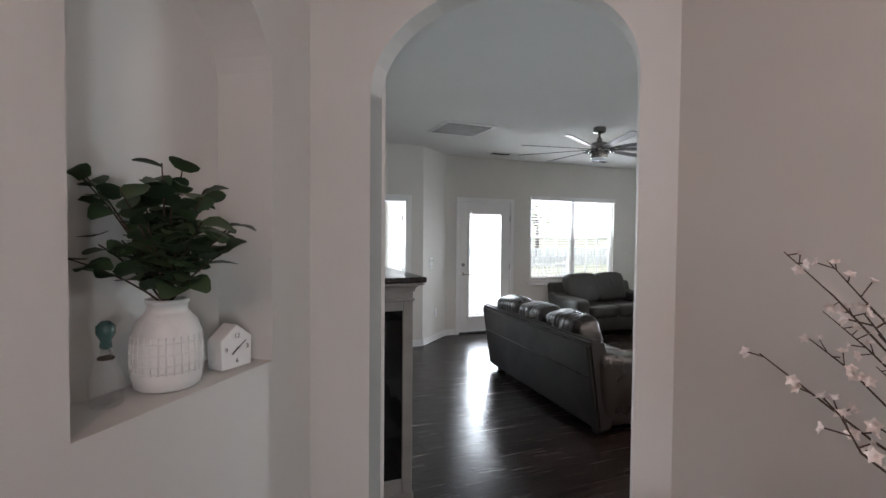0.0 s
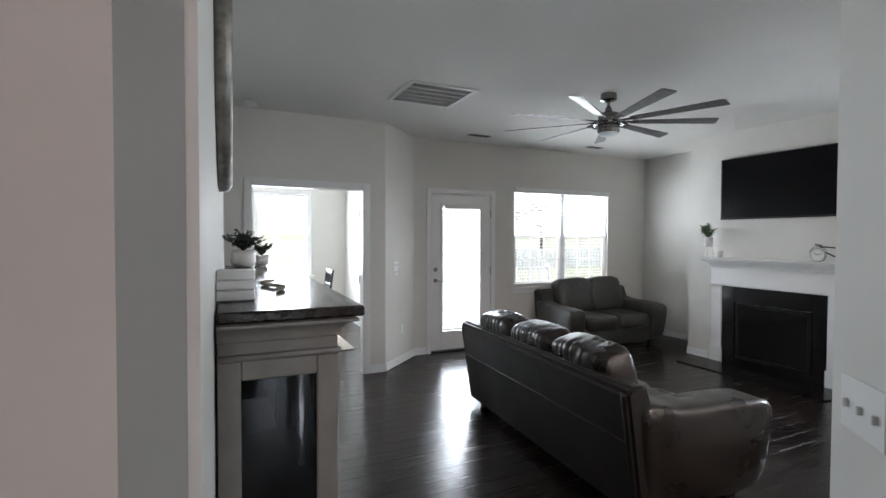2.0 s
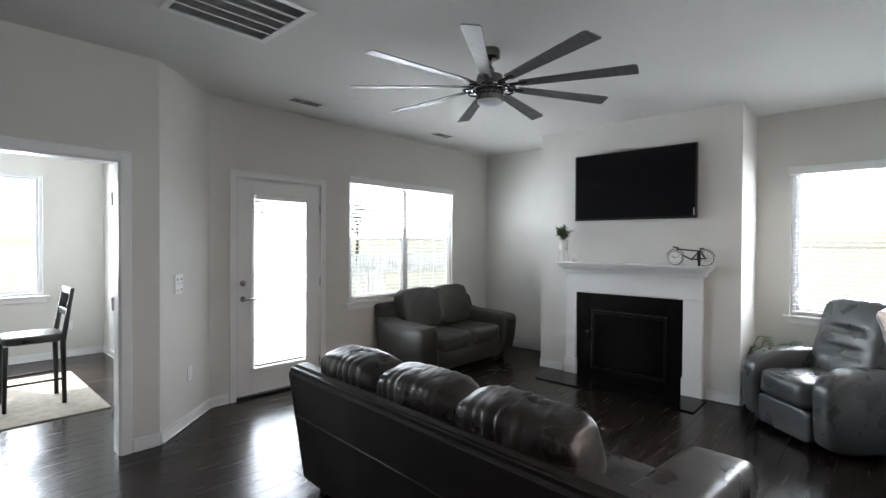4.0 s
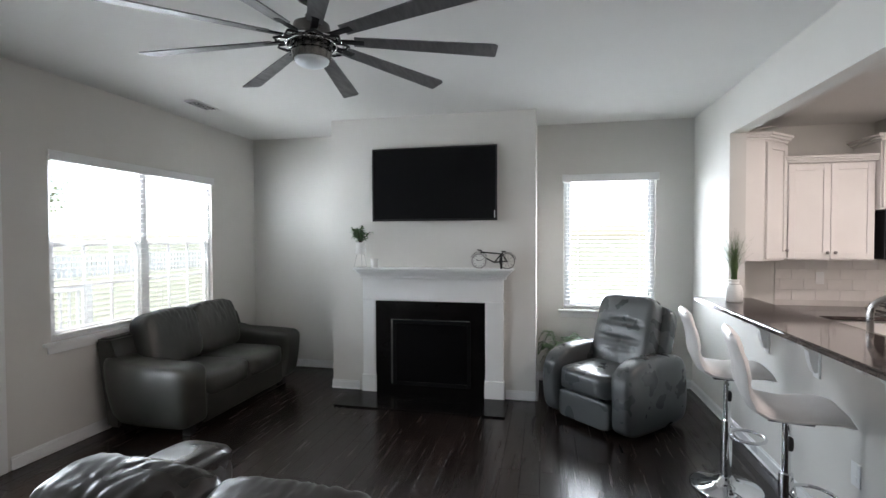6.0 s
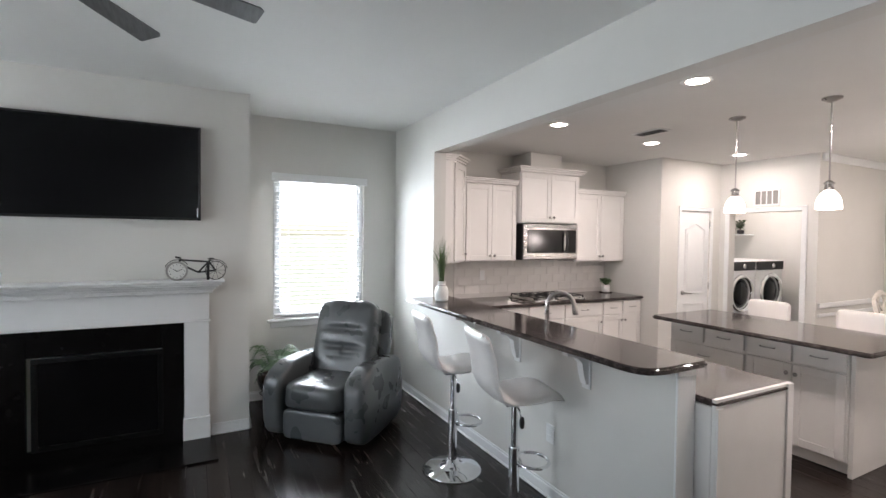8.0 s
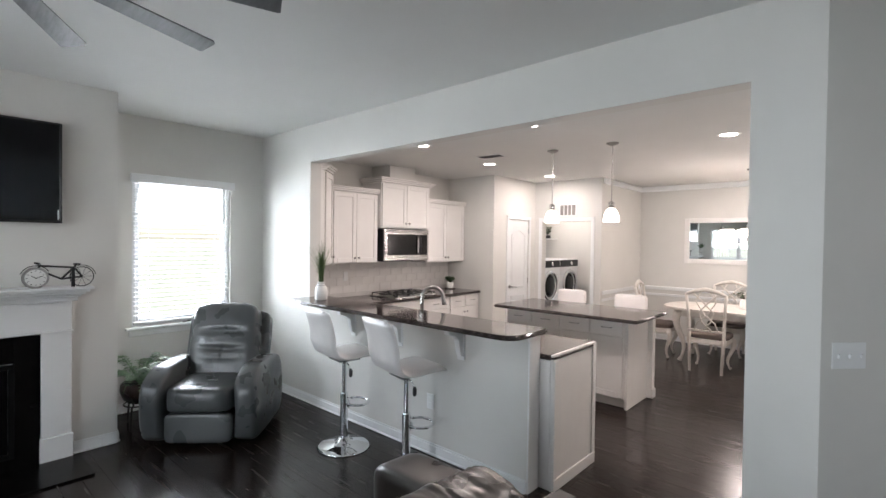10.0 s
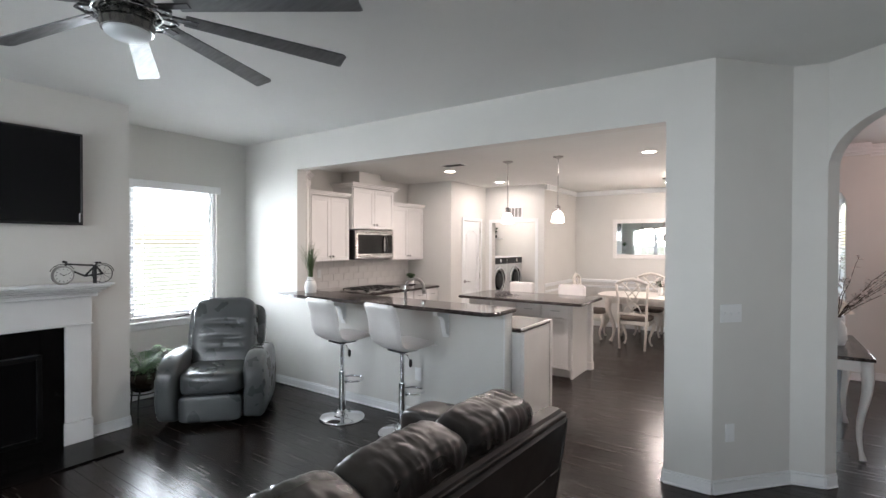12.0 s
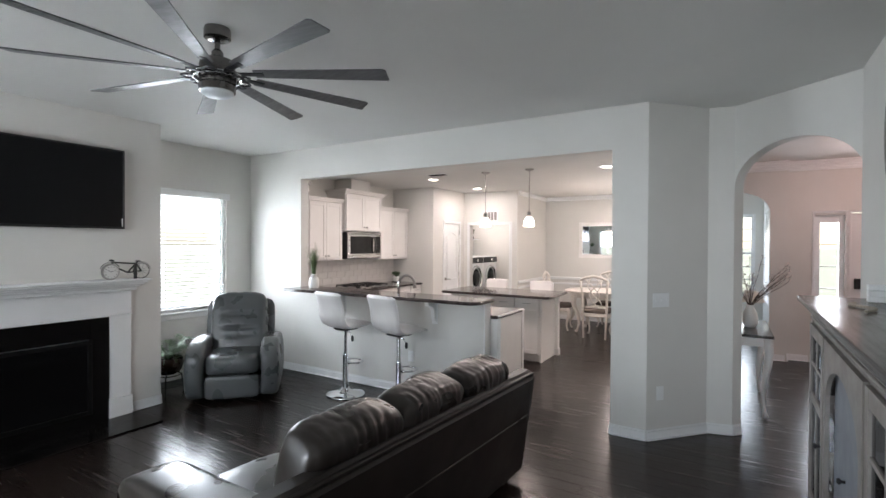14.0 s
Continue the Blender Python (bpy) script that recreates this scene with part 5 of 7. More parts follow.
def pendant(x, y, zlow, kind):
    p = thing("pendant_lamp_" + kind if kind else "pendant_light", "brushed nickel pendant with an opal glass shade, lit", "pendant light", x, y, 0, 0, "pendants over the island")
    bm = bmesh.new()
    lathe(bm, [(0, KC - 0.001), (0.06, KC - 0.001), (0.06, KC - 0.012), (0.02, KC - 0.03), (0, KC - 0.03)], 24)
    part("canopy", bm, NICKEL, p, "", "auto")
    bm = bmesh.new()
    tube(bm, [(0, 0, zlow + 0.20), (0, 0, KC - 0.02)], 0.006, 8)
    part("rod", bm, NICKEL, p)
    bm = bmesh.new()
    lathe(bm, [(0, zlow + 0.13), (0.03, zlow + 0.13), (0.026, zlow + 0.17), (0.034, zlow + 0.175), (0.034, zlow + 0.182), (0.012, zlow + 0.20), (0, zlow + 0.21)], 20)
    part("socket", bm, NICKEL, p, "", "auto")
    bm = bmesh.new()
    lathe(bm, [(0.074, zlow), (0.076, zlow + 0.02), (0.068, zlow + 0.07), (0.048, zlow + 0.11), (0.028, zlow + 0.13), (0.024, zlow + 0.13), (0.044, zlow + 0.108), (0.064, zlow + 0.068), (0.071, zlow + 0.02), (0.074, zlow)], 28)
    part("shade", bm, SHADE, p, "glowing opal glass shade", True)
    return p


pendant(5.25, 0.88, 1.83, "")
pendant(4.60, 0.88, 1.83, "")

# backsplash of glazed tiles in running bond
splash = tagged(new("backsplash"), kind="structure")
part("grout", boxed((7.7145, -0.245, 0.8855), (7.719, 2.13, 1.35)), GROUT, splash)
tw, th2 = 0.203, 0.1
tile_mesh = {}


def tile_of(w):
    if w not in tile_mesh:
        bm = bmesh.new()
        box(bm, (-0.0035, -w / 2 + 0.0012, -th2 / 2 + 0.0012), (0.0035, w / 2 - 0.0012, th2 / 2 - 0.0012), 0.0015, 1)
        me = bpy.data.meshes.new("tile")
        bm.to_mesh(me)
        bm.free()
        me.materials.append(TILE)
        tile_mesh[w] = me
    return tile_mesh[w]


for row in range(4):
    zc = 0.935 + th2 * (row + 0.5)
    y0 = -0.245 - (tw / 2 if row % 2 else 0)
    k = 0
    while y0 + tw * k < 2.13:
        a, b = max(-0.243, y0 + tw * k), min(2.13, y0 + tw * (k + 1))
        if b - a > 0.03:
            w = round(b - a, 3)
            t = new("tile", tile_of(w))
            t.parent = splash
            t.location = (7.7125, (a + b) / 2, zc)
        k += 1

# ---- sideboard by the arch ----
sb = thing("sideboard", "tall greige painted sideboard with glass doors and dark wooden top", "sideboard", west(3.55) + 0.006, 3.545, 0, WTURN)
SD, SL, SH = 0.300, 2.06, 1.180      # depth, length, body height


def sbp(name, boxes, material, label="", r=0.003):
    bm = bmesh.new()
    for a, b in boxes:
        box(bm, a, b, r, 1)
    return part(name, bm, material, sb, label)


part("top", boxed((0.0, -0.02, 1.270), (0.372, SL + 0.02, 1.30), 0.007), DARKTOP, sb, "dark stained wooden top")
# the cornice: one hollow moulding swept round the three free sides
bm = bmesh.new()
rows = []
for k in range(9):
    t = k / 8
    out = 0.006 + 0.040 * (1 - math.sqrt(max(0, 1 - t * t)))
    z = 1.222 + 0.040 * t
    rows.append((out, z))
rows.append((0.048, 1.2625))
rows.append((0.048, 1.2695))
rings = [[bm.verts.new(p) for p in ((0.0, -o, z), (SD + o, -o, z), (SD + o, SL + o, z), (0.0, SL + o, z))] for o, z in rows]
for A, B in zip(rings, rings[1:]):
    for k in range(4):
        bm.faces.new((A[k], A[(k + 1) % 4], B[(k + 1) % 4], B[k]))
bm.faces.new(rings[0][::-1])
bm.faces.new(rings[-1])
part("cornice", bm, GREYCAB, sb)
sbp("frieze_board", [((0.0, 0.0, 1.186), (SD, SL, 1.2215))], GREYCAB)
# the waist bead below the frieze
bm = bmesh.new()
tube(bm, [(0.0, -0.002, 1.180), (SD + 0.002, -0.002, 1.180), (SD + 0.002, SL + 0.002, 1.180), (0.0, SL + 0.002, 1.180)], 0.008, 8)
part("waist_bead", bm, GREYCAB, sb, "", True)
sbp("bottom_board", [((0.0, 0.03, 0.12), (SD - 0.002, SL - 0.03, 0.165))], GREYCAB)
sbp("back_board", [((0.0, 0.031, 0.166), (0.012, SL - 0.031, 1.1715))], GREYCAB)
sbp("front_rail", [((SD - 0.03, 0.060, 1.14), (SD - 0.001, SL - 0.06, 1.172))], GREYCAB)
for y0 in (0.0, SL - 0.03):
    s0 = 1 if y0 == 0.0 else -1
    for xa, xb in ((0.0, 0.055), (SD - 0.055, SD)):
        sbp("corner_post", [((xa, y0, 0.12), (xb, y0 + 0.03, 1.172))], GREYCAB)
    sbp("side_rail", [((0.0555, y0 + 0.002, 0.12), (SD - 0.0555, y0 + 0.028, 0.20))], GREYCAB)
    sbp("side_rail", [((0.0555, y0 + 0.002, 1.12), (SD - 0.0555, y0 + 0.028, 1.172))], GREYCAB)
    # the pane's tint darkens the shelves behind it in place of shade
    pane = part("side_glass", boxed((0.053, y0 + 0.012, 0.198), (SD - 0.053, y0 + 0.016, 1.127)), SHADEGLASS, sb, "side pane with the dim interior put into its tint")
    pane.visible_shadow = False
sbp("plinth", [((0.0, -0.004, 0.08), (SD + 0.010, SL + 0.004, 0.1195))], GREYCAB, "", 0.008)
for ya, yb in ((0.075, 0.575), (1.485, 1.985)):
    bm = bmesh.new()
    x0, x1 = SD - 0.0005, SD + 0.018
    ym = (ya + yb) / 2
    for a, b in (((x0, ya, 0.165), (x1, ya + 0.055, 1.155)), ((x0, yb - 0.055, 0.165), (x1, yb, 1.155)), ((x0, ya + 0.055, 0.165), (x1, yb - 0.055, 0.24)), ((x0, ya + 0.055, 1.095), (x1, yb - 0.055, 1.155)),
                 ((x0 + 0.003, ya + 0.055, 0.74), (x1 - 0.001, yb - 0.055, 0.79)),
                 ((x0 + 0.004, ym - 0.009, 0.79), (x1 - 0.003, ym + 0.009, 1.095)), ((x0 + 0.004, ya + 0.055, 0.935), (x1 - 0.003, yb - 0.055, 0.951)),
                 ((x0 + 0.004, ym - 0.009, 0.24), (x1 - 0.003, ym + 0.009, 0.74))):
        box(bm, a, b, 0.002, 1)
    d = part("door", bm, GREYCAB, sb)
    part("pane", boxed((x0 + 0.005, ya + 0.053, 0.238), (x0 + 0.009, yb - 0.053, 1.097)), SHADEGLASS, d).visible_shadow = False
    bm = bmesh.new()
    lathe(bm, [(0, 0), (0.006, 0), (0.006, 0.012), (0.014, 0.02), (0.010, 0.028), (0, 0.03)], 12, (0, 0, 0), pose(x1, (yb if ya < 0.5 else ya) + (-0.028 if ya < 0.5 else 0.028), 0.62, 0, 90))
    part("knob", bm, DARKMETAL, d, "small dark knob", True)
bm = bmesh.new()
aw, ac = 0.37, SL / 2
arch = [(ac - 0.42, 0.165), (ac - aw, 0.165), (ac - aw, 0.86)] + [(ac - aw * math.cos(math.pi * k / 16), 0.86 + 0.21 * math.sin(math.pi * k / 16)) for k in range(17)] + [(ac + aw, 0.165), (ac + 0.42, 0.165), (ac + 0.42, 1.155), (ac - 0.42, 1.155)]
prism(bm, arch, SD - 0.0005, SD + 0.018, "x")
part("arch_panel", bm, GREYCAB, sb)
part("arch_back", boxed((SD - 0.03, ac - aw - 0.01, 0.165), (SD - 0.02, ac + aw + 0.01, 1.12)), surface("blue_grey_panel", (0.20, 0.22, 0.25), rough=0.6), sb, "blue-grey painted panel behind the arch")
for zk in (0.62, 0.36):
    bm = bmesh.new()
    lathe(bm, [(0, 0), (0.006, 0), (0.006, 0.012), (0.014, 0.02), (0.010, 0.028), (0, 0.03)], 12, (0, 0, 0), pose(SD - 0.0195, ac - 0.10, zk, 0, 90))
    part("knob", bm, DARKMETAL, sb, "small dark knob", True)
for z in (0.42, 0.74):
    sbp("shelf", [((0.013, 0.032, z), (SD - 0.035, 0.60, z + 0.010))], GREYCAB)
    sbp("shelf", [((0.013, SL - 0.60, z), (SD - 0.035, SL - 0.032, z + 0.010))], GREYCAB)
for yy in (0.05, SL - 0.05):
    for xx in (0.05, SD - 0.04):
        bm = bmesh.new()
        lathe(bm, [(0, 0.001), (0.028, 0.001), (0.045, 0.02), (0.047, 0.035), (0.035, 0.055), (0.03, 0.062), (0.04, 0.072), (0.04, 0.0795), (0, 0.0795)], 20, (xx, yy, 0))
        part("foot", bm, GREYCAB, sb, "", True)
cand = thing("candle_jar", "pale glass jar on the sideboard shelf", "jar", 1.73, 3.72, 0.4315)
part("glass", lathe(bmesh.new(), [(0, 0.001), (0.022, 0.001), (0.022, 0.17), (0.016, 0.18), (0, 0.18)], 16), CERAMIC, cand, "", True)

# ---- leaves and pots ----


def leaf(bm, p, d, up, length, width, cup=0.15, n=4):
    """A leaf from p along d: a strip that widens and closes, bent along its length."""
    d = Vector(d).normalized()
    side = d.cross(Vector(up)).normalized()
    nrm = side.cross(d)
    rows = []
    for k in range(n + 1):
        t = k / n
        w = width * math.sin(math.pi * min(0.97, max(0.06, t)) ** 0.8) ** (0.55 if width > 0.9 * length else 1.0) * 0.5
        c = Vector(p) + d * length * t + nrm * (cup * length * math.sin(math.pi * t)) - Vector((0, 0, cup * length * t * t))
        rows.append((bm.verts.new(c - side * w + nrm * w * 0.2), bm.verts.new(c), bm.verts.new(c + side * w + nrm * w * 0.2)))
    for A, B in zip(rows, rows[1:]):
        bm.faces.new((A[0], A[1], B[1], B[0]))
        bm.faces.new((A[1], A[2], B[2], B[1]))


def bouquet(name, parent, base, stems, height, spread, leaf_len, leaf_w, material, seed, per=14, cluster=1, lean=(0, 0), flat=1.0):
    rg = random.Random(seed)
    stem_bm, leaf_bm = bmesh.new(), bmesh.new()
    for s in range(stems):
        a = rg.uniform(0, 2 * math.pi)
        reach = spread * math.sqrt(rg.random())
        h = height * rg.uniform(0.55, 1.0) * (1 - 0.35 * (reach / max(spread, 1e-6)) ** 2)
        tip = Vector((base[0] + reach * math.cos(a) * flat + lean[0], base[1] + reach * math.sin(a) + lean[1], base[2] + h))
        mid = Vector(base) * 0.5 + tip * 0.5 + Vector((0, 0, 0.1 * h)) - (Vector((tip.x, tip.y, 0)) - Vector((base[0], base[1], 0))) * 0.15
        pts = [Vector(base) * (1 - t) ** 2 + mid * 2 * t * (1 - t) + tip * t * t for t in (0, 0.25, 0.5, 0.75, 1)]
        tube(stem_bm, pts, [0.003, 0.0028, 0.0025, 0.002, 0.0015], 5)
        for k in range(per):
            t = 0.25 + 0.75 * (k + rg.random()) / per
            p = Vector(base) * (1 - t) ** 2 + mid * 2 * t * (1 - t) + tip * t * t
            for c in range(cluster):
                b = rg.uniform(0, 2 * math.pi)
                d = Vector((math.cos(b), math.sin(b), rg.uniform(-0.3, 0.8)))
                up = Vector((rg.uniform(-0.6, 0.6), rg.uniform(-0.6, 0.6), 1))
                leaf(leaf_bm, p, d, up, leaf_len * rg.uniform(0.65, 1.15), leaf_w * rg.uniform(0.7, 1.15), rg.uniform(0.0, 0.2))
    part("stem", stem_bm, TWIG, parent)
    lf = part("leaves", leaf_bm, material, parent, "", True)
    lf["kind"] = "stuff"
    return lf


def turned(name, label, category, x, y, z, profile, material, parts_name="body", n=28):
    root = thing(name, label, category, x, y, z)
    bm = bmesh.new()
    lathe(bm, profile, n)
    part(parts_name, bm, material, root, "", True)
    return root


pot = turned("potted_plant", "dusty green plant in a round white ribbed pot on the sideboard", "potted plant", 1.72, 5.42, 1.3015,
             [(0, 0), (0.045, 0), (0.066, 0.01), (0.073, 0.035), (0.070, 0.08), (0.063, 0.102), (0.058, 0.102), (0.055, 0.09), (0, 0.09)], CERAMIC, "pot")
bouquet("plant", pot, (0, 0, 0.10), 26, 0.13, 0.15, 0.028, 0.018, LEAF_DARK, 21, 12, 2)
pot = turned("potted_plant", "small dusty green plant in a white pot on the sideboard", "potted plant", 1.83, 5.50, 1.3015,
             [(0, 0), (0.03, 0), (0.042, 0.01), (0.046, 0.07), (0.040, 0.07), (0, 0.06)], CERAMIC, "pot")
bouquet("plant", pot, (0, 0, 0.06), 14, 0.11, 0.07, 0.024, 0.016, LEAF_DARK, 22, 10, 2)
bk = thing("sign_block", "stacked white wooden block sign on the sideboard", "decoration", 1.625, 3.765, 1.3015, -4)
for k in range(3):
    part("plank", boxed((-0.052, -0.03, 0.001 + 0.030 * k), (0.052, 0.03, 0.030 + 0.030 * k), 0.003, 1), TRIM, bk)
bead = thing("bead_string", "string of small wooden beads lying on the sideboard", "decoration", 1.76, 4.10, 1.3015)
rg = random.Random(4)
for k in range(26):
    t = k / 25
    bm = bmesh.new()
    lathe(bm, [(0, 0), (0.007, 0.003), (0.009, 0.008), (0.007, 0.013), (0, 0.016)], 8, (0.03 * math.sin(7 * t), -0.15 + 0.35 * t, 0))
    part("bead", bm, RUG, bead, "", True)

# oval mirror on the west wall
mir = thing("wall_mirror", "large round mirror with a weathered silver frame", "mirror", west(4.25) + 0.003, 4.25, 2.15, WTURN)
bm = bmesh.new()
loop = [(0.018, 0.49 * math.cos(2 * math.pi * k / 48), 0.46 * math.sin(2 * math.pi * k / 48)) for k in range(49)]
tube(bm, loop, 0.030, 10, False)
lathe(bm, [(0.93, 0.0), (1.0, 0.0), (1.0, 0.032), (0.96, 0.036), (0.93, 0.030), (0.93, 0.0)], 48, (0, 0, 0), Matrix.Scale(0.52, 4, (0, 1, 0)) @ Matrix.Scale(0.49, 4, (0, 0, 1)) @ pose(0, 0, 0, 0, 90))
loop = [(0.034, 0.445 * math.cos(2 * math.pi * k / 48), 0.415 * math.sin(2 * math.pi * k / 48)) for k in range(49)]
tube(bm, loop, 0.010, 8, False)
part("frame", bm, BRASSY, mir, "", True)
bm = bmesh.new()
prism(bm, [(0.475 * math.cos(2 * math.pi * k / 48), 0.445 * math.sin(2 * math.pi * k / 48)) for k in range(48)], 0.004, 0.020, "x")
part("glass", bm, MIRROR, mir)

# ---- ceiling fittings of the living room ----
cv = thing("ceiling_vent", "large white return air grille in the ceiling", "vent", 3.29, 6.10, H, 0)
bm = bmesh.new()
for a, b in (((-0.31, -0.30, -0.012), (-0.27, 0.30, -0.001)), ((0.27, -0.30, -0.012), (0.31, 0.30, -0.001)), ((-0.27, -0.30, -0.012), (0.27, -0.26, -0.001)), ((-0.27, 0.26, -0.012), (0.27, 0.30, -0.001))):
    box(bm, a, b, 0.003, 1)
part("frame", bm, TRIM, cv)
# dark sheet: the shade behind the louvres, put in as colour
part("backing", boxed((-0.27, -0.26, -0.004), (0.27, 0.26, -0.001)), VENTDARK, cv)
for k in range(1, 5):
    y = -0.26 + 0.52 * k / 5
    part("bar", boxed((-0.27, y - 0.008, -0.011), (0.27, y + 0.008, -0.0045), 0.002, 1), TRIM, cv)
for k in range(26):
    y = -0.255 + 0.02 * k
    bm = boxed((-0.27, -0.0065, -0.0004), (0.27, 0.0065, 0.0004))
    s = part("slat", bm, TRIM, cv)
    s.location = (0, y, -0.007)
    s.rotation_euler = (radians(42), 0, 0)
for x, y, sx, sy in ((4.48, 7.36, 0.17, 0.07), (6.28, 7.31, 0.15, 0.06)):
    v = thing("supply_vent", "small white supply air grille in the ceiling", "vent", x, y, H, 0, "small supply grilles")
    part("frame", boxed((-sx, -sy, -0.007), (sx, sy, -0.001), 0.002, 1), TRIM, v)
    # dark strips drawn for the shaded gaps between the louvres
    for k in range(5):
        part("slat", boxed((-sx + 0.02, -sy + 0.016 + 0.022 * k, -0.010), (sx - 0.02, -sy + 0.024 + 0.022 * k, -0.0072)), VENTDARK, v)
v = thing("supply_vent", "small white supply air grille in the kitchen ceiling", "vent", 5.96, 1.03, KC, 0)
part("frame", boxed((-0.16, -0.08, -0.007), (0.16, 0.08, -0.001), 0.002, 1), TRIM, v)
# shaded louvre gaps again, laid on as dark strips
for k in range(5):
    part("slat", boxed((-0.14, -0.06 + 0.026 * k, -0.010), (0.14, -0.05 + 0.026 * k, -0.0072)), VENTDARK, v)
det = turned("smoke_detector", "round white smoke detector on the ceiling", "smoke detector", 1.86, 7.05, H, [(0, -0.03), (0.045, -0.028), (0.06, -0.015), (0.062, -0.001), (0, -0.001)], TRIM)


def plate(name, label, category, m, w, h, toggles=0, outlet=False):
    """A wall plate in the plane y = 0 of m, seen from -y."""
    root = new(name)
    root.matrix_world = m
    tagged(root, label, category)
    part("plate", boxed((-w / 2, -0.006, -h / 2), (w / 2, -0.0005, h / 2), 0.002, 1), TRIM, root)
    for k in range(toggles):
        x = -w / 2 + w * (k + 0.5) / toggles
        part("toggle", boxed((x - 0.005, -0.016, -0.011), (x + 0.005, -0.0062, 0.008), 0.002, 1), TRIM, root)
    if outlet:
        for z in (-0.02, 0.02):
            part("socket", boxed((-0.014, -0.008, z - 0.012), (0.014, -0.0062, z + 0.012), 0.003, 1), TRIM, root)
    return root


dg = math.degrees(math.atan2(0.53, 0.53))
plate("light_switch", "white four-gang light switch on the diagonal wall", "light switch", pose(3.43, 7.43, 1.17, 0, 0, dg), 0.115, 0.075, 2)
plate("light_switch", "white light switch on the diagonal wall", "light switch", pose(3.43, 7.43, 1.09, 0, 0, dg), 0.115, 0.075, 2)
plate("wall_outlet", "white wall outlet low on the diagonal wall", "outlet", pose(3.55, 7.55, 0.40, 0, 0, dg), 0.07, 0.115, 0, True)
da = math.degrees(math.atan2(2.84 - COLY, 2.85 - COLX)) + 180
plate("light_switch", "white three-gang light switch by the arch", "light switch", pose(2.762, 2.742, 1.14, 0, 0, da), 0.163, 0.115, 3)
plate("wall_outlet", "white wall outlet low beside the arch", "outlet", pose(2.762, 2.742, 0.38, 0, 0, da), 0.07, 0.115, 0, True)
plate("wall_outlet", "white wall outlet under the window wall", "outlet", pose(EW, 6.62, 0.40, 0, 0, -90), 0.07, 0.115, 0, True)
plate("wall_outlet", "white wall outlet under the breakfast bar", "outlet", pose(5.16, 2.84, 0.40, 0, 0, 180), 0.07, 0.115, 0, True)
plate("wall_outlet", "white outlet in the tiled backsplash", "outlet", pose(7.709, 1.75, 1.15, 0, 0, -90), 0.07, 0.115, 0, True)
plate("wall_outlet", "white wall outlet in the study", "outlet", pose(3.35, 11.0, 0.40), 0.07, 0.115, 0, True)

# ---- niche ----
x, y = niche_at(0.362, 0.115)
vase = turned("vase", "white ribbed ceramic vase full of eucalyptus in the niche", "vase", x, y, LEDGE + 0.0015,
              [(0, 0), (0.062, 0), (0.072, 0.008), (0.078, 0.04), (0.079, 0.10), (0.076, 0.15), (0.066, 0.185), (0.050, 0.205), (0.044, 0.215), (0.044, 0.232), (0.048, 0.236), (0.048, 0.245), (0.040, 0.245), (0.038, 0.22), (0, 0.21)], CERAMIC, "body", 48)
bm = bmesh.new()
for k in range(30):
    a = 2 * math.pi * k / 30
    tube(bm, [(0.0785 * math.cos(a), 0.0785 * math.sin(a), 0.05), (0.0795 * math.cos(a), 0.0795 * math.sin(a), 0.10), (0.0765 * math.cos(a), 0.0765 * math.sin(a), 0.15)], 0.0016, 5)
for z in (0.055, 0.075, 0.105, 0.135):
    tube(bm, ring((0, 0, z), 0.0795 if z < 0.12 else 0.0785, 40), 0.0014, 5, False)
part("ribs", bm, CERAMIC, vase, "raised ribs of the glaze", True)
bouquet("eucalyptus", vase, (0, 0, 0.22), 26, 0.42, 0.205, 0.062, 0.068, LEAF, 31, 9, 1, (-0.012, -0.035))
vase.scale = (1.17, 1.17, 1.02)
x, y = niche_at(0.192, 0.135)
bottle = turned("bottle", "small clear glass bottle with a teal stopper in the niche", "bottle", x, y, LEDGE + 0.0015,
                [(0, 0), (0.028, 0), (0.032, 0.008), (0.032, 0.055), (0.022, 0.085), (0.012, 0.095), (0.012, 0.12), (0.009, 0.12), (0.009, 0.093), (0.019, 0.082), (0.029, 0.053), (0.029, 0.01), (0, 0.004)], GLASS, "glass")
bm = bmesh.new()
lathe(bm, [(0, 0.115), (0.012, 0.121), (0.010, 0.135), (0.018, 0.15), (0.018, 0.165), (0.008, 0.175), (0, 0.176)], 16)
part("stopper", bm, surface("teal_glass", (0.06, 0.12, 0.11), rough=0.2), bottle, "teal glass stopper", True)
bm = bmesh.new()
tube(bm, ring((0, 0, 0.098), 0.0135, 16), 0.003, 6, False)
part("twine", bm, TWIG, bottle, "twine round the neck", True)
bottle.scale = (1.2, 1.2, 1.22)
x, y = niche_at(0.582, 0.085)
clock = thing("clock", "white house-shaped table clock in the niche", "clock", x, y, LEDGE + 0.0015, 44)
bm = bmesh.new()
prism(bm, [(-0.042, 0), (0.042, 0), (0.044, 0.075), (0.0, 0.112), (-0.044, 0.075)], -0.022, 0.022, "y")
bmesh.ops.bevel(bm, geom=bm.edges[:], offset=0.002, segments=1, affect="EDGES")
part("case", bm, CERAMIC, clock)
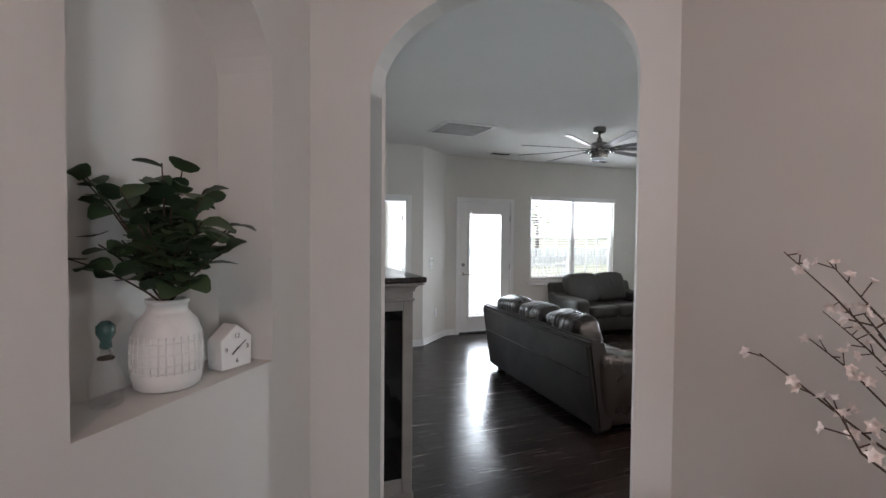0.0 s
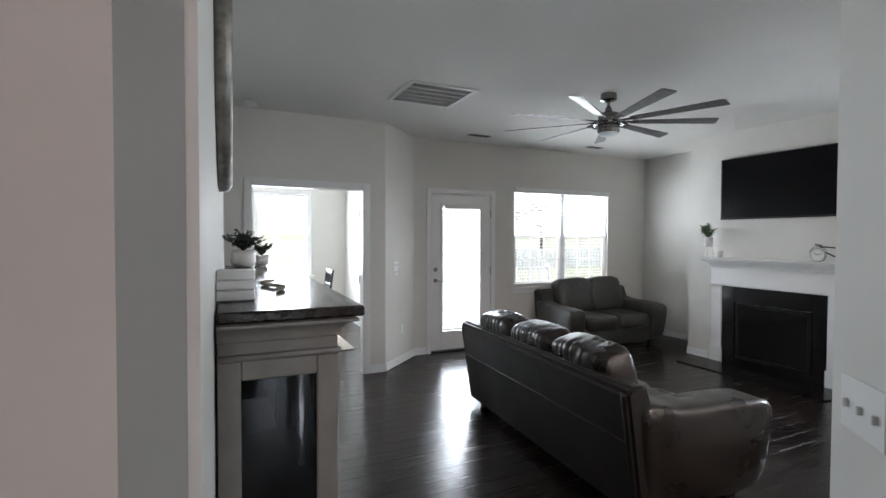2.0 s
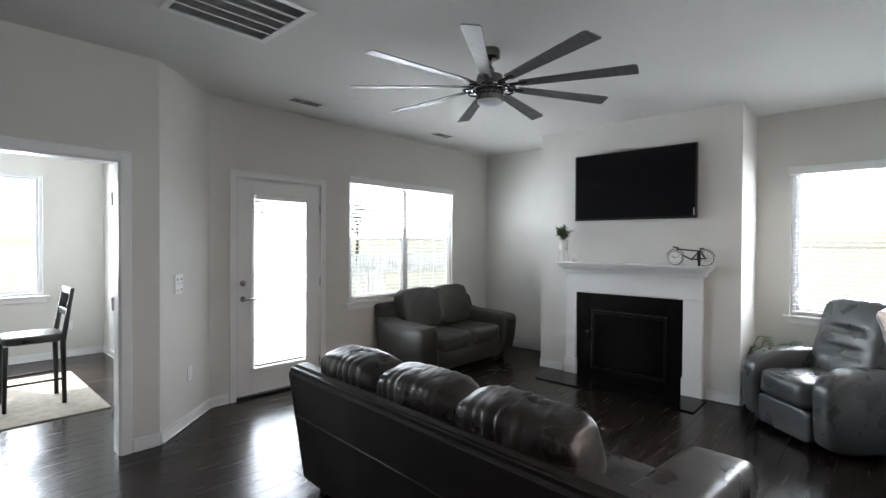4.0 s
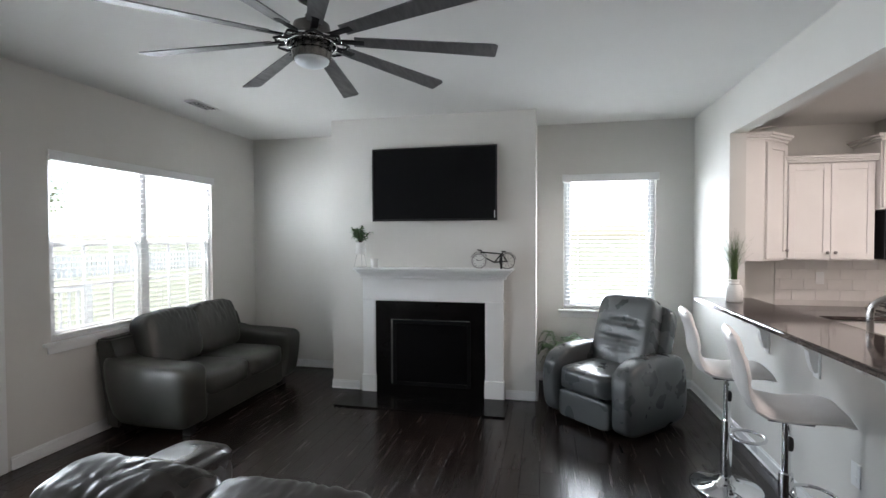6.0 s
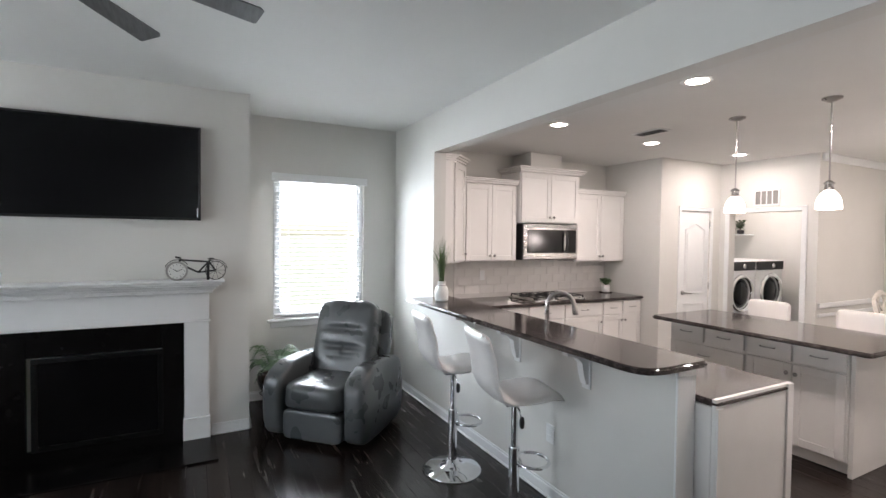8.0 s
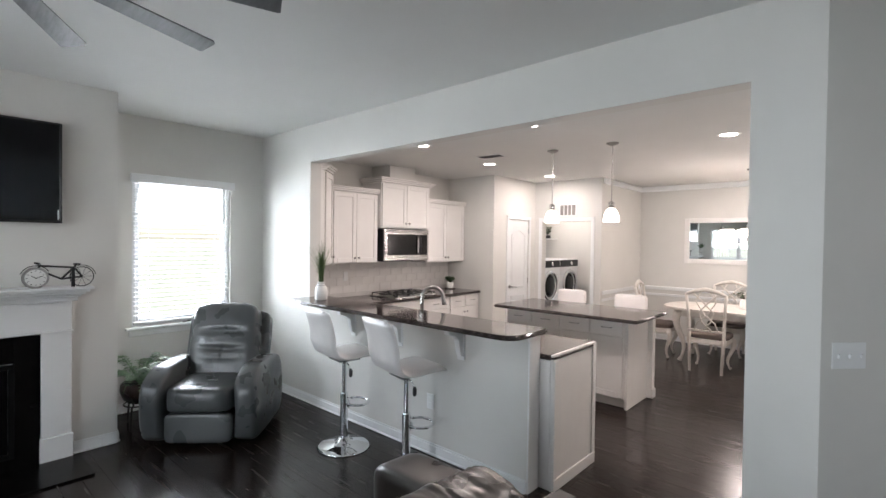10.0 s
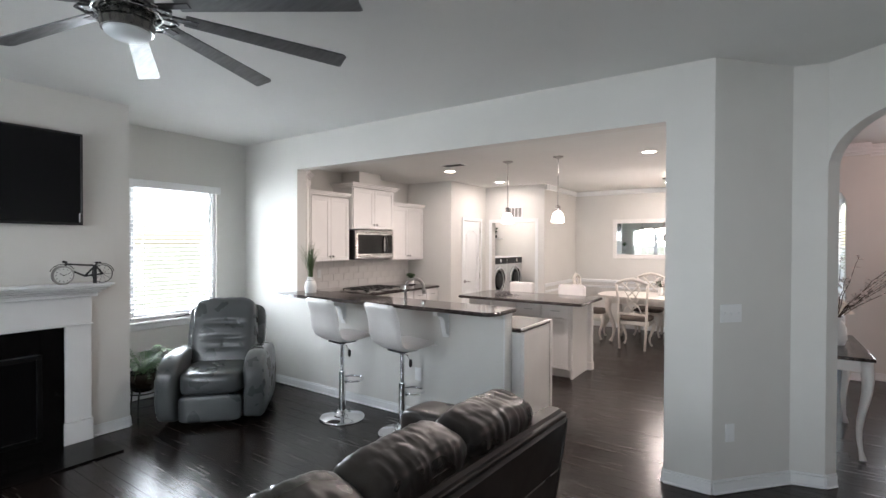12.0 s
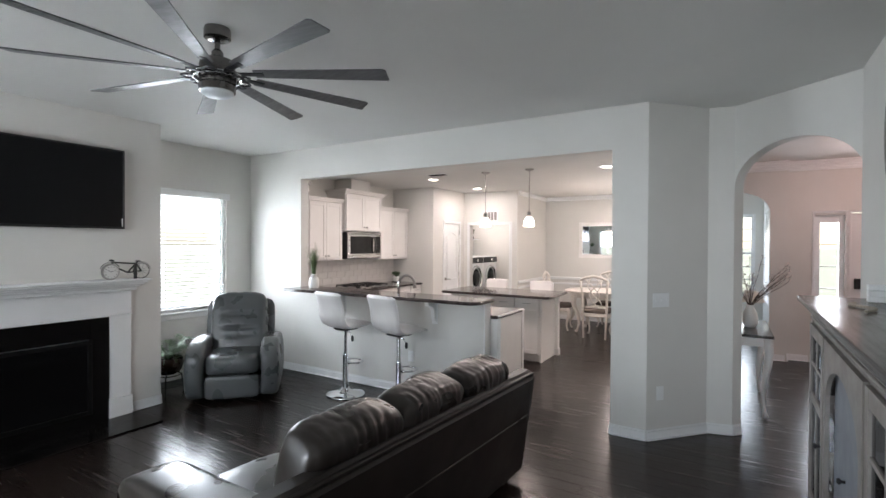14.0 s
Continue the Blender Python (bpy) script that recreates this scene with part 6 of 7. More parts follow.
for txt, tx, tz in (("12", 0, 0.082), ("3", 0.030, 0.050), ("6", 0, 0.018), ("9", -0.030, 0.050)):
    cu = bpy.data.curves.new("numeral", "FONT")
    cu.body, cu.size, cu.align_x, cu.align_y, cu.extrude = txt, 0.017, "CENTER", "CENTER", 0.0005
    tmp = bpy.data.objects.new("tmp", cu)
    scene.collection.objects.link(tmp)
    me = bpy.data.meshes.new_from_object(tmp.evaluated_get(bpy.context.evaluated_depsgraph_get()))
    bpy.data.objects.remove(tmp)
    bm = bmesh.new()
    bm.from_mesh(me)
    bm.transform(pose(tx, -0.0228, tz, 90))
    part("numeral", bm, GREYCAB, clock)
bm = bmesh.new()
box(bm, (-0.001, -0.026, -0.004), (0.001, -0.025, 0.028), 0, 1, pose(0, 0, 0.05, 0, 52))
box(bm, (-0.0015, -0.0245, -0.004), (0.0015, -0.0235, 0.020), 0, 1, pose(0, 0, 0.05, 0, 228))
part("pointers", bm, BLACK, clock, "black clock pointers")
clock.scale = (1.42, 1.42, 1.26)

# ---- things on the mantel and by the fireplace ----
mx = 6.93
pl1 = thing("mantel_planter", "small white planter on a wire tripod with green sprigs", "planter", mx, 6.07, 1.2535)
bm = bmesh.new()
for k in range(3):
    a = radians(90 + 120 * k)
    tube(bm, [(0.055 * math.cos(a), 0.055 * math.sin(a), 0.001), (0.02 * math.cos(a), 0.02 * math.sin(a), 0.155)], 0.0022, 6)
tube(bm, ring((0, 0, 0.15), 0.032, 20), 0.002, 5, False)
part("stand", bm, NICKEL, pl1, "thin wire tripod")
bm = bmesh.new()
lathe(bm, [(0, 0.10), (0.034, 0.10), (0.037, 0.105), (0.038, 0.19), (0.033, 0.19), (0.031, 0.17), (0, 0.17)], 24)
part("pot", bm, CERAMIC, pl1, "", True)
bouquet("sprigs", pl1, (0, 0, 0.17), 14, 0.16, 0.095, 0.042, 0.012, FERN, 41, 8, 3)
pl1.scale = (1.3, 1.3, 1.3)
turned("candle", "white candle in a clear glass cup on the mantel", "candle", mx, 5.93, 1.2535, [(0, 0), (0.034, 0), (0.036, 0.09), (0.033, 0.09), (0.031, 0.06), (0, 0.06)], CERAMIC, "cup")
BIKE = 1.12
bike = thing("bicycle_clock", "black wire bicycle ornament with a clock for its front wheel", "ornament", mx, 4.775, 1.2535, 0)
Rw = 0.066
bm = bmesh.new()
tube(bm, ring((0, -0.115, Rw), Rw - 0.004, 32, "x"), 0.003, 6, False)
for k in range(10):
    a = 2 * math.pi * k / 10
    tube(bm, [(0, -0.115, Rw), (0, -0.115 + 0.06 * math.cos(a), Rw + 0.06 * math.sin(a))], 0.0011, 4)
part("rear_wheel", bm, BLACK, bike)
bm = bmesh.new()
lathe(bm, [(0, -0.012), (0.062, -0.012), (0.066, 0), (0.062, 0.010), (0, 0.010)], 32, (0, 0, 0), pose(0, 0.115, Rw, 0, 90))
part("clock_case", bm, NICKEL, bike, "", "auto")
bm = bmesh.new()
lathe(bm, [(0, 0), (0.052, 0), (0.052, 0.0015), (0, 0.0015)], 32, (0, 0, 0), pose(-0.0145, 0.115, Rw, 0, 90))
part("clock_face", bm, CERAMIC, bike, "white clock face")
bm = bmesh.new()
for k in range(12):
    a = 2 * math.pi * k / 12
    box(bm, (-0.0165, -0.0015, 0.038), (-0.0155, 0.0015, 0.047), 0, 1, pose(0, 0.115, Rw) @ Matrix.Rotation(a, 4, "X"))
box(bm, (-0.018, -0.0015, -0.005), (-0.017, 0.0015, 0.036), 0, 1, pose(0, 0.115, Rw) @ Matrix.Rotation(radians(70), 4, "X"))
box(bm, (-0.018, -0.002, -0.005), (-0.017, 0.002, 0.026), 0, 1, pose(0, 0.115, Rw) @ Matrix.Rotation(radians(-60), 4, "X"))
part("clock_marks", bm, BLACK, bike, "black hour marks and pointers")
bm = bmesh.new()
for pts in (((0, 0.115, Rw), (0, 0.095, 0.15)), ((0, 0.098, 0.14), (0, -0.075, 0.125)), ((0, 0.105, 0.115), (0, -0.01, 0.055)), ((0, -0.01, 0.055), (0, -0.085, 0.14)), ((0, -0.01, 0.055), (0, -0.115, Rw)), ((0, -0.115, Rw), (0, -0.075, 0.125)),
            ((-0.03, 0.105, 0.155), (0, 0.095, 0.15), (0.03, 0.105, 0.155)), ((-0.03, 0.105, 0.155), (-0.03, 0.125, 0.16))):
    tube(bm, list(pts), 0.0065, 6)
tube(bm, ring((0, 0.115, Rw), 0.074, 14, "x", None, 20, 150), 0.0025, 5, False)
tube(bm, ring((0, -0.115, Rw), 0.073, 14, "x", None, 20, 170), 0.0025, 5, False)
part("frame", bm, BLACK, bike)
bm = bmesh.new()
pillow(bm, (0, -0.088, 0.146), (0.008, 0.02, 0.006), 3, 6)
part("saddle", bm, BLACK, bike, "", True)
part("stand", boxed((-0.012, -0.078, 0.001), (0.012, -0.060, 0.128), 0.002, 1), BLACK, bike)
bike.scale = (BIKE, BIKE, BIKE)

fern = thing("potted_fern", "leafy fern in a dark bowl on a black metal plant stand", "potted plant", 7.36, 4.16, 0)
bm = bmesh.new()
for k in range(3):
    a = radians(20 + 120 * k)
    tube(bm, [(0.15 * math.cos(a), 0.15 * math.sin(a), 0.006), (0.13 * math.cos(a), 0.13 * math.sin(a), 0.18), (0.10 * math.cos(a), 0.10 * math.sin(a), 0.20), (0.12 * math.cos(a), 0.12 * math.sin(a), 0.26)], 0.008, 6)
tube(bm, ring((0, 0, 0.19), 0.115, 24), 0.006, 6, False)
tube(bm, ring((0, 0, 0.08), 0.13, 24), 0.004, 6, False)
part("stand", bm, BLACK, fern)
bm = bmesh.new()
lathe(bm, [(0, 0.20), (0.07, 0.20), (0.12, 0.24), (0.145, 0.31), (0.14, 0.36), (0.125, 0.38), (0.115, 0.38), (0.12, 0.35), (0, 0.34)], 28)
part("bowl", bm, surface("dark_brown_glaze", (0.03, 0.018, 0.012), rough=0.25), fern, "dark brown glazed bowl", True)
rg = random.Random(9)
fr_bm, st_bm = bmesh.new(), bmesh.new()
for k in range(34):
    a = rg.uniform(0, 2 * math.pi)
    L = rg.uniform(0.22, 0.36)
    rise = rg.uniform(0.12, 0.30)
    pts = []
    for i in range(9):
        t = i / 8
        rr = L * t
        xx, yy = rr * math.cos(a), rr * math.sin(a)
        xx = min(xx, 0.33)
        yy = min(yy, 0.21)
        pts.append(Vector((xx, yy, 0.35 + rise * math.sin(t * 2.2) - 0.10 * t * t)))
    tube(st_bm, pts, 0.002, 4)
    for i in range(2, 9):
        for s in (-1, 1):
            for q in (0, 0.5):
                p = pts[i] if q == 0 else (pts[i] + pts[i - 1]) / 2
                d = Vector((-math.sin(a) * s + 0.4 * math.cos(a), math.cos(a) * s + 0.4 * math.sin(a), 0.1))
                if p.x > 0.27 or p.y > 0.16:
                    d = Vector((-0.3, -0.3, 0.6))
                leaf(fr_bm, p, d, (0, 0, 1), 0.075 * (1.15 - i / 9), 0.018, 0.12, 3)
part("stalk", st_bm, FERN, fern)
lf = part("leaves", fr_bm, FERN, fern, "", True)
lf["kind"] = "stuff"
ws = thing("window_lever", "small dark lamp wand lying on the window stool", "ornament", EW - 0.022, 3.42, 0.7785)
bm = bmesh.new()
tube(bm, [(0.0, 0.26, 0.006), (0.0, 0.05, 0.03), (0.0, -0.04, 0.05), (0.0, -0.07, 0.075)], 0.005, 6)
box(bm, (-0.012, -0.01, 0.001), (0.012, 0.02, 0.04), 0.003, 1)
part("rod", bm, DARKMETAL, ws)

# tall grass in a jar on the bar; small plant by the cooktop
jar = turned("grass_jar", "white ceramic jar with tall artificial grass on the bar", "vase", 6.53, 2.90, 1.0515,
             [(0, 0), (0.05, 0), (0.058, 0.01), (0.060, 0.08), (0.052, 0.115), (0.034, 0.14), (0.034, 0.16), (0.040, 0.165), (0.030, 0.17), (0.028, 0.14), (0, 0.13)], CERAMIC)
bm = bmesh.new()
tube(bm, ring((0, 0, 0.135), 0.037, 20), 0.003, 5, False)
part("band", bm, BRASSY, jar, "thin band round the neck", True)
rg = random.Random(12)
bm = bmesh.new()
for k in range(210):
    a, L, out = rg.uniform(0, 2 * math.pi), rg.uniform(0.24, 0.43), rg.uniform(0.01, 0.17)
    p0 = Vector((rg.uniform(-0.015, 0.015), rg.uniform(-0.015, 0.015), 0.14))
    side = Vector((-math.sin(a), math.cos(a), 0)) * 0.0022
    prev = None
    for i in range(5):
        t = i / 4
        c = p0 + Vector((math.cos(a) * out * t ** 2, math.sin(a) * out * t ** 2, L * t * (1 - 0.12 * out / 0.13 * t)))
        w = side * (1 - t * 0.85)
        row = (bm.verts.new(c - w), bm.verts.new(c + w))
        if prev:
            bm.faces.new((prev[0], prev[1], row[1], row[0]))
        prev = row
gl = part("blades", bm, GRASSLEAF, jar)
gl["kind"] = "stuff"
sp = turned("potted_plant", "small leafy plant in a white pot near the cooktop", "potted plant", 7.52, -0.08, 0.8865, [(0, 0), (0.045, 0), (0.05, 0.01), (0.055, 0.10), (0.048, 0.10), (0, 0.09)], CERAMIC, "pot")
bouquet("plant", sp, (0, 0, 0.09), 20, 0.12, 0.09, 0.035, 0.022, FERN, 51, 8, 2)
part("pot_base", boxed((-0.055, -0.055, 0.0005), (0.055, 0.055, 0.012)), DARKTOP, sp)

# ---- dining room ----
dm = thing("dining_mirror", "long rectangular wall mirror in a white frame", "mirror", 4.34, -3.047, 1.675)
MW, MH = 0.64, 0.365
bm = bmesh.new()
for a, b in (((-MW, 0, -MH), (-MW + 0.075, 0.03, MH)), ((MW - 0.075, 0, -MH), (MW, 0.03, MH)), ((-MW + 0.075, 0, -MH), (MW - 0.075, 0.03, -MH + 0.075)), ((-MW + 0.075, 0, MH - 0.075), (MW - 0.075, 0.03, MH))):
    box(bm, a, b, 0.006)
part("frame", bm, CAB, dm)
part("glass", boxed((-MW + 0.07, 0.002, -MH + 0.07), (MW - 0.07, 0.012, MH - 0.07)), MIRROR, dm)
AW = surface("antique_white_paint", (0.68, 0.64, 0.59), (0.58, 0.54, 0.49), 0.5, scale=9, grain=40, bumps=0.08)


def cabriole(bm, x, y, h, sx, sy, s=1.0):
    pts, rs = [], []
    for k in range(11):
        t = k / 10
        z = h * (1 - t)
        off = 0.035 * math.sin(t * math.pi * 1.9 + 0.4) * s
        pts.append((x + sx * off, y + sy * off, max(z, 0.012)))
        rs.append((0.034 * (1 - t) ** 1.2 + 0.014 + (0.012 if k == 10 else 0)) * s)
    tube(bm, pts, rs, 8)


table = thing("dining_table", "oval antique white dining table with cabriole legs", "dining table", 3.90, -1.95, 0, 0)
bm = bmesh.new()
prism(bm, [(1.0 * math.copysign(abs(math.cos(a)) ** 0.6, math.cos(a)), 0.52 * math.copysign(abs(math.sin(a)) ** 0.6, math.sin(a))) for a in [2 * math.pi * k / 40 for k in range(40)]], 0.725, 0.755, "z")
part("tabletop", bm, AW, table)
part("apron", boxed((-0.78, -0.36, 0.63), (0.78, 0.36, 0.724), 0.01), AW, table)
for sx in (-1, 1):
    for sy in (-1, 1):
        bm = bmesh.new()
        cabriole(bm, sx * 0.74, sy * 0.32, 0.72, sx, sy, 1.2)
        part("leg", bm, AW, table, "", True)


def dining_chair(x, y, rz):
    c = thing("dining_chair", "antique white dining chair with a pierced lattice back", "dining chair", x, y, 0, rz, "chairs round the dining table")
    bm = bmesh.new()
    pillow(bm, (0, 0, 0.455), (0.235, 0.22, 0.035), 6, 10)
    part("seat", bm, SEATCLOTH, c, "brown upholstered seat", True)
    part("seat_frame", boxed((-0.23, -0.21, 0.36), (0.23, 0.21, 0.425), 0.012), AW, c)
    for s in (-1, 1):
        bm = bmesh.new()
        tube(bm, [(s * 0.18, -0.235, 0.001), (s * 0.195, -0.205, 0.42), (s * 0.205, -0.235, 0.75), (s * 0.225, -0.275, 0.99)], [0.017, 0.022, 0.018, 0.018], 8)
        part("back_post", bm, AW, c, "", True)
        bm = bmesh.new()
        cabriole(bm, s * 0.20, 0.18, 0.40, s, 1, 0.8)
        part("leg", bm, AW, c, "", True)
    bm = bmesh.new()
    rail = [(-0.225, -0.275, 0.985), (-0.12, -0.28, 1.03), (0, -0.285, 1.055), (0.12, -0.28, 1.03), (0.225, -0.275, 0.985)]
    tube(bm, rail, [0.018, 0.024, 0.028, 0.024, 0.018], 8)
    part("top_rail", bm, AW, c, "", True)
    bm = bmesh.new()
    tube(bm, [(-0.20, -0.225, 0.53), (0.20, -0.225, 0.53)], 0.014, 8)
    part("lower_rail", bm, AW, c, "", True)
    bm = bmesh.new()
    for s in (-1, 1):
        tube(bm, [(s * 0.15, -0.28, 1.01), (s * 0.02, -0.262, 0.88), (-s * 0.085, -0.25, 0.76), (-s * 0.05, -0.24, 0.64), (s * 0.06, -0.23, 0.53)], 0.010, 6)
        tube(bm, [(s * 0.05, -0.28, 1.03), (s * 0.115, -0.265, 0.90), (s * 0.02, -0.25, 0.74), (-s * 0.10, -0.24, 0.63), (-s * 0.13, -0.23, 0.54)], 0.009, 6)
    part("splat", bm, AW, c, "pierced interlaced splat", True)
    return c


for x, y, rz in ((4.22, -1.43, 180), (3.45, -1.45, 178), (5.00, -1.85, 95), (4.25, -2.55, 2), (3.5, -2.55, -2)):
    dining_chair(x, y, rz)
vs = turned("flower_vase", "white flowers in a small glass vase on the dining table", "vase", 3.95, -1.95, 0.7565, [(0, 0), (0.04, 0), (0.045, 0.05), (0.03, 0.12), (0.035, 0.14), (0.028, 0.14), (0, 0.12)], CERAMIC)
bouquet("flowers", vs, (0, 0, 0.12), 16, 0.16, 0.12, 0.03, 0.028, BLOSSOM, 61, 4, 2)
bouquet("greens", vs, (0, 0, 0.12), 10, 0.14, 0.13, 0.045, 0.02, FERN, 62, 5, 1)
ch = thing("chandelier", "brushed nickel chandelier with opal cups over the dining table", "chandelier", 3.85, -1.75, 0)
bm = bmesh.new()
lathe(bm, [(0, KC - 0.001), (0.065, KC - 0.001), (0.06, KC - 0.02), (0, KC - 0.03)], 24)
tube(bm, [(0, 0, 1.95), (0, 0, KC - 0.02)], 0.006, 8)
lathe(bm, [(0, 1.62), (0.03, 1.63), (0.045, 1.66), (0.05, 1.72), (0.05, 1.88), (0.03, 1.90), (0.04, 1.92), (0.02, 1.95), (0, 1.96)], 24)
part("column", bm, NICKEL, ch, "", "auto")
for k in range(5):
    a = radians(72 * k + 15)
    bm = bmesh.new()
    ca, sa = math.cos(a), math.sin(a)
    tube(bm, [(0.04 * ca, 0.04 * sa, 1.70), (0.12 * ca, 0.12 * sa, 1.62), (0.22 * ca, 0.22 * sa, 1.64), (0.25 * ca, 0.25 * sa, 1.72)], 0.007, 6)
    part("arm", bm, NICKEL, ch, "", True)
    bm = bmesh.new()
    lathe(bm, [(0.02, 1.72), (0.05, 1.75), (0.062, 1.82), (0.058, 1.82), (0.045, 1.755), (0.0, 1.725)], 16, (0.25 * ca, 0.25 * sa, 0))
    part("shade", bm, SHADE, ch, "glowing opal cup", True)

# ---- laundry ----
for y in (-1.79, -2.48):
    w = thing("washing_machine", "white front-loading machine with a chrome ring door", "washing machine", 6.76, y, 0, -90, "pair of laundry machines")
    part("case", boxed((-0.34, 0.0, 0.36), (0.34, 0.66, 1.32), 0.015), TRIM, w)
    part("pedestal", boxed((-0.34, 0.005, 0.001), (0.34, 0.655, 0.3595), 0.01), TRIM, w, "white drawer pedestal")
    part("control_panel", boxed((-0.33, -0.012, 1.19), (0.33, -0.0005, 1.31), 0.004), DARKMETAL, w, "dark control panel")
    bm = bmesh.new()
    tube(bm, ring((0.0, -0.02, 0.88), 0.235, 36, "y"), 0.028, 10, False)
    part("door_ring", bm, CHROME, w, "chrome door ring", True)
    bm = bmesh.new()
    lathe(bm, [(0, 0.03), (0.12, 0.025), (0.20, 0.0), (0, 0.0)], 32, (0, 0, 0), pose(0, -0.001, 0.88, 90))
    part("door_glass", bm, DARKGLASS, w, "dark glass door", True)
    bm = bmesh.new()
    lathe(bm, [(0, 0), (0.035, 0), (0.03, 0.02), (0, 0.022)], 20, (0, 0, 0), pose(0.05, -0.012, 1.25, 90))
    part("dial", bm, CHROME, w, "", True)
sh = thing("laundry_shelf", "white shelf on the laundry wall", "shelf", 7.0, -3.095, 1.68)
part("board", boxed((0.33, 0, 0), (0.895, 0.28, 0.02), 0.003, 1), TRIM, sh)
bs = turned("bowl", "pale stacked bowls on the laundry shelf", "bowl", 7.70, -2.93, 1.7015, [(0, 0), (0.06, 0), (0.13, 0.05), (0.14, 0.09), (0.13, 0.09), (0, 0.03)], RUG)
jb = turned("plant_ornament", "dark leafy ornament on the laundry shelf", "ornament", 7.45, -2.93, 1.7015, [(0, 0), (0.05, 0), (0.05, 0.06), (0, 0.06)], DARKMETAL)
bouquet("leaves", jb, (0, 0, 0.05), 12, 0.2, 0.09, 0.07, 0.03, LEAF, 71, 4, 2)
lv = thing("wall_grille", "white air grille above the laundry door", "vent", 6.25, -1.418, 2.13, 180)
bm = bmesh.new()
for a, b in (((-0.15, -0.010, -0.10), (-0.13, -0.001, 0.10)), ((0.13, -0.010, -0.10), (0.15, -0.001, 0.10)), ((-0.13, -0.010, -0.10), (0.13, -0.001, -0.08)), ((-0.13, -0.010, 0.08), (0.13, -0.001, 0.10))):
    box(bm, a, b, 0.002, 1)
part("frame", bm, TRIM, lv)
part("backing", boxed((-0.13, -0.004, -0.08), (0.13, -0.001, 0.08)), surface("grille_grey", (0.22, 0.21, 0.20)), lv)
for k in range(1, 4):
    part("bar", boxed((-0.13 + 0.065 * k - 0.006, -0.009, -0.08), (-0.13 + 0.065 * k + 0.006, -0.0045, 0.08)), TRIM, lv)

# ---- foyer console ----
con = thing("console_table", "white console table with curved legs and dark top", "console table", 2.10, 1.25, 0)
part("tabletop", boxed((-0.17, -0.55, 0.745), (0.172, 0.55, 0.77), 0.006), DARKTOP, con, "dark stained wooden top")
bm = bmesh.new()
prism(bm, [(-0.50, 0.744), (-0.50, 0.66)] + [(-0.48 + 0.96 * k / 16, 0.66 + 0.035 * math.sin(3 * math.pi * k / 16) ** 2) for k in range(17)] + [(0.50, 0.66), (0.50, 0.744)], -0.15, -0.13, "x")
box(bm, (-0.13, -0.50, 0.66), (0.15, -0.48, 0.744), 0.003, 1)
box(bm, (-0.13, 0.48, 0.66), (0.15, 0.50, 0.744), 0.003, 1)
part("apron", bm, CAB, con)
for sx in (-1, 1):
    for sy in (-1, 1):
        bm = bmesh.new()
        cabriole(bm, sx * 0.115, sy * 0.46, 0.74, sx * 0.6, sy, 0.9)
        part("leg", bm, CAB, con, "", True)
tl = thing("table_lamp", "small table lamp with a white shade on the console", "table lamp", 2.07, 0.95, 0.7715)
bm = bmesh.new()
lathe(bm, [(0, 0), (0.05, 0), (0.05, 0.015), (0.015, 0.03), (0.02, 0.10), (0.008, 0.16), (0.008, 0.28), (0, 0.28)], 20)
part("base", bm, NICKEL, tl, "", True)
bm = bmesh.new()
lathe(bm, [(0.12, 0.22), (0.05, 0.33), (0.046, 0.33), (0.116, 0.22)], 28)
part("shade", bm, surface("lamp_shade_cloth", (0.75, 0.70, 0.62), rough=0.9), tl, "", True)
fv = turned("blossom_vase", "tall vase with twigs of white blossom on the console", "vase", 2.10, 1.29, 0.7715,
            [(0, 0), (0.05, 0), (0.07, 0.05), (0.06, 0.14), (0.03, 0.20), (0.035, 0.22), (0.028, 0.22), (0, 0.18)], CERAMIC)
rg = random.Random(77)
tw_bm, bl_bm = bmesh.new(), bmesh.new()
for k in range(17):
    a = rg.uniform(60, 330) if k > 8 else rg.uniform(70, 175)
    a = radians(a)
    L = rg.uniform(0.28, 0.46)
    up = rg.uniform(0.23, 0.57)
    pts = []
    for i in range(7):
        t = i / 6
        px, py = L * t * math.cos(a), L * t * math.sin(a)
        px = max(-0.30, min(px, 0.10))
        pts.append(Vector((px + rg.uniform(-0.008, 0.008), py + rg.uniform(-0.008, 0.008), 0.20 + up * (t ** 0.85))))
    tube(tw_bm, pts, [0.0032, 0.003, 0.0028, 0.0025, 0.002, 0.0017, 0.001], 5)
    for i in range(2, 7):
        for j in range(4):
            p = pts[i - 1].lerp(pts[i], rg.random())
            d = Vector((rg.uniform(-1, 1), rg.uniform(-1, 1), rg.uniform(-0.2, 1))).normalized()
            q = p + d * rg.uniform(0.01, 0.035)
            tube(tw_bm, [p, q], 0.0012, 4)
            for m2 in range(5):
                b = 2 * math.pi * m2 / 5
                u = d.orthogonal().normalized()
                v = d.cross(u)
                leaf(bl_bm, q, u * math.cos(b) + v * math.sin(b) + d * 0.6, d, 0.013, 0.010, 0.1, 2)
part("twig", tw_bm, TWIG, fv)
bl = part("blossom", bl_bm, BLOSSOM, fv)
bl["kind"] = "stuff"

# ---- study ----
rug = thing("rug", "beige woven rug on the study floor", "rug", 2.47, 9.27, 0)
part("woven_panel", boxed((-0.75, -0.85, 0.0012), (0.75, 0.85, 0.012), 0.004, 1), RUG, rug)
desk = thing("desk", "dark wooden high table in the study", "table", 1.93, 9.25, 0)
part("tabletop", boxed((-0.40, -0.62, 1.02), (0.40, 0.62, 1.05), 0.004, 1), DARKTOP, desk)
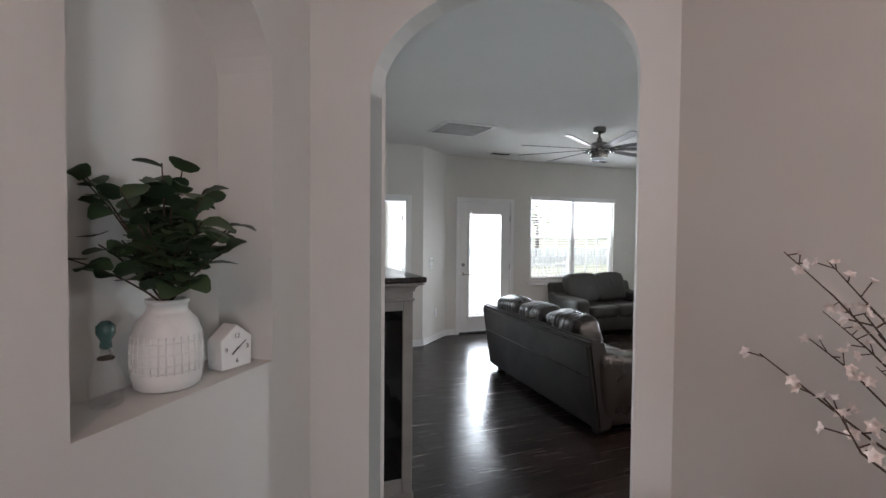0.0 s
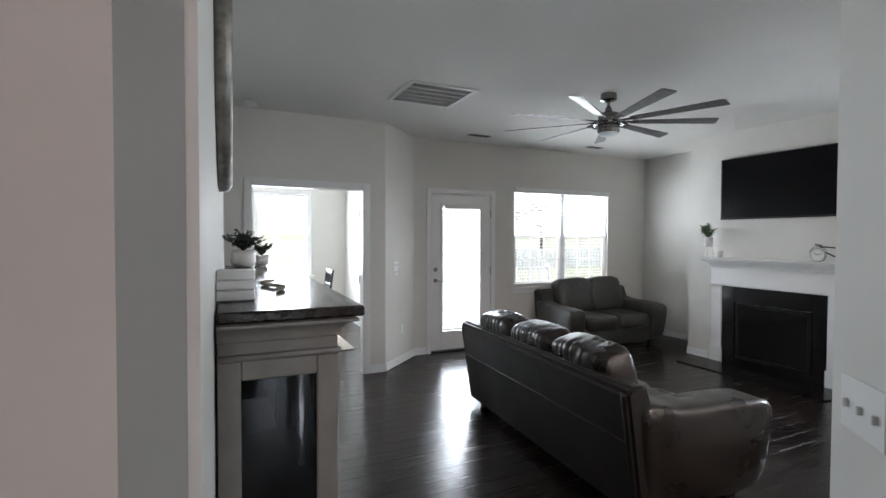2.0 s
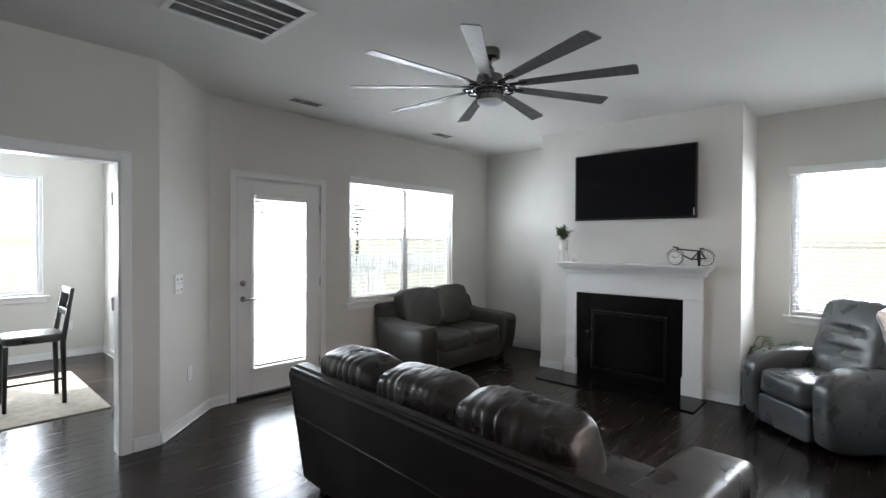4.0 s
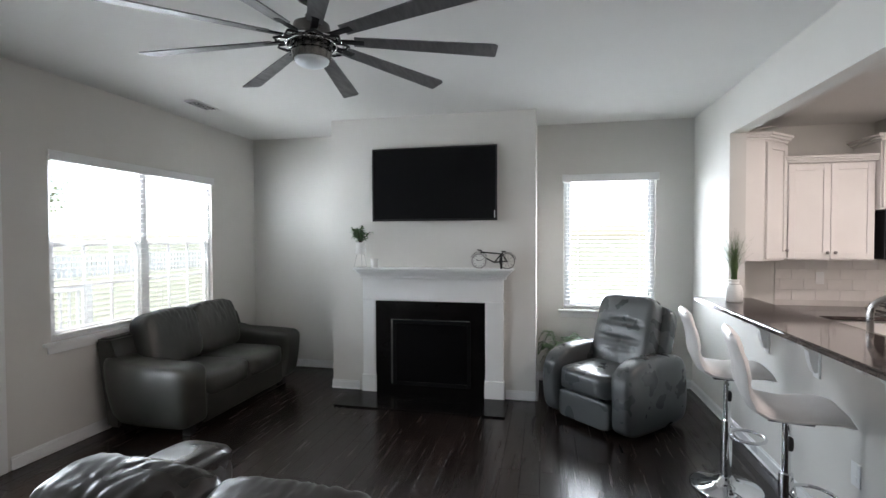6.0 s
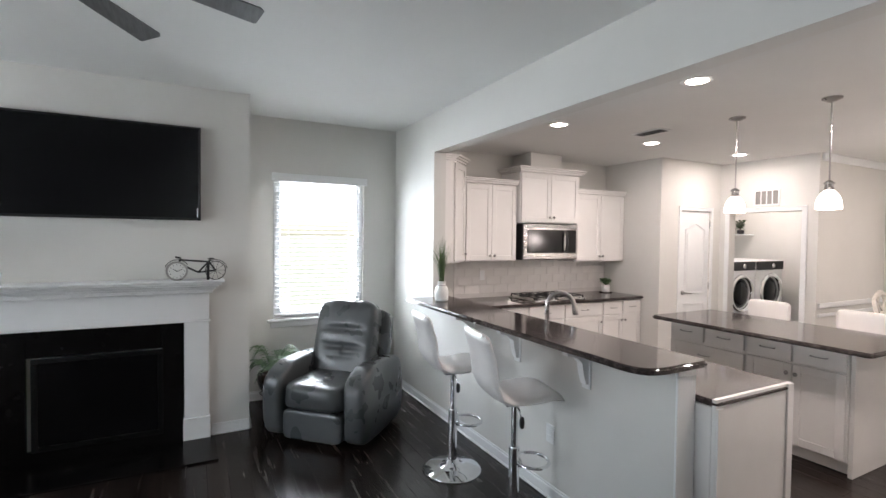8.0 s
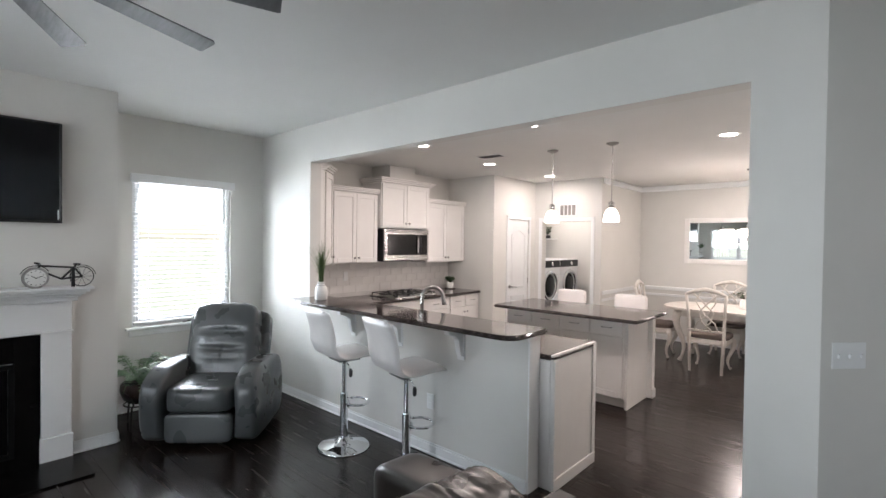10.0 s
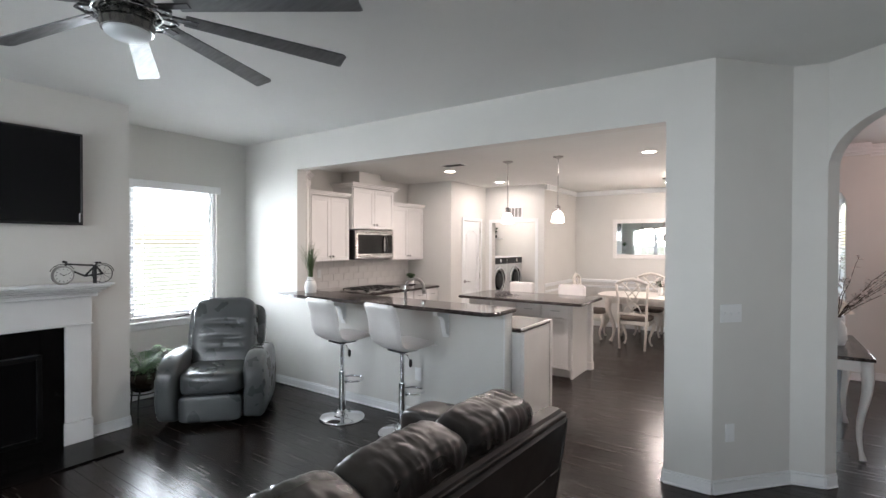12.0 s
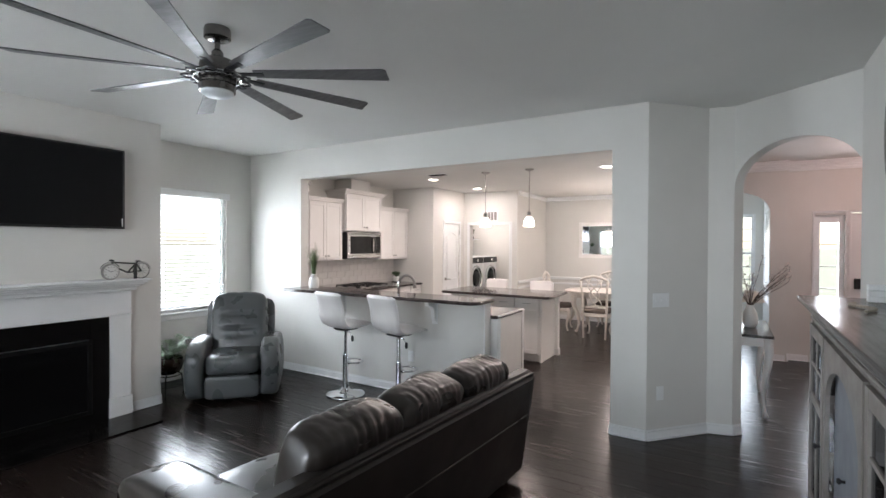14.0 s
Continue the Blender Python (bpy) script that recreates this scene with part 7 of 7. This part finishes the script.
for sx in (-1, 1):
    for sy in (-1, 1):
        part("leg", boxed((sx * 0.35 - 0.03, sy * 0.57 - 0.03, 0.0125), (sx * 0.35 + 0.03, sy * 0.57 + 0.03, 1.019), 0.003, 1), DARKTOP, desk)
dc = thing("study_chair", "dark wooden chair with a black seat at the study table", "chair", 2.76, 9.03, 0.0125, 90)
for sx in (-1, 1):
    bm = bmesh.new()
    tube(bm, [(sx * 0.19, -0.20, 0.0), (sx * 0.19, -0.19, 0.55), (sx * 0.19, -0.26, 1.02)], [0.018, 0.022, 0.016], 8)
    part("back_post", bm, BLACK, dc, "", True)
    bm = bmesh.new()
    tube(bm, [(sx * 0.18, 0.20, 0.0), (sx * 0.18, 0.19, 0.55)], [0.015, 0.02], 8)
    part("leg", bm, BLACK, dc, "", True)
    bm = bmesh.new()
    tube(bm, [(sx * 0.19, -0.19, 0.22), (sx * 0.18, 0.19, 0.22)], 0.010, 6)
    part("stretcher", bm, BLACK, dc, "", True)
bm = bmesh.new()
pillow(bm, (0, 0, 0.59), (0.21, 0.21, 0.04), 6, 10)
part("seat", bm, BLACK_LEATHER, dc, "black padded seat", True)
for z, yy in ((0.99, -0.255), (0.80, -0.228)):
    part("slat", boxed((-0.18, yy - 0.01, z - 0.03), (0.18, yy + 0.01, z + 0.03), 0.004, 1), BLACK, dc)
for k in range(4):
    x = -0.11 + 0.073 * k
    bm = bmesh.new()
    tube(bm, [(x, -0.228, 0.80), (x, -0.255, 0.99)], 0.008, 6)
    part("spindle", bm, BLACK, dc)
tr = thing("tray", "black tray with a slim bottle on the study table", "tray", 2.12, 9.2, 1.0515)
part("rim", boxed((-0.18, -0.12, 0), (0.18, 0.12, 0.02), 0.004, 1), BLACK, tr)
turned("dark_bottle", "slim black bottle on the study tray", "bottle", 2.09, 9.2, 1.072, [(0, 0), (0.03, 0), (0.03, 0.08), (0.012, 0.11), (0.012, 0.16), (0, 0.16)], BLACK)

# ---- outdoors ----
GROUND = surface("spring_lawn", (0.28, 0.31, 0.22), (0.36, 0.36, 0.28), 0.95, scale=1.5, grain=30, bumps=0.3)
DECK = surface("pale_deck_boards", (0.46, 0.43, 0.39), (0.38, 0.35, 0.32), 0.8, grain=30)
FENCE = surface("white_vinyl_rail", (0.75, 0.75, 0.74), rough=0.5)
bm = bmesh.new()
prism(bm, [(-400, -400), (400, -400), (400, 400), (-400, 400)], -0.75, -0.65, "z")
structure("ground", bm, GROUND)
deck = tagged(new("deck"), kind="structure")
for k in range(20):
    part("deck_board", boxed((3.9, 7.95 + 0.15 * k, -0.14), (8.3, 7.95 + 0.15 * k + 0.143, -0.11), 0.003, 1), DECK, deck)
part("deck_frame", boxed((3.92, 7.96, -0.64), (8.28, 10.9, -0.145)), DECK, deck)
rail = thing("deck_railing", "white balustrade round the deck outside", "railing", 0, 0, 0)
part("top_rail", boxed((3.9, 10.85, 0.80), (8.3, 10.92, 0.85), 0.004, 1), FENCE, rail)
part("lower_rail", boxed((3.9, 10.86, 0.0), (8.3, 10.91, 0.04), 0.004, 1), FENCE, rail)
for k in range(34):
    part("baluster", boxed((3.95 + 0.13 * k, 10.87, 0.041), (3.98 + 0.13 * k, 10.90, 0.799)), FENCE, rail)
for k in range(4):
    part("post", boxed((3.9 + 1.44 * k, 10.83, -0.105), (3.99 + 1.44 * k, 10.94, 0.92), 0.005, 1), FENCE, rail)
TREE = leaf_mat("spring_tree_leaf", (0.09, 0.14, 0.04), (0.20, 0.26, 0.10))


def tree(x, y, h, seed):
    rg = random.Random(seed)
    t = thing("tree", "leafy spring tree on the lawn behind the house", "tree", x, y, -0.65, 0, "trees behind the lawn")
    bm = bmesh.new()
    tube(bm, [(0, 0, 0), (0.1, 0, h * 0.3), (0, 0.1, h * 0.6), (0, 0, h * 0.9)], [0.22, 0.17, 0.10, 0.03], 8)
    tips = []
    for k in range(12):
        a, z = rg.uniform(0, 2 * math.pi), h * rg.uniform(0.3, 0.8)
        L = h * rg.uniform(0.18, 0.32)
        tip = Vector((L * math.cos(a), L * math.sin(a), z + L * 0.7))
        tube(bm, [(0.05, 0.03, z), tuple(tip * 0.5 + Vector((0, 0, z * 0.5))), tuple(tip)], [0.06, 0.04, 0.015], 5)
        tips.append(tip)
    part("trunk", bm, TWIG, t)
    bm = bmesh.new()
    for tip in tips + [Vector((0, 0, h * 0.9))]:
        for k in range(70):
            p = tip + Vector((rg.gauss(0, 1), rg.gauss(0, 1), rg.gauss(0, 0.8))) * h * 0.09
            leaf(bm, p, (rg.uniform(-1, 1), rg.uniform(-1, 1), rg.uniform(-0.5, 0.5)), (0, 0, 1), 0.34, 0.22, 0.1, 2)
    c = part("crown", bm, TREE, t)
    c["kind"] = "stuff"


for k, (x, y, h) in enumerate(((22, 47, 9), (29, 44, 7.5), (36, 48, 8))):
    tree(x, y, h, 100 + k)
fence = thing("picket_fence", "pale wooden fence across the far lawn", "fence", 0, 30, -0.65)
for z in (0.4, 1.2):
    part("rail", boxed((7, 0, z), (44, 0.05, z + 0.1)), FENCE, fence)
for k in range(186):
    part("picket", boxed((7 + 0.3 * k, -0.03, 0.05), (7 + 0.3 * k + 0.2, -0.001, 1.3)), FENCE, fence)

# ---- floor boards, last ----
floor = tagged(new("floor"), kind="structure")
rng = random.Random(5)
ROW = 0.127
shared = {}
rest = bmesh.new()
count = 0


def board_mesh(length):
    if length not in shared:
        bm = bmesh.new()
        w, l, c = ROW / 2 - 0.0003, length / 2 - 0.0004, 0.0011
        lo = [(-l, -w), (l, -w), (l, w), (-l, w)]
        A = [bm.verts.new((p[0], p[1], -0.012)) for p in lo]
        B = [bm.verts.new((p[0], p[1], -0.0009)) for p in lo]
        C = [bm.verts.new((p[0] - math.copysign(c, p[0]), p[1] - math.copysign(c, p[1]), 0)) for p in lo]
        for P, Q in ((A, B), (B, C)):
            for k in range(4):
                bm.faces.new((P[k], P[(k + 1) % 4], Q[(k + 1) % 4], Q[k]))
        bm.faces.new(C)
        me = bpy.data.meshes.new("floor_board")
        bm.to_mesh(me)
        bm.free()
        me.materials.append(FLOOR)
        shared[length] = me
    return shared[length]


r = 0
y = -4.3
while y < 11.15:
    yc = y + ROW / 2
    if yc < -3.1:
        x0, x1 = -0.1, 2.7
    elif yc < 2.75:
        x0, x1 = -0.15, 7.95
    elif yc < 7.9:
        x0, x1 = (0.25 if 6.2 < yc < 7.25 else 0.9), 7.84
    else:
        x0, x1 = 0.6, 3.75
    living = 2.9 < yc < 7.9
    x = x0 - rng.choice((0.2, 0.5, 0.9, 1.1))
    while x < x1:
        length = rng.choice((0.7, 0.9, 1.1, 1.3, 1.5, 1.7))
        end = x + length
        a, b = max(x, x0 - 0.05), min(end, x1 + 0.02)
        if b - a > 0.04:
            length = round(b - a, 3)
            me = board_mesh(length)
            if living and count < 300:
                ob = new("floor_board", me)
                ob.parent = floor
                ob.location = (a + length / 2, yc, 0)
                count += 1
            else:
                t = bmesh.new()
                t.from_mesh(me)
                t.transform(Matrix.Translation((a + length / 2, yc, 0)))
                merge(rest, t)
        x = end
    y += ROW
    r += 1
tagged(part("floor_boards", rest, FLOOR, floor), kind="stuff")
